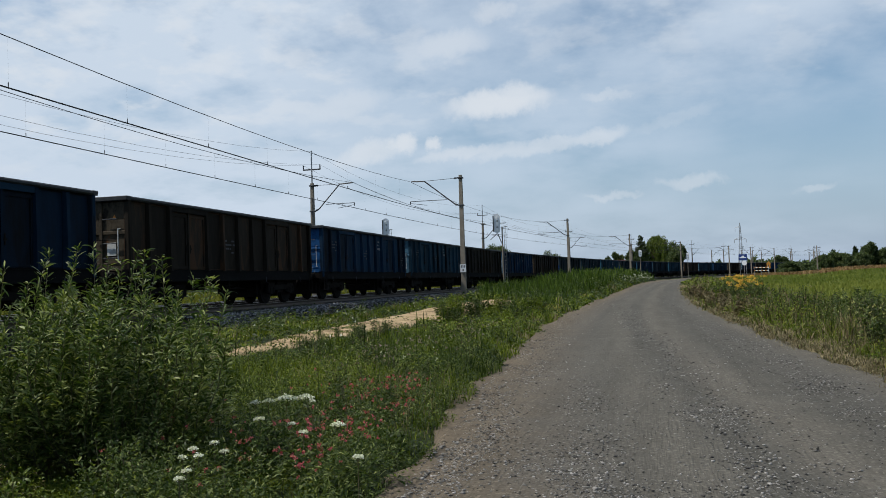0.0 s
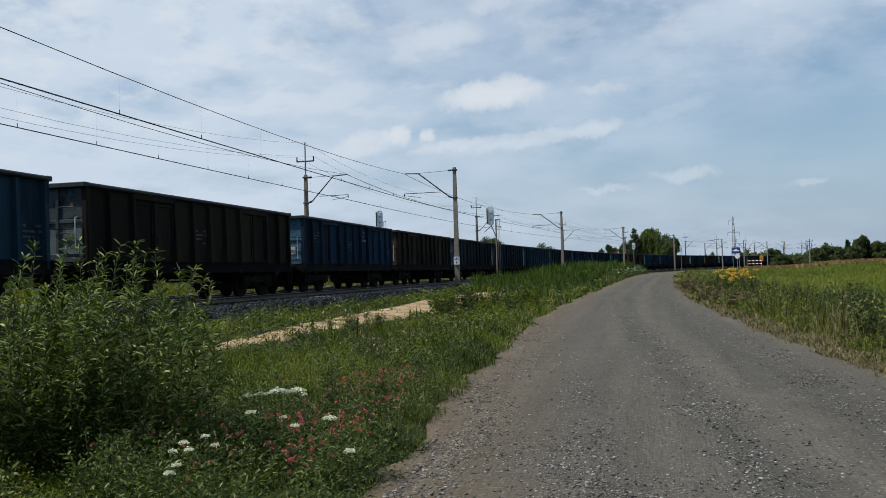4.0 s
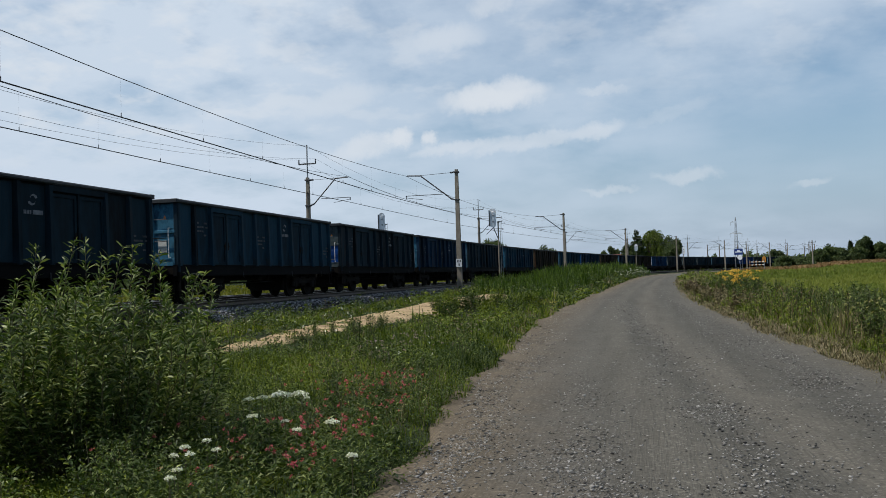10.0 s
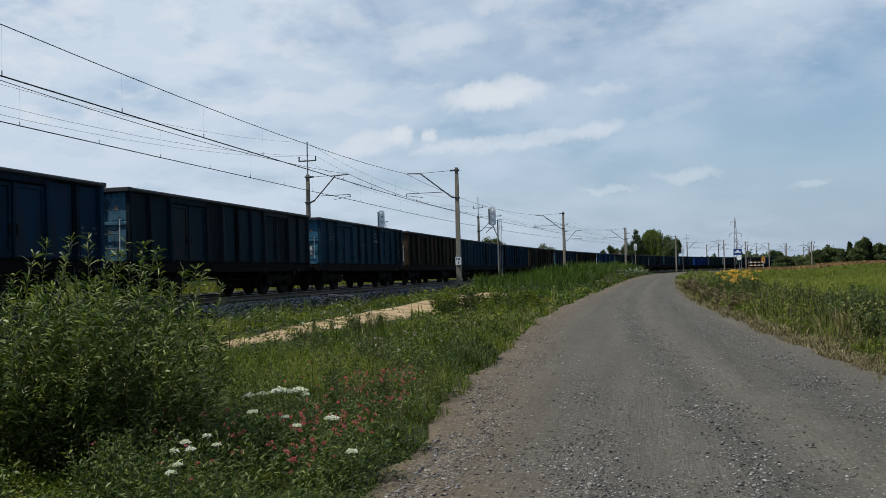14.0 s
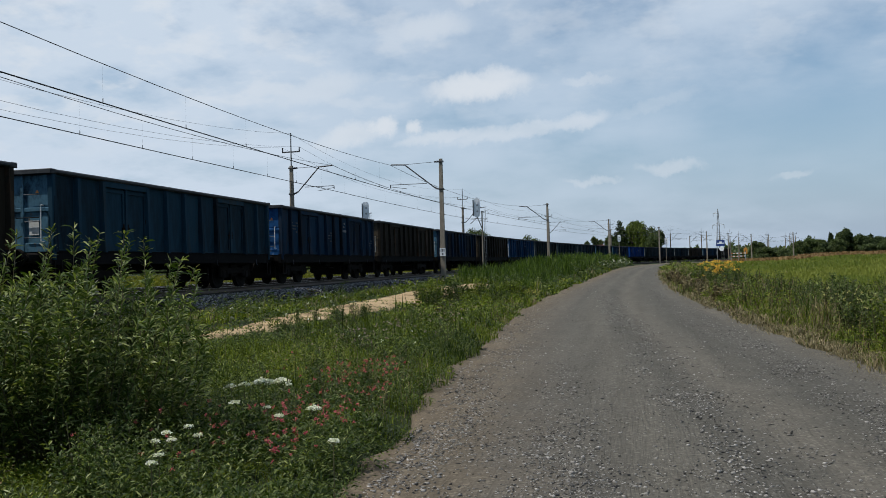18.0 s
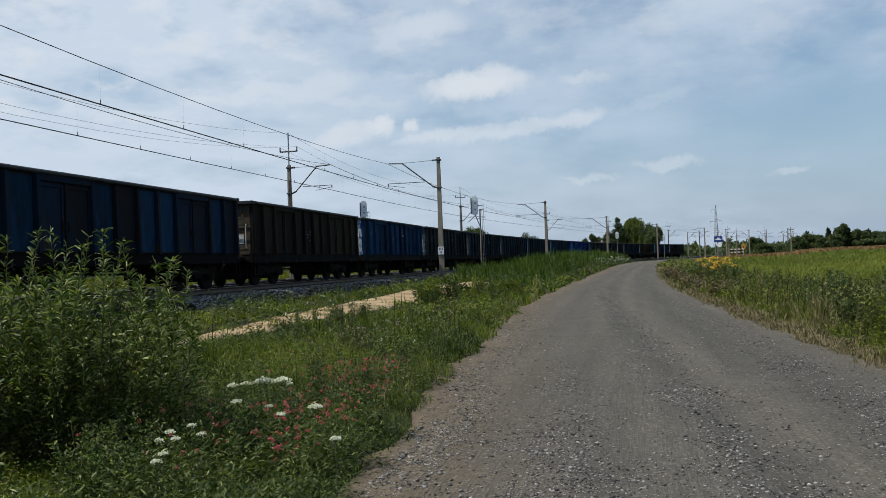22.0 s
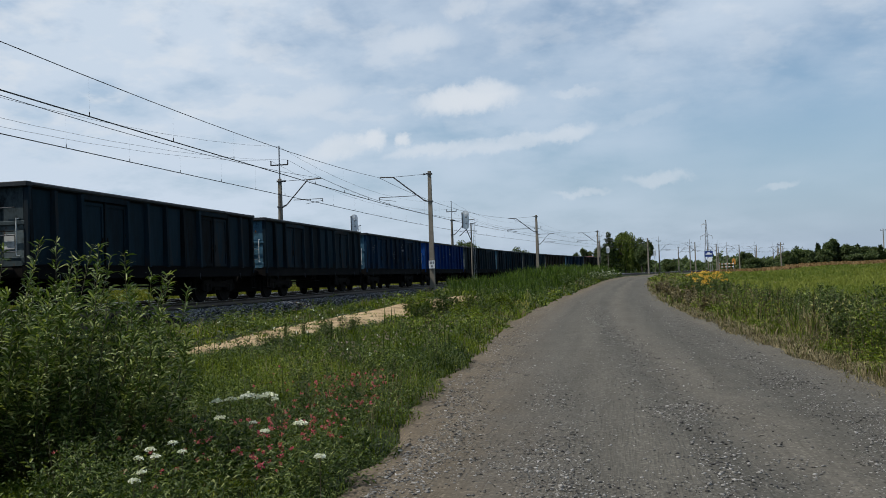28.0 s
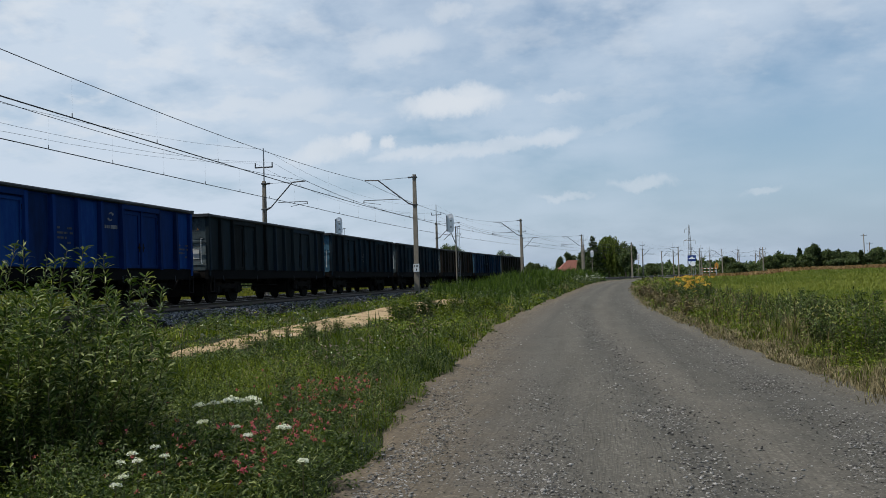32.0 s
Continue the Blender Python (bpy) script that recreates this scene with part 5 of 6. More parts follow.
def build_tree(kind, h, w, seed, at, label):
    """Tree of height h and width w: trunk, limbs and leafy crown."""
    g = random.Random(seed)
    e = thing(kind, label, "tree", "trees", at)
    if kind == "conifer":
        part("trunk", Rd(((0, 0, -0.3), (0, 0, h * 0.95), h * 0.018, 0.03)), M["bark"], e)
        shape = [(g.uniform(-.1, .1), g.uniform(-.1, .1), h * (0.12 + 0.11 * k), w * 0.5 * (1 - k / 8.6), w * 0.5 * (1 - k / 8.6), h * 0.05) for k in range(8)]
        V, F = crown(shape, 3800, 0.5, seed, 0.6)
        quick("crown", V, F, M["conifer"], e)
        return e
    rods = [((0, 0, -0.3), (g.uniform(-.1, .1) * h, 0, h * 0.42), h * 0.026, h * 0.016)]
    part("trunk", Rd(*rods), M["bark"], e)
    limbs = []
    for k in range(6):
        a = k * 1.05 + g.uniform(-.3, .3)
        limbs.append(((0, 0, h * g.uniform(0.25, 0.42)), (math.cos(a) * w * 0.33, math.sin(a) * w * 0.33, h * g.uniform(0.55, 0.8)), h * 0.011, h * 0.004))
    for q in limbs:
        part("limb", Rd(q, n=6), M["bark"], e)
    if kind == "willow_tree":
        shape = [(0, 0, h * 0.80, w * 0.26, w * 0.26, h * 0.16), (w * 0.14, 0, h * 0.70, w * 0.26, w * 0.26, h * 0.14)]
        for k in range(17):
            a = k * 0.74 + g.uniform(-.2, .2)
            q = g.uniform(0.22, 0.44) * w
            shape.append((math.cos(a) * q, math.sin(a) * q, h * g.uniform(0.36, 0.52), w * 0.075, w * 0.075, h * g.uniform(0.26, 0.36)))
        V, F = crown(shape, 6800, 0.95, seed, 3.5)
        quick("crown", V, F, M["willowcrown"], e)
        return e
    shape = []
    for k in range(12 if kind == "broadleaf_tree" else 8):
        a, r = g.uniform(0, 6.28), g.uniform(0.05, 0.34) * w
        q = g.uniform(0.5, 0.9)
        shape.append((math.cos(a) * r, math.sin(a) * r, h * (g.uniform(0.22, 0.82) if kind != "shrub" else g.uniform(0.2, 0.7)), w * 0.30 * q, w * 0.30 * q, h * 0.22 * q))
    V, F = crown(shape, 5600, 0.42 if kind == "broadleaf_tree" else 0.34, seed, 0.2)
    quick("crown", V, F, M["crown"], e)
    return e


def grow(kind, deg, dist, h, w, seed, label, base=None):
    x, y = spot(deg, dist)
    return build_tree(kind, h, w, seed, pose(x, y, float(land(x, y)) if base is None else base, 0, 0, seed * 37 % 360), label)


grow("conifer", -0.40, 228, 12.2, 7.2, 1, "dark conifer with a pointed top")
grow("willow_tree", 0.62, 232, 12.4, 10.5, 2, "large weeping willow with hanging light green branches")
grow("broadleaf_tree", 2.0, 236, 10.6, 5.0, 3, "dark green broadleaf tree beside the willow")
grow("broadleaf_tree", -0.95, 236, 9.0, 5.0, 5, "dark green broadleaf tree beside the conifer")
grow("broadleaf_tree", 1.75, 226, 8.0, 5.0, 6, "dark green broadleaf tree beside the willow")
grow("broadleaf_tree", -1.9, 262, 9.2, 4.6, 7, "slender loose-leaved tree behind the red roof")
grow("broadleaf_tree", -2.6, 268, 8.2, 4.2, 8, "slender loose-leaved tree behind the red roof")
grow("shrub", 3.4, 244, 5.0, 6.5, 9, "low green shrub by the line")
grow("broadleaf_tree", -10.5, 270, 13.2, 7.5, 10, "broad tree crown beyond the far track")
grow("broadleaf_tree", -9.6, 268, 13.0, 8.0, 11, "broad tree crown beyond the far track")
grow("broadleaf_tree", -8.9, 272, 11.0, 6.0, 12, "tree crown beyond the far track")
grow("broadleaf_tree", -6.2, 300, 11.2, 7.5, 13, "tree crown beyond the far track")
grow("broadleaf_tree", -3.9, 310, 6.5, 7.0, 14, "far low tree beyond the line")
grow("broadleaf_tree", -4.8, 320, 7.5, 7.0, 15, "far low tree beyond the line")
grow("broadleaf_tree", 8.2, 320, 6.6, 7.0, 16, "round dark tree behind the signs", 1.0)
grow("shrub", 8.75, 205, 3.6, 5.5, 17, "loose green shrub at the field's edge")
grow("shrub", 9.35, 207, 3.2, 5.0, 18, "loose green shrub at the field's edge")
grow("shrub", 9.95, 205, 2.8, 5.0, 19, "loose green shrub at the field's edge")
rnd = random.Random(9)
belt = []
deg = 10.45
while deg < 24:
    h = rnd.uniform(3.9, 6.9) if deg > 10.9 else 4.2
    belt.append((deg, rnd.uniform(238, 252), h))
    deg += rnd.uniform(0.30, 0.46)
for k, (deg, dist, h) in enumerate(belt):
    kind = "conifer" if k % 3 == 2 else "broadleaf_tree"
    grow(kind, deg, dist, h * (1.12 if kind == "conifer" else 1.0), rnd.uniform(3.0, 5.4) if kind != "conifer" else rnd.uniform(2.4, 3.4), 40 + k, "dark green tree in the belt behind the field" if kind != "conifer" else "dark spruce in the belt behind the field")
for k, deg in enumerate((14.6, 15.3)):
    grow("shrub", deg, 215, 2.6, 4.5, 70 + k, "bright green shrub before the tree belt")


def build_far_woods():
    g = np.random.default_rng(77)
    a = np.radians(g.uniform(-70, 40, 70000))
    dist = g.uniform(520, 640, len(a))
    top = 4 + 9 * lattice_noise(np.degrees(a), a * 0, 1.4, 5) * (0.6 + 0.8 * lattice_noise(np.degrees(a), a * 0, 0.35, 6))
    C = np.c_[dist * np.sin(a), dist * np.cos(a), g.random(len(a)) ** 1.3 * top * 0.85]
    V, F = leaf_quads(C, g.normal(size=C.shape), g.uniform(1.3, 2.8, len(a)), g.uniform(1.1, 2.2, len(a)), 78)
    tagged(quick("far_woods", V, F, M["crown"]), "distant dark green woods along the horizon", "woods", kind="stuff")


build_far_woods()

# ---- sand, stones and grass ----
BUSH_AT = (-4.50, 6.26)
SAND_Y = [12.5, 15, 19, 24, 30, 36, 42, 46]
SAND_X = [-7.4, -7.5, -7.65, -7.75, -7.75, -7.75, -7.7, -7.7]
SAND_W = [0.12, 0.4, 0.65, 0.85, 1.1, 1.3, 1.1, 0.4]


def build_sand():
    ys = np.arange(12.5, 46, 0.25)
    k = 13
    U, Yg = np.meshgrid(np.linspace(-1, 1, k), ys)
    wob = 0.75 + 0.5 * lattice_noise(Yg, np.sign(U) * 7.0, 2.6, 31)
    X = np.interp(Yg, SAND_Y, SAND_X) + U * np.interp(Yg, SAND_Y, SAND_W) * wob
    heap = (0.01 + 0.13 * step(25, 37, Yg)) * step(46, 43, Yg) * step(12.5, 15, Yg) * (1 - np.abs(U) ** 1.8) * (0.6 + 0.8 * lattice_noise(X, Yg, 1.1, 34))
    Z = land(X, Yg, 0.0) + 0.07 + heap - 0.10 * np.abs(U) ** 6 + (lattice_noise(X, Yg, 0.4, 33) - 0.5) * 0.03
    i = (np.arange(len(ys) - 1)[:, None] * k + np.arange(k - 1)[None, :]).ravel()
    tagged(quick("sand_patch", np.c_[X.ravel(), Yg.ravel(), Z.ravel()], np.stack([i, i + 1, i + 1 + k, i + k], -1), M["sand"], smooth=True), "strip of bare pale sand in the grass beside the line", "sand", kind="structure")


build_sand()


def build_gravel():
    def place(g, n):
        r = 5.2 * np.exp(g.random(n) * 2.5)
        a = np.radians(g.uniform(-32, 20, n))
        x, y = r * np.sin(a), r * np.cos(a)
        u = (x - road_left(y)) / (road_right(y) - road_left(y))
        mid = np.interp(y, [9, 15, 25, 34, 46], [0.52, 0.54, 0.49, 0.43, 0.30])
        ridge = np.exp(-((u - mid) / 0.055) ** 2) + 1.5 * np.exp(-((u - 0.06) / 0.09) ** 2) + np.exp(-((u - 0.25) / 0.07) ** 2) * 0.7 * step(15, 8, y) + np.exp(-((u - 0.84) / 0.10) ** 2) * 0.9 + 0.10
        clump = lattice_noise(x * 2.2, y * 0.6, 0.7, 51) * 1.3
        keep = (u > 0.01) & (u < 0.99) & (g.random(n) < 1.15 * ridge * clump ** 1.6)
        x, y = x[keep], y[keep]
        return np.c_[x, y, road_height(x, y) + 0.002]

    def ridges(g, n):
        y = 5.0 * np.exp(g.random(n) * math.log(46 / 5.0))
        mid = np.interp(y, [9, 15, 25, 34, 46], [0.52, 0.54, 0.49, 0.43, 0.30])
        u = np.choose(g.integers(0, 4, n), (mid, mid + 0.07, 0.08 + 0 * y, 0.86 + 0 * y)) + g.normal(0, 0.045, n)
        x = road_left(y) + u * (road_right(y) - road_left(y))
        keep = (u > 0.015) & (u < 0.985) & (g.random(n) < 1.6 * lattice_noise(x * 1.6, y * 0.5, 0.6, 52) - 0.25)
        x, y = x[keep], y[keep]
        return np.c_[x, y, road_height(x, y) + 0.004]
    V, F = pebbles(6500, ridges, 0.010, 0.023, 63)
    tagged(quick("ridge_stones", V, F, M["pebble"]), "loose stones pushed into ridges between the wheel tracks", "gravel", kind="stuff")
    for name, n, lo, hi, seed in (("gravel", 200000, 0.005, 0.012, 61), ("pebbles", 26000, 0.010, 0.025, 62)):
        V, F = pebbles(n, place, lo, hi, seed)
        tagged(quick(name, V, F, M["pebble"]), "loose grey and pale stones on the dusty road", "gravel", kind="stuff")


def road_height(x, y):
    """Height of the road's surface from a coarse table of it."""
    me = bpy.data.objects["road"].data
    n = len(me.vertices)
    co = np.empty(n * 3, np.float32)
    me.vertices.foreach_get("co", co)
    co = co.reshape(-1, 41, 3)
    ys = co[:, 0, 1]
    i = np.clip(np.searchsorted(ys, y), 0, len(ys) - 1)
    x0, x1 = co[i, 0, 0], co[i, 40, 0]
    u = np.clip((x - x0) / (x1 - x0), 0, 1)
    return co[i, np.round(u * 40).astype(int), 2]


build_gravel()


def blades(P, h, w, lean, seed, bend=1.0):
    """Grass blades of three triangles: roots P, heights, widths and lean."""
    g = np.random.default_rng(seed)
    n = len(P)
    a, b = g.uniform(0, 6.28, n), g.uniform(0, 6.28, n)
    side = np.c_[np.cos(a), np.sin(a), np.zeros(n)] * (w / 2)[:, None]
    out = np.c_[np.cos(b), np.sin(b), np.zeros(n)] * (lean * h)[:, None]
    up = np.c_[np.zeros(n), np.zeros(n), h]
    mid = P + up * 0.62 + out * 0.28
    tip = P + up * (1 - 0.30 * bend * lean)[:, None] + out
    V = np.stack([P - side, P + side, mid + side * 0.8, mid - side * 0.8, tip], 1).reshape(-1, 3)
    k = 5 * np.arange(n)[:, None]
    F = np.stack([k + (0, 1, 2), k + (0, 2, 3), k + (3, 2, 4)], 1).reshape(-1, 3)
    return V, F


def sow(n, r0, r1, a0, a1, seed):
    """Scattered places, as dense as they look from the road: bearing and distance."""
    g = np.random.default_rng(seed)
    r = r0 * np.exp(g.random(n) * math.log(r1 / r0))
    a = np.radians(g.uniform(a0, a1, n))
    return r * np.sin(a), r * np.cos(a), r, g


def on_sand(x, y):
    return np.abs(x - np.interp(y, SAND_Y, SAND_X)) < np.interp(y, SAND_Y, SAND_W, left=0, right=0) * (0.55 + 0.7 * lattice_noise(x, y, 0.5, 35))


def lay(name, material, label, x, y, h, w, lean, seed):
    P = np.c_[x, y, land(x, y) - 0.02 + np.where(on_sand(x, y), 0.07, 0.0)]
    V, F = blades(P, h, w, lean, seed)
    tagged(quick(name, V, F, material), label, "grass", kind="stuff")


def hollow(x, y):
    """True in the small sunken gaps between clumps of herbs."""
    return lattice_noise(x, y, 0.42, 900) * 0.7 + lattice_noise(x, y, 0.9, 901) * 0.3 < 0.37


def herb_leaves(x, y, top, size, per, g):
    """Leaf roots, directions and lengths for upright herbs with leaves up their stalks."""
    n = len(x)
    t = (np.arange(per)[None] + g.random((n, per))) / per
    a = 2.4 * np.arange(per)[None] + g.uniform(0, 6.28, (n, 1))
    lean = g.normal(0, 0.28, (n, 2, 1)) * top[:, None, None]
    spread = 0.03 + 0.30 * top[:, None] * g.random((n, per)) * (1.1 - t)
    px = x[:, None] + lean[:, 0] * t + spread * np.cos(a)
    py = y[:, None] + lean[:, 1] * t + spread * np.sin(a)
    pz = land(x, y)[:, None] + top[:, None] * (0.10 + 0.90 * t)
    C = np.stack([px, py, pz], -1).reshape(-1, 3)
    D = np.stack([np.cos(a), np.sin(a), 0.15 + 0.9 * t ** 2 + g.normal(0, 0.3, (n, per))], -1).reshape(-1, 3)
    return C, D, (np.repeat(size, per).reshape(n, per) * (1.15 - 0.6 * t) * g.uniform(0.6, 1.3, (n, per))).ravel()


def build_grass():
    # meadow between the road and the line
    x, y, r, g = sow(250000, 4.6, 120, -50, 3, 101)
    d = beside(x, y)
    gap = road_left(y) - x + 0.30 * (lattice_noise(x, y, 0.9, 41) - 0.35) * step(5.5, 9, y) + 0.14 * (lattice_noise(x, y, 0.25, 40) - 0.2)
    edge = 0.0
    sand = on_sand(x, y)
    keep = (gap > edge) & (d > 3.75) & (g.random(len(x)) < 0.45 + 0.55 * step(9, 12.5, r)) & (~sand | (g.random(len(x)) < 0.9 * step(0.36, 0.60, lattice_noise(x, y, 0.55, 36))))
    x, y, r, gap, sand, d = x[keep], y[keep], r[keep], gap[keep], sand[keep], d[keep]
    tuft = lattice_noise(x, y, 0.55, 42)
    broad = lattice_noise(x, y, 2.6, 43)
    h = (0.12 + (0.30 + 0.22 * step(10, 18, r)) * tuft * (0.45 + broad)) * (0.55 + 0.45 * step(0.0, 0.4, gap)) * g.uniform(0.6, 1.25, len(x))
    off_sand = np.abs(x - np.interp(y, SAND_Y, SAND_X)) - np.interp(y, SAND_Y, SAND_W, left=0, right=0)
    h *= 1 - 0.70 * step(1.4 + 0.035 * y, 0.2, np.where(x > np.interp(y, SAND_Y, SAND_X), off_sand, off_sand * 4)) * step(11, 14, y) * step(48, 42, y)
    h = np.where(sand, h * 0.7, h) * np.where((d < 8.5) & (y < 44), 0.55, 1.0)
    h *= (1 - 0.22 * step(11.5, 9.5, r)) * np.where(hollow(x, y), 0.45, 1.0)
    w = np.maximum(0.0045, 0.00085 * r) * g.uniform(0.7, 1.5, len(x))
    lean = g.uniform(0.1, 0.75, len(x))
    pick = lattice_noise(x, y, 1.6, 44) + g.normal(0, 0.16, len(x))
    straw = pick > 0.86
    weedy = pick < 0.36
    for name, m, sel, label in (("meadow_grass", M["grass"], ~straw & ~weedy, "green meadow grass between road and railway"), ("meadow_weeds", M["weed"], weedy, "dull green weeds among the meadow grass"), ("dry_stalks", M["dry"], straw, "dry straw-coloured stalks in the meadow")):
        lay(name, m, label, x[sel], y[sel], h[sel] * (1.15 if m is M["dry"] else 1), w[sel] * (1.5 if m is M["weed"] else 0.8 if m is M["dry"] else 1), lean[sel], 110)
    # leafy herbs crowd the meadow: many small plants, each a stalk with leaves round it
    for name, n, r0, r1, per, seed in (("meadow_herbs", 10500, 4.6, 16, 15, 131), ("meadow_vetch", 9500, 4.6, 22, 12, 151), ("far_herbs", 9500, 13, 62, 8, 161)):
        x, y, r, g = sow(n, r0, r1, -50, 3, seed)
        gap = road_left(y) - x + 0.30 * (lattice_noise(x, y, 0.9, 41) - 0.35) * step(5.5, 9, y) + 0.14 * (lattice_noise(x, y, 0.25, 40) - 0.2)
        clump = step(0.30, 0.74, lattice_noise(x, y, 0.55, 132) * 0.65 + lattice_noise(x, y, 2.1, 133) * 0.35)
        keep = (gap > 0.03 + 0.12 * g.random(n) ** 2) & (beside(x, y) > 4.0) & (~on_sand(x, y) | (lattice_noise(x, y, 0.55, 36) > 0.54)) & (g.random(n) < 0.5 + 0.9 * clump) & ~hollow(x, y)
        x, y, r, gap, clump = x[keep], y[keep], r[keep], gap[keep], clump[keep]
        off_sand = np.abs(x - np.interp(y, SAND_Y, SAND_X)) - np.interp(y, SAND_Y, SAND_W, left=0, right=0)
        top = (0.11 + 0.46 * clump ** 1.4) * (0.62 + 0.38 * step(0.0, 0.35, gap)) * (1 - 0.80 * step(1.5 + 0.035 * y, 0.3, np.where(x > np.interp(y, SAND_Y, SAND_X), off_sand, off_sand * 4)) * step(11, 14, y) * step(48, 42, y)) * g.uniform(0.6, 1.25, len(x))
        C, D, size = herb_leaves(x, y, top, np.maximum(0.060, 0.0066 * r) * (0.62 if "vetch" in name else 1.0), per, g)
        V, F = leaf_quads(C, D, size, size * (0.50 if "vetch" in name else 0.20 if per > 10 else 0.40), seed + 4, 0.6, 0.25)
        kind = np.repeat(0.5 * lattice_noise(x, y, 0.6, seed + 5) + 0.5 * lattice_noise(x, y, 2.3, 139) + g.normal(0, 0.07, len(x)), per)
        for nm, m, sel, label in ((name, M["weed"], kind < 0.50, "dull green leafy herbs in the meadow"), (name + "_bright", M["grass"], (kind >= 0.50) & (kind < 0.80), "bright green clover and vetch in the meadow"), (name + "_brown", M["brownweed"], kind >= 0.80, "withered brown herbs in the meadow")):
            if sel.any():
                q = V.reshape(-1, 4, 3)[sel].reshape(-1, 3)
                tagged(quick(nm, q, np.arange(len(q)).reshape(-1, 4), m), label, "herbs", kind="stuff")
    # broad-leaved herbs in the near meadow, with arching leaves
    x, y, r, g = sow(4600, 4.3, 10.5, -42, -7, 221)
    gap = road_left(y) - x
    keep = (gap > 0.05 + 0.22 * g.random(len(x))) & ~hollow(x, y) & (np.hypot(x - BUSH_AT[0], y - BUSH_AT[1]) > 1.0) & ((x > -3.35) | (y > 6.2))
    x, y, gap = x[keep], y[keep], gap[keep]
    top = (0.18 + 0.34 * lattice_noise(x, y, 0.6, 223)) * (0.6 + 0.4 * step(0.0, 0.4, gap)) * g.uniform(0.7, 1.25, len(x))
    C, D, size = herb_leaves(x, y, top, np.full(len(x), 0.078), 14, g)
    D = D + (0, 0, 0.35)
    kind = np.repeat(lattice_noise(x, y, 0.7, 224) + g.normal(0, 0.12, len(x)), 14)
    for nm, m, sel, label in (("broad_herbs", M["weed"], kind < 0.55, "dark broad-leaved herbs in the near meadow"), ("slender_herbs", M["willowleaf"], kind >= 0.55, "greyish slender-leaved herbs in the near meadow")):
        V, F = leaf_arcs(C[sel], D[sel], size[sel], size[sel] * (0.24 if m is M["weed"] else 0.15), 225)
        tagged(quick(nm, V, F, m), label, "herbs", kind="stuff")
    # tall reeds on the bank left of the bend
    x, y, r, g = sow(95000, 29, 150, -17, 3, 102)
    gap = road_left(y) - x
    d = beside(x, y)
    patch = step(0.3, 0.5, lattice_noise(x, y, 3.0, 46) + 0.25 * step(52, 75, y))
    keep = (gap > 0.9 + 0.8 * lattice_noise(x, y, 2.0, 45)) & (d > np.where(y < 46, 10.0, 3.6)) & (gap < 7.5) & (y < 140) & (y > 31 + 4 * np.abs(gap - 1.9)) & (g.random(len(x)) < 0.25 + 0.75 * patch)
    x, y, r, gap = x[keep], y[keep], r[keep], gap[keep]
    h = (0.65 + 0.85 * lattice_noise(x, y, 1.8, 47)) * g.uniform(0.55, 1.15, len(x)) * step(0.2, 1.8, gap) * (0.55 + 0.45 * step(36, 56, y))
    lay("tall_reeds", M["reed"], "tall bright green reed grass on the bank", x, y, h, 0.00085 * r * g.uniform(0.7, 1.4, len(x)), g.uniform(0.05, 0.35, len(x)), 111)
    x, y, r, g = sow(14000, 24, 130, -17, 3, 171)
    gap = road_left(y) - x
    keep = (gap > 0.25) & (gap < 7) & (beside(x, y) > np.where(y < 46, 10.2, 4.2)) & (g.random(len(x)) < 1.4 * lattice_noise(x, y, 2.4, 172)) & (y < 135)
    x, y, r, gap = x[keep], y[keep], r[keep], gap[keep]
    top = (0.35 + 0.75 * lattice_noise(x, y, 2.0, 47) * step(34, 52, y)) * (0.45 + 0.55 * step(0.2, 1.8, gap)) * g.uniform(0.6, 1.25, len(x))
    C, D, size = herb_leaves(x, y, top, 0.0046 * r, 9, g)
    V, F = leaf_quads(C, D, size, size * 0.36, 173, 0.6, 0.25)
    tagged(quick("bank_weeds", V, F, M["weed"]), "tall dark leafy weeds among the reeds", "herbs", kind="stuff")
    # verge right of the road
    x, y, r, g = sow(190000, 9, 125, -3, 23, 103)
    gap = x - road_right(y)
    edge = 0.40 * (lattice_noise(x, y, 0.7, 48) - 0.55) + 0.25 * (g.random(len(x)) ** 3)
    keep = (gap > edge) & (gap < 7 + 0.05 * y) & (g.random(len(x)) < 0.25 + 0.75 * step(-0.2, 0.7, gap))
    x, y, r, gap = x[keep], y[keep], r[keep], gap[keep]
    tuft, broad = lattice_noise(x, y, 0.7, 49), lattice_noise(x, y, 2.8, 50)
    dry = gap < 0.05 + 0.75 * lattice_noise(x, y, 1.1, 52) + g.normal(0, 0.22, len(x))
    tall = 0.18 + (0.42 + 0.25 * step(26, 40, y)) * tuft * (0.45 + broad) * step(7.5, 2.5, gap)
    h = np.where(dry, 0.05 + 0.15 * tuft, tall * (0.4 + 0.6 * step(0.2, 1.6, gap))) * g.uniform(0.6, 1.2, len(x))
    w = np.maximum(0.005, 0.0009 * r) * g.uniform(0.7, 1.5, len(x))
    lean = g.uniform(0.08, 0.6, len(x))
    mix = lattice_noise(x, y, 1.9, 53) + g.normal(0, 0.15, len(x)) - 0.30 * (lattice_noise(x, y, 1.9, 53) - 0.43) * step(2.2, 0.8, gap)
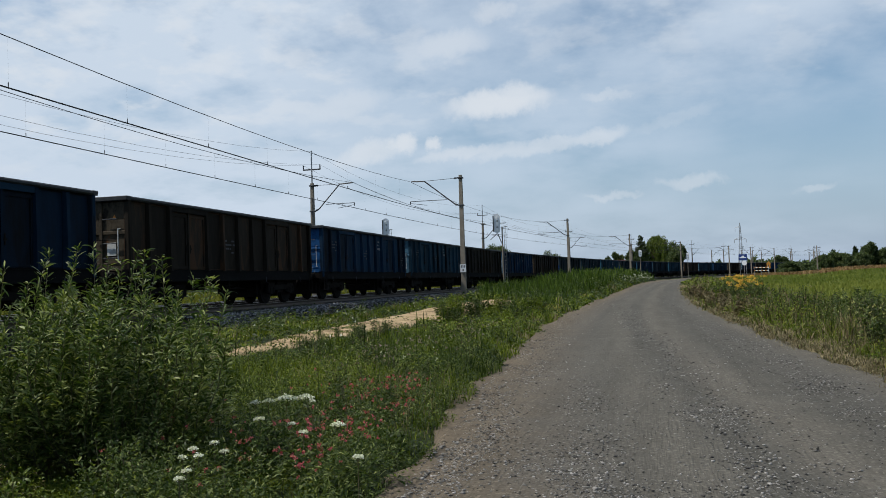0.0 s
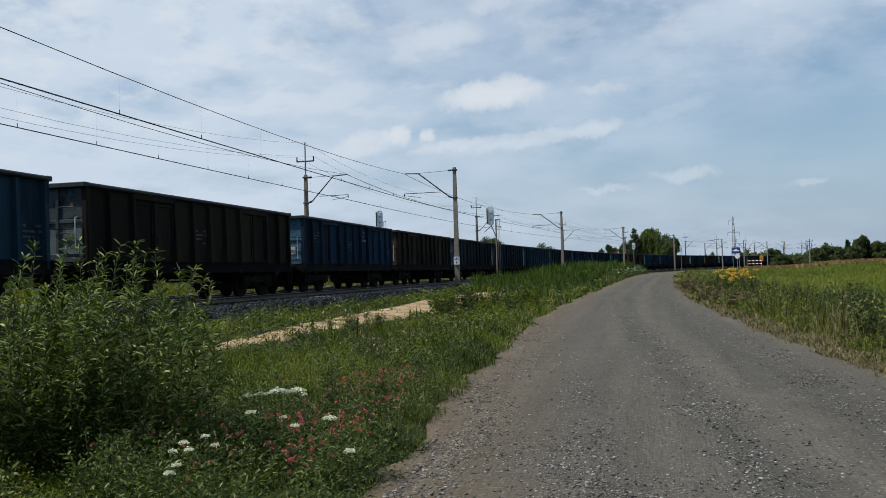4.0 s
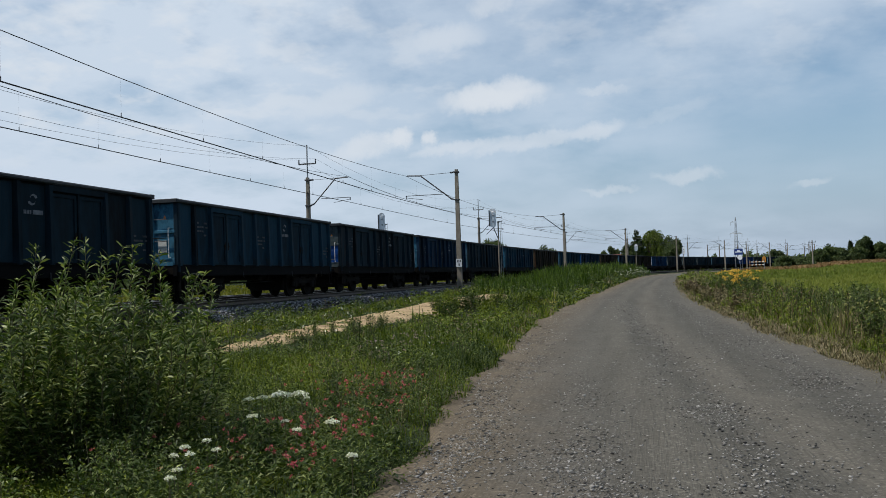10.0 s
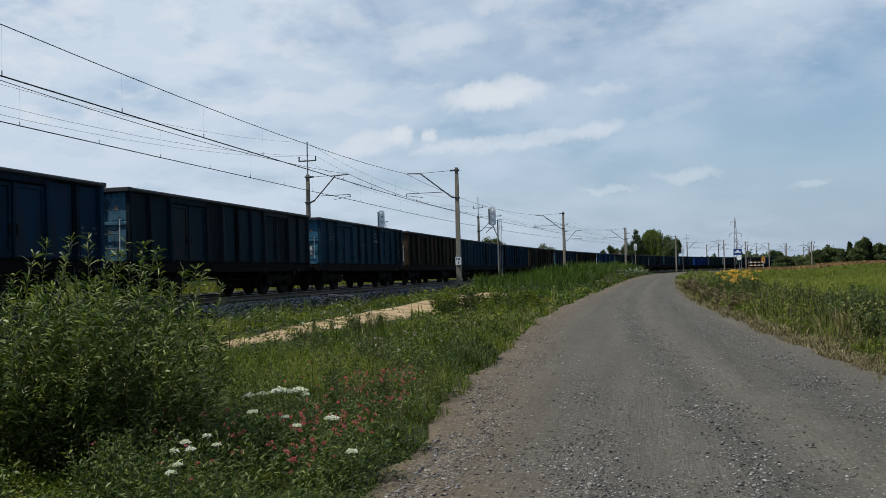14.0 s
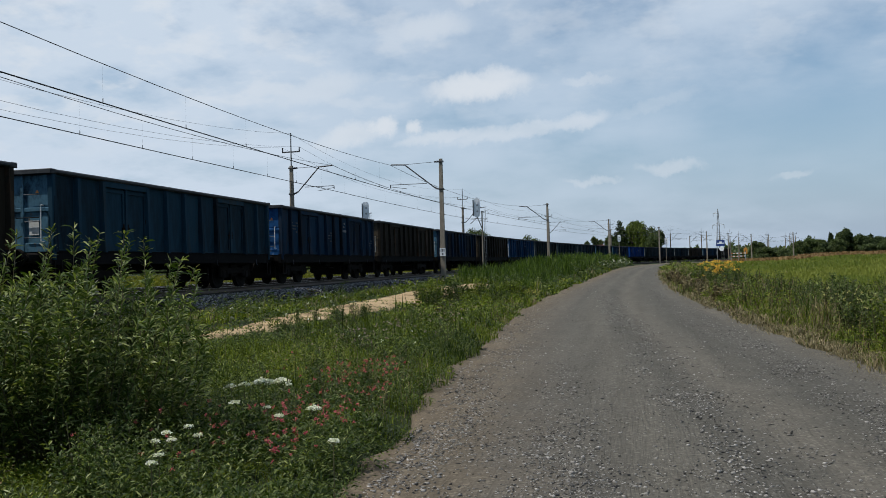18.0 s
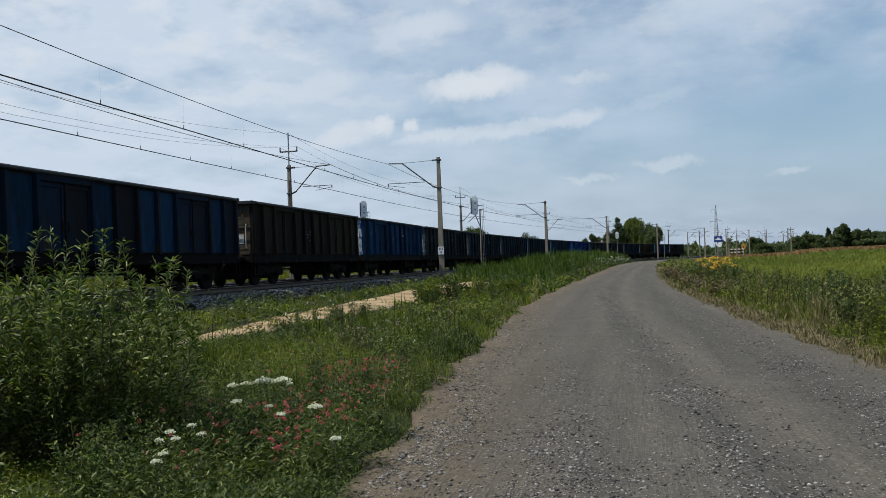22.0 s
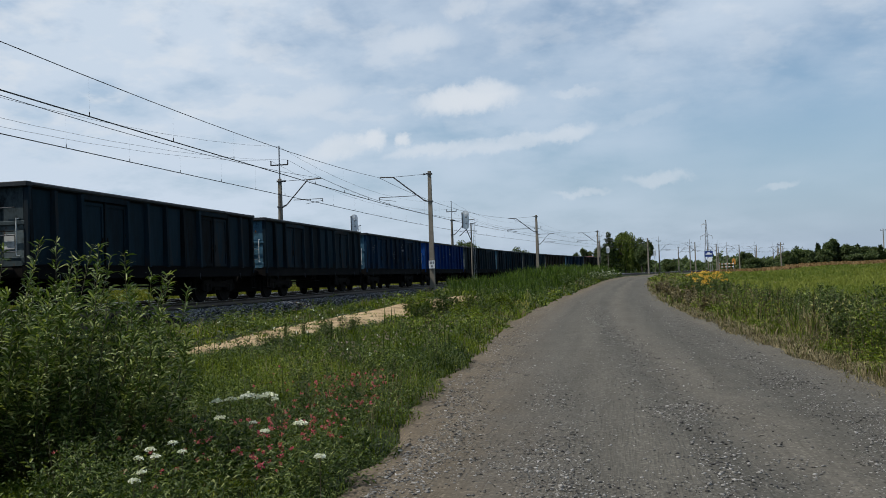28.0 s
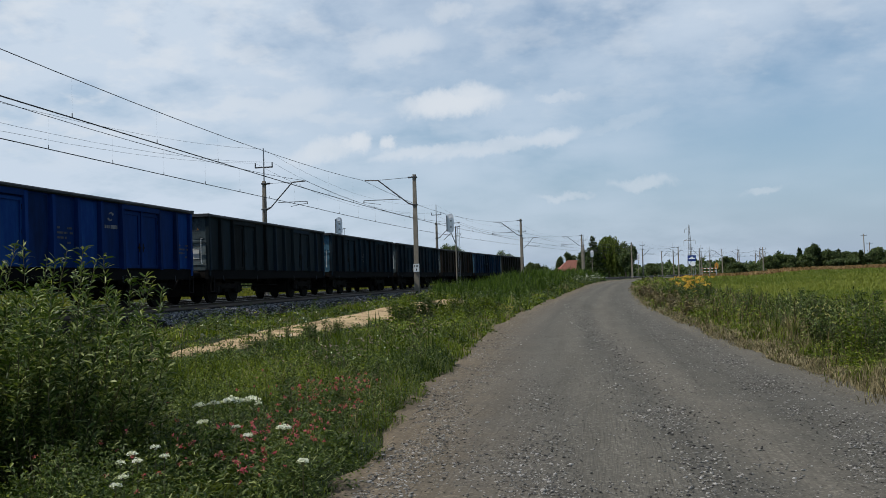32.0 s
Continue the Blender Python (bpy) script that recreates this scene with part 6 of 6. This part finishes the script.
    for name, m, sel, label in (("verge_dry_grass", M["dry"], dry | (mix > 0.64), "dry yellow grass along the road's edge"), ("verge_weeds", M["weed"], ~dry & (mix <= 0.22), "tall dull green weeds on the verge"), ("brown_stalks", M["brownweed"], ~dry & (mix > 0.22) & (mix <= 0.40), "seeded brown stalks on the verge"), ("verge_grass", M["grass"], ~dry & (mix > 0.40) & (mix <= 0.64), "green grass on the verge")):
        lay(name, m, label, x[sel], y[sel], h[sel], w[sel], lean[sel], 112)
    # pale trodden fringe at the road's edge, upright stems behind it
    g = np.random.default_rng(205)
    n = 42000
    y = 9 * np.exp(g.random(n) * math.log(95 / 9))
    gap = -0.18 + 0.95 * g.random(n) ** 1.3 + 0.45 * (lattice_noise(y, y * 0, 1.3, 206) - 0.5)
    x = road_right(y) + gap
    lay("trodden_straw", M["dry"], "pale trodden straw at the road's edge", x, y, g.uniform(0.05, 0.17, n) * (0.6 + 0.9 * step(0.0, 0.6, gap)), np.maximum(0.004, 0.00075 * y) * g.uniform(0.7, 1.4, n), g.uniform(0.4, 1.5, n), 207)
    n = 8500
    x, y, r, g = sow(n, 11, 70, 0, 23, 208)
    gap = x - road_right(y)
    keep = (gap > 0.6 + 0.5 * lattice_noise(x, y, 0.9, 209)) & (gap < 4.5) & (g.random(n) < 1.3 * lattice_noise(x, y, 1.6, 210))
    x, y, r, gap = x[keep], y[keep], r[keep], gap[keep]
    h = (0.45 + 0.5 * lattice_noise(x, y, 2.2, 211)) * g.uniform(0.7, 1.25, len(x)) * step(0.2, 1.5, gap)
    ripe = g.random(len(x)) < 0.4
    for name, m, sel, label in (("ripe_stems", M["brownweed"], ripe, "upright ripe brown stems on the verge"), ("green_stems", M["weed"], ~ripe, "upright dark green stems on the verge")):
        lay(name, m, label, x[sel], y[sel], h[sel], 0.0009 * r[sel] * g.uniform(0.7, 1.5, sel.sum()), g.uniform(0.05, 0.42, sel.sum()), 212)
    # lone stalks standing over the meadow
    x, y, r, g = sow(420, 6.4, 26, -30, -6, 214)
    keep = (road_left(y) - x > 0.35) & (beside(x, y) > 8.2) & (lattice_noise(x, y, 1.1, 215) > 0.45)
    x, y, r = x[keep], y[keep], r[keep]
    lay("lone_stalks", M["weed"], "tall thin dark stalks standing over the meadow", x, y, g.uniform(0.42, 0.80, len(x)), np.maximum(0.006, 0.0011 * r), g.uniform(0.02, 0.18, len(x)), 216)
    # leafy weeds of the verge, tallest in clumps
    for name, n, r0, r1, per, seed in (("verge_herbs", 5500, 9, 34, 12, 133), ("far_verge_herbs", 4500, 26, 115, 8, 181)):
        x, y, r, g = sow(n, r0, r1, -1, 23, seed)
        gap = x - road_right(y)
        tuft, broad = lattice_noise(x, y, 0.9, 49), lattice_noise(x, y, 2.8, 50)
        keep = (gap > 0.30 + 0.7 * lattice_noise(x, y, 0.8, 134)) & (gap < 4.6 + 0.03 * y) & (g.random(n) < 0.12 + 1.2 * tuft)
        x, y, r, gap, tuft, broad = (v[keep] for v in (x, y, r, gap, tuft, broad))
        top = (0.22 + (0.50 + 0.45 * step(26, 40, y)) * tuft * (0.35 + 1.1 * broad) * step(6.5, 2.0, gap)) * (0.4 + 0.6 * step(0.3, 1.7, gap)) * g.uniform(0.7, 1.3, len(x))
        C, D, size = herb_leaves(x, y, top, np.maximum(0.06, 0.0058 * r), per, g)
        V, F = leaf_quads(C, D, size, size * 0.28, 136, 0.5, 0.2)
        kind = np.repeat(lattice_noise(x, y, 1.3, 135) + g.normal(0, 0.13, len(x)) + 0.22 * step(2.2, 0.4, gap) * (g.random(len(x)) < 0.6), per)
        for nm, m, sel, label in ((name, M["weed"], kind < 0.22, "dull green leaves of the verge weeds"), (name + "_brown", M["brownweed"], (kind >= 0.22) & (kind < 0.36), "withered brown leaves of the verge weeds"), (name + "_bright", M["grass"], kind >= 0.36, "brighter green leaves of the verge weeds")):
            q = V.reshape(-1, 4, 3)[sel].reshape(-1, 3)
            tagged(quick(nm, q, np.arange(len(q)).reshape(-1, 4), m), label, "herbs", kind="stuff")
    # open field beyond the verge
    x, y, r, g = sow(125000, 16, 165, 3, 23, 104)
    gap = x - road_right(y)
    keep = (gap > 4.5) & (beside(x, y) > 6)
    x, y, r = x[keep], y[keep], r[keep]
    tuft = lattice_noise(x, y, 1.4, 54)
    h = (0.20 + 0.26 * tuft) * g.uniform(0.7, 1.2, len(x))
    w = 0.0010 * r * g.uniform(0.7, 1.4, len(x))
    lean = g.uniform(0.1, 0.5, len(x))
    pale = lattice_noise(x, y * 0.45, 7.0, 56) + g.normal(0, 0.08, len(x)) > 0.52
    for name, m, sel, label in (("field_grass", M["field"], ~pale, "light green grass of the open field"), ("pale_field_grass", M["fieldpale"], pale, "pale ripening grass in the open field")):
        lay(name, m, label, x[sel], y[sel], h[sel], w[sel], lean[sel], 113)
    x, y, r, g = sow(26000, 118, 245, 5.5, 24, 105)
    keep = (x - road_right(y) > 6) & (beside(x, y) > 9) & (r > 125 + 30 * lattice_noise(np.degrees(np.arctan2(x, y)), x * 0, 1.5, 55))
    x, y, r = x[keep], y[keep], r[keep]
    lay("red_sorrel", M["sorrel"], "reddish-brown sorrel at the far edge of the field", x, y, g.uniform(0.3, 0.75, len(x)), 0.0020 * r, g.uniform(0.1, 0.4, len(x)), 114)
    # grass round about, beside and behind the road
    x, y, r, g = sow(36000, 1.6, 60, 24, 309, 190)
    keep = np.maximum(road_left(y) - x, x - road_right(y)) > 0.15 + 0.3 * lattice_noise(x, y, 0.8, 191)
    keep &= (beside(x, y) > 4) & (np.hypot(x - BUSH_AT[0], y - BUSH_AT[1]) > 1.2)
    x, y, r = x[keep], y[keep], r[keep]
    lay("roadside_grass", M["grass"], "green grass and herbs round the road", x, y, (0.15 + 0.3 * lattice_noise(x, y, 0.9, 192)) * g.uniform(0.6, 1.2, len(x)), np.maximum(0.02, 0.005 * r), g.uniform(0.1, 0.7, len(x)), 193)
    # crop beyond the railway
    x, y, r, g = sow(26000, 26, 330, -62, 0, 106)
    keep = beside(x, y) < -11
    x, y, r = x[keep], y[keep], r[keep]
    lay("yellow_crop", M["crop"], "yellow-green ripening crop beyond the railway", x, y, g.uniform(0.25, 0.5, len(x)), 0.0026 * r, g.uniform(0.1, 0.4, len(x)), 115)


M["crop"] = greens("ripening_crop", (0.10, 0.105, 0.02), (0.165, 0.165, 0.035), (0.23, 0.22, 0.06))
build_grass()

# ---- flowers and bushes ----


def build_umbel(x, y, size, height, seed):
    g = np.random.default_rng(seed)
    z = float(land(x, y))
    e = thing("wild_carrot", "white flat-topped wild flower on a thin stem", "flower", "white wild flowers", pose(x, y, z))
    k = 130
    rr, aa = size * np.sqrt(g.random(k)), g.uniform(0, 6.28, k)
    C = np.c_[rr * np.cos(aa), rr * np.sin(aa), height + 0.12 * size - 0.35 * rr ** 2 / max(size, 1e-3) + g.normal(0, 0.004, k)]
    V, F = leaf_quads(C, np.c_[g.normal(size=k), g.normal(size=k), g.normal(0.2, 0.25, k)], size * 0.34, size * 0.32, seed + 1, 0.5)
    quick("flower_head", V, F, M["petal_white"], e)
    rays = [((0, 0, height - size * 0.9), (size * 0.75 * math.cos(a), size * 0.75 * math.sin(a), height - 0.01), 0.0015) for a in np.arange(0, 6.2, 0.8)]
    part("stem", Rd(((0, 0, -0.02), (0, 0, height - size * 0.9), 0.004, 0.003), *rays, n=4), M["stem"], e)


UMBELS = [(-3.51, 7.68, .105), (-3.33, 7.72, .09), (-3.60, 7.47, .06), (-3.68, 7.36, .055), (-3.16, 7.47, .045), (-3.19, 6.46, .055), (-2.42, 6.24, .06), (-1.84, 5.08, .04), (-2.56, 5.89, .04),
          (-3.09, 5.23, .035), (-3.01, 4.96, .03), (-2.93, 5.02, .025), (-2.69, 4.39, .03), (-2.76, 4.59, .02), (-2.82, 5.16, .022), (-2.81, 6.24, .03), (-3.05, 5.45, .028), (-2.62, 2.85, .02)]
for k, (x, y, s) in enumerate(UMBELS):
    build_umbel(x, y, max(s, 0.034) * 0.90, 0.53 - float(land(x, y)), 300 + k)


def scatter_heads(name, material, label, x, y, z, size, petals, seed):
    g = np.random.default_rng(seed)
    C = np.repeat(np.c_[x, y, z], petals, 0) + g.normal(0, 1, (len(x) * petals, 3)) * np.repeat(size, petals)[:, None] * 0.45
    V, F = leaf_quads(C, g.normal(size=C.shape) + (0, 0, 0.4), np.repeat(size, petals), np.repeat(size, petals) * 0.8, seed + 1)
    tagged(quick(name, V, F, material), label, "flowers", kind="stuff")


SEEDS = [(-3.91, 14.07), (-4.18, 12.73), (-3.82, 17.04)]


def build_flowers():
    g = np.random.default_rng(410)
    P = []
    for cx, cy, n, sx, sy in ((-2.85, 8.4, 95, 0.34, 0.5), (-2.02, 7.4, 22, 0.15, 0.25), (-2.25, 7.1, 26, 0.2, 0.4), (-2.15, 5.9, 42, 0.16, 0.3), (-2.2, 4.9, 34, 0.12, 0.2), (-2.6, 6.5, 40, 0.4, 0.6), (-2.9, 5.2, 30, 0.4, 0.5), (-3.4, 6.0, 14, 0.4, 0.6)):
        P.append(np.c_[g.normal(cx, sx, n), g.normal(cy, sy, n)])
    x, y = np.vstack(P).T
    keep = (road_left(y) - x > 0.12) & (lattice_noise(x, y, 0.32, 409) > 0.42)
    x, y = x[keep], y[keep]
    scatter_heads("pink_flowers", M["petal_pink"], "small pink and red meadow flowers in the grass", x, y, land(x, y) + g.uniform(0.34, 0.54, len(x)), g.uniform(0.008, 0.017, len(x)), 11, 411)
    P = [np.c_[g.normal(cx, 0.28, n), g.normal(cy, 0.5, n)] for cx, cy, n in ((SEEDS[0][0], SEEDS[0][1], 45), (SEEDS[1][0], SEEDS[1][1], 40), (SEEDS[2][0], SEEDS[2][1], 30))]
    x, y = np.vstack(P).T
    scatter_heads("seed_heads", M["seed"], "pale brown seed heads of withered flowers", x, y, land(x, y) + g.uniform(0.28, 0.52, len(x)), g.uniform(0.012, 0.026, len(x)), 7, 420)
    # daisies and yarrow on the bank, far white and yellow clumps
    n = 170
    y = g.uniform(98, 134, n)
    x = road_left(y) - 0.6 - 1.3 * g.random(n)
    scatter_heads("white_daisies", M["petal_white"], "drift of white daisies at the foot of the reeds", x, y, land(x, y) + g.uniform(0.25, 0.6, n), g.uniform(0.04, 0.08, n), 5, 412)
    x, y, r, g2 = sow(700, 9, 60, -30, -3, 413)
    keep = (road_left(y) - x > 0.4) & (beside(x, y) > 4.5) & (lattice_noise(x, y, 1.5, 62) > 0.72)
    x, y = x[keep], y[keep]
    scatter_heads("white_yarrow", M["petal_white"], "scattered small white flowers in the meadow", x, y, land(x, y) + g2.uniform(0.25, 0.45, len(x)), g2.uniform(0.012, 0.028, len(x)), 6, 414)
    n = 46
    x, y = g.normal(4.25, 0.42, n), g.normal(42.0, 0.7, n)
    z = land(x, y) + 0.66 + 0.72 * g.random(n) ** 0.6
    x, y, z = (np.repeat(v, 9) for v in (x, y, z))
    x, y, z = x + g.normal(0, 0.065, len(x)), y + g.normal(0, 0.065, len(x)), z + g.normal(0, 0.014, len(x))
    scatter_heads("yellow_tansy", M["petal_yellow"], "clump of yellow button flowers on the verge", x, y, z, g.uniform(0.028, 0.048, len(x)), 5, 415)
    x, y, r, g2 = sow(500, 12, 60, 8, 20, 416)
    keep = (x - road_right(y) > 1.0) & (x - road_right(y) < 5) & (lattice_noise(x, y, 1.2, 64) > 0.80)
    x, y = x[keep], y[keep]
    scatter_heads("verge_flowers", M["petal_cream"], "small cream flower heads among the verge weeds", x, y, land(x, y) + g2.uniform(0.4, 0.8, len(x)), g2.uniform(0.010, 0.022, len(x)), 5, 417)
    n = 34
    x, y = g.normal(3.95, 0.42, n), g.normal(16.2, 0.7, n)
    scatter_heads("pale_umbels", M["petal_cream"], "cream flower heads of the tall verge weeds", x, y, land(x, y) + g.uniform(0.62, 0.98, n), g.uniform(0.014, 0.030, n), 6, 419)
    y = g.uniform(34, 37.5, 60)
    x = road_left(y) - 0.2 - 0.9 * g.random(60)
    scatter_heads("yellow_bedstraw", M["bedstraw"], "low yellow flowers at the road's edge", x, y, land(x, y) + g.uniform(0.08, 0.3, 60), g.uniform(0.03, 0.06, 60), 6, 418)


build_flowers()


def shoots(stems, leaf, per, seed, twig=0.0, low=0.12, broad=0.165):
    """Leaves and stalk rods of leafy shoots. stems: (root, tip, bow)."""
    g = np.random.default_rng(seed)
    C, D, rods = [], [], []
    for root, tip, bow in stems:
        root, tip, bow = np.array(root), np.array(tip), np.array(bow)
        t = np.sort(g.uniform(low, 1.0, per))
        p = root + (tip - root) * t[:, None] + bow * (4 * t * (1 - t))[:, None]
        axis = (tip - root) / np.linalg.norm(tip - root)
        a = 2.4 * np.arange(per) + g.uniform(0, 6.28)
        out = np.c_[np.cos(a), np.sin(a), np.zeros(per)]
        reach = twig * g.random(per)[:, None] * (1.05 - t)[:, None]
        p = p + out * reach + np.c_[np.zeros((per, 2)), reach * 0.35]
        C.append(p)
        D.append(out * g.uniform(0.5, 1.0, (per, 1)) + axis * g.uniform(0.3, 1.2, (per, 1)) + g.normal(0, 0.18, (per, 3)))
        q = [root + (tip - root) * s + bow * 4 * s * (1 - s) for s in (0, 0.35, 0.7, 1.0)]
        for u, v, r0 in zip(q, q[1:], (0.007, 0.005, 0.003)):
            rods.append((tuple(u), tuple(v), r0, r0 * 0.7))
    C, D = np.vstack(C), np.vstack(D)
    n = len(C)
    V, F = leaf_arcs(C, D, leaf * g.uniform(0.5, 1.25, n), leaf * broad * g.uniform(0.7, 1.3, n), seed + 1)
    return V, F, rods


BRANCHES = []


def build_bush():
    g = random.Random(12)
    x, y = BUSH_AT
    z = float(land(x, y))
    e = thing("willow_bush", "dense green bush of upright leafy shoots by the road", "bush", at=pose(x, y, z))
    across = Vector((math.cos(radians(35)), math.sin(radians(35)), 0))
    deep = Vector((-across.y, across.x, 0))
    for k in range(46):
        u, v = g.uniform(-1, 1), g.uniform(-1, 1)
        root = across * (u * 0.50) + deep * (v * 0.42)
        stems = []
        for j in range(6):
            a, b = u + g.uniform(-0.28, 0.28), v + g.uniform(-0.3, 0.3)
            high = 1.90 - 0.33 * abs(a) ** 3 - 0.10 * b * b
            h = high * (1.0 if j == 0 and k % 2 == 0 else g.choice((0.80, 0.74, 0.68, 0.58, 0.46, 0.38))) * g.uniform(0.93, 1.04)
            low = 0.74 + 0.30 * min(h, 1.5) / 1.5
            tip = across * (a * 0.91 * low + g.uniform(-.05, .05)) + deep * (b * 0.95 * low) + Vector((0, 0, h))
            bow = across * (a * 0.14 - 0.05) + deep * (b * 0.14) + Vector((g.uniform(-.09, .05), g.uniform(-.07, .07), 0))
            stems.append((tip, bow))
        V, F, rods = shoots([((0, 0, -0.05), tuple(t - root), tuple(b)) for t, b in stems], 0.104, 155, 500 + k, 0.07, 0.22, 0.15)
        o = part("branch", Rd(*rods, n=5), M["stem"], e)
        o.matrix_basis = Matrix.Translation(root)
        tagged(quick("leaves", V, F, M["willowleaf"], o), kind="stuff")
        BRANCHES.append((o, root.copy(), g.uniform(0, 6.28), g.uniform(0.7, 1.3)))


build_bush()


def build_plant(x, y, h, wide, n, leaf, material, seed, label):
    """A leafy weed of several shoots."""
    g = random.Random(seed)
    z = float(land(x, y))
    e = thing("weed_clump", label, "weed", "weeds on the verge", pose(x, y, z))
    st = []
    for k in range(n):
        a, r = g.uniform(0, 6.28), g.uniform(0.1, 1) * wide
        st.append(((0.3 * r * math.cos(a), 0.3 * r * math.sin(a), -0.02), (r * math.cos(a), r * math.sin(a), h * g.uniform(0.6, 1.05)), (g.uniform(-.05, .05), g.uniform(-.05, .05), 0)))
    V, F, rods = shoots(st, leaf, 40, seed, 0.07, 0.12, 0.24)
    tagged(part("stem", Rd(*rods, n=4), M["stem"], e), kind="stuff")
    tagged(quick("leaves", V, F, material, e), kind="stuff")


g_ = random.Random(31)
for k in range(34):
    y = 13.5 + 34 * g_.random() ** 1.3
    x = float(road_right(y)) + 1.2 + 2.6 * g_.random()
    build_plant(x, y, g_.uniform(0.6, 1.05), 0.32, 9, 0.07 + 0.0012 * y, M["weed" if k % 3 else "willowleaf"], 600 + k, "tall leafy green weed on the verge")
for k in range(36):
    y = 13.8 + 6.4 * g_.random()
    x = float(road_right(y)) + 0.95 + 2.2 * g_.random()
    build_plant(x, y, g_.uniform(0.75, 1.1), 0.26, 12, 0.092, M[("grass", "weed", "willowleaf")[k % 3]], 700 + k, "bushy dark green weed with pale flower heads")
for k in range(15):
    y = 21 + 11 * g_.random()
    x = float(road_right(y)) + 2.4 + 3.6 * g_.random()
    build_plant(x, y, g_.uniform(0.6, 0.95), 0.36, 11, 0.13, M[("grass", "weed", "willowleaf")[k % 3]], 740 + k, "leafy dark green weed at the edge of the field")
for k in range(30):
    y = 26 + 40 * g_.random()
    x = float(road_right(y)) + 0.5 + 1.1 * g_.random()
    build_plant(x, y, g_.uniform(0.4, 0.8), 0.35, 9, 0.10 + 0.001 * y, M["brownweed" if k % 3 else "dry"], 860 + k, "withered brown weed at the road's edge")
for k in range(28):
    y = 40.5 + (2.5 if k % 2 else 8) * g_.random()
    x = 3.7 + 1.5 * g_.random()
    build_plant(x, y, g_.uniform(0.85, 1.2), 0.4, 10, 0.12, M["weed"], 640 + k, "tall dark weed below yellow flowers")
for k in range(24):
    y = 25 + 11 * g_.random()
    x = float(road_left(y)) - 0.9 - 2.8 * g_.random()
    build_plant(x, y, g_.uniform(0.45, 0.85), 0.38, 12, 0.13, M["grass" if k % 2 else "weed"], 800 + k, "tall lush green weed on the bank")
for k in range(6):
    x, y = -4.6 + 1.15 * g_.random(), 4.35 + 1.0 * g_.random()
    build_plant(x, y, g_.uniform(0.35, 0.62), 0.24, 10, 0.065, M["willowleaf" if k % 2 else "weed"], 900 + k, "dark leafy weed at the foot of the bush")
for k in range(70):
    y = 6.0 + 15 * g_.random() ** 1.4
    x = float(road_left(y)) - 0.4 - 4.2 * g_.random()
    if (Vector((x, y)) - Vector(BUSH_AT)).length > 1.3:
        build_plant(x, y, g_.uniform(0.3, 0.56), 0.20, 7, 0.062, M["weed" if k % 2 else "willowleaf"], 670 + k, "low leafy weed in the meadow grass")


# ---- what moves ----


def motions():
    times = [k * 1.0 for k in range(33)]
    for n, w in WAGONS.items():
        walk(w, [(t, wagon_pose(n, t)) for t in times])
    # wheels roll with the train: seven poses a turn
    run = lambda t: 10.884 * t + 0.00843 * t * t
    ticks = [k / 30 for k in range(961)]
    for n, w in WAGONS.items():
        for o in w.children:
            if o.name.startswith("wheelset"):
                at = o.matrix_basis.translation.copy()
                walk(o, [(t, Matrix.Translation(at) @ Matrix.Rotation(run(t) / 0.46 % (2 * math.pi), 4, "X")) for t in ticks])
    # shoots of the bush swaying in the wind, with a stronger gust now and then
    for o, root, phase, pace in BRANCHES:
        rows = []
        for k in range(65):
            t = k * 0.5
            gust = 0.5 + 0.5 * math.sin(0.7 * t + 1.0) + 0.8 * math.exp(-((t - 13.8) / 1.2) ** 2)
            sway = gust * (1.3 + 1.2 * math.sin(2.4 * pace * t + phase))
            side = 0.9 * math.sin(3.1 * pace * t + 2 * phase)
            blow = -5.5 * math.exp(-((t - 22.8) / 1.5) ** 2)
            rows.append((t, pose(*root, -0.6 * sway + side, sway + blow * pace, 0)))
        walk(o, rows)


motions()
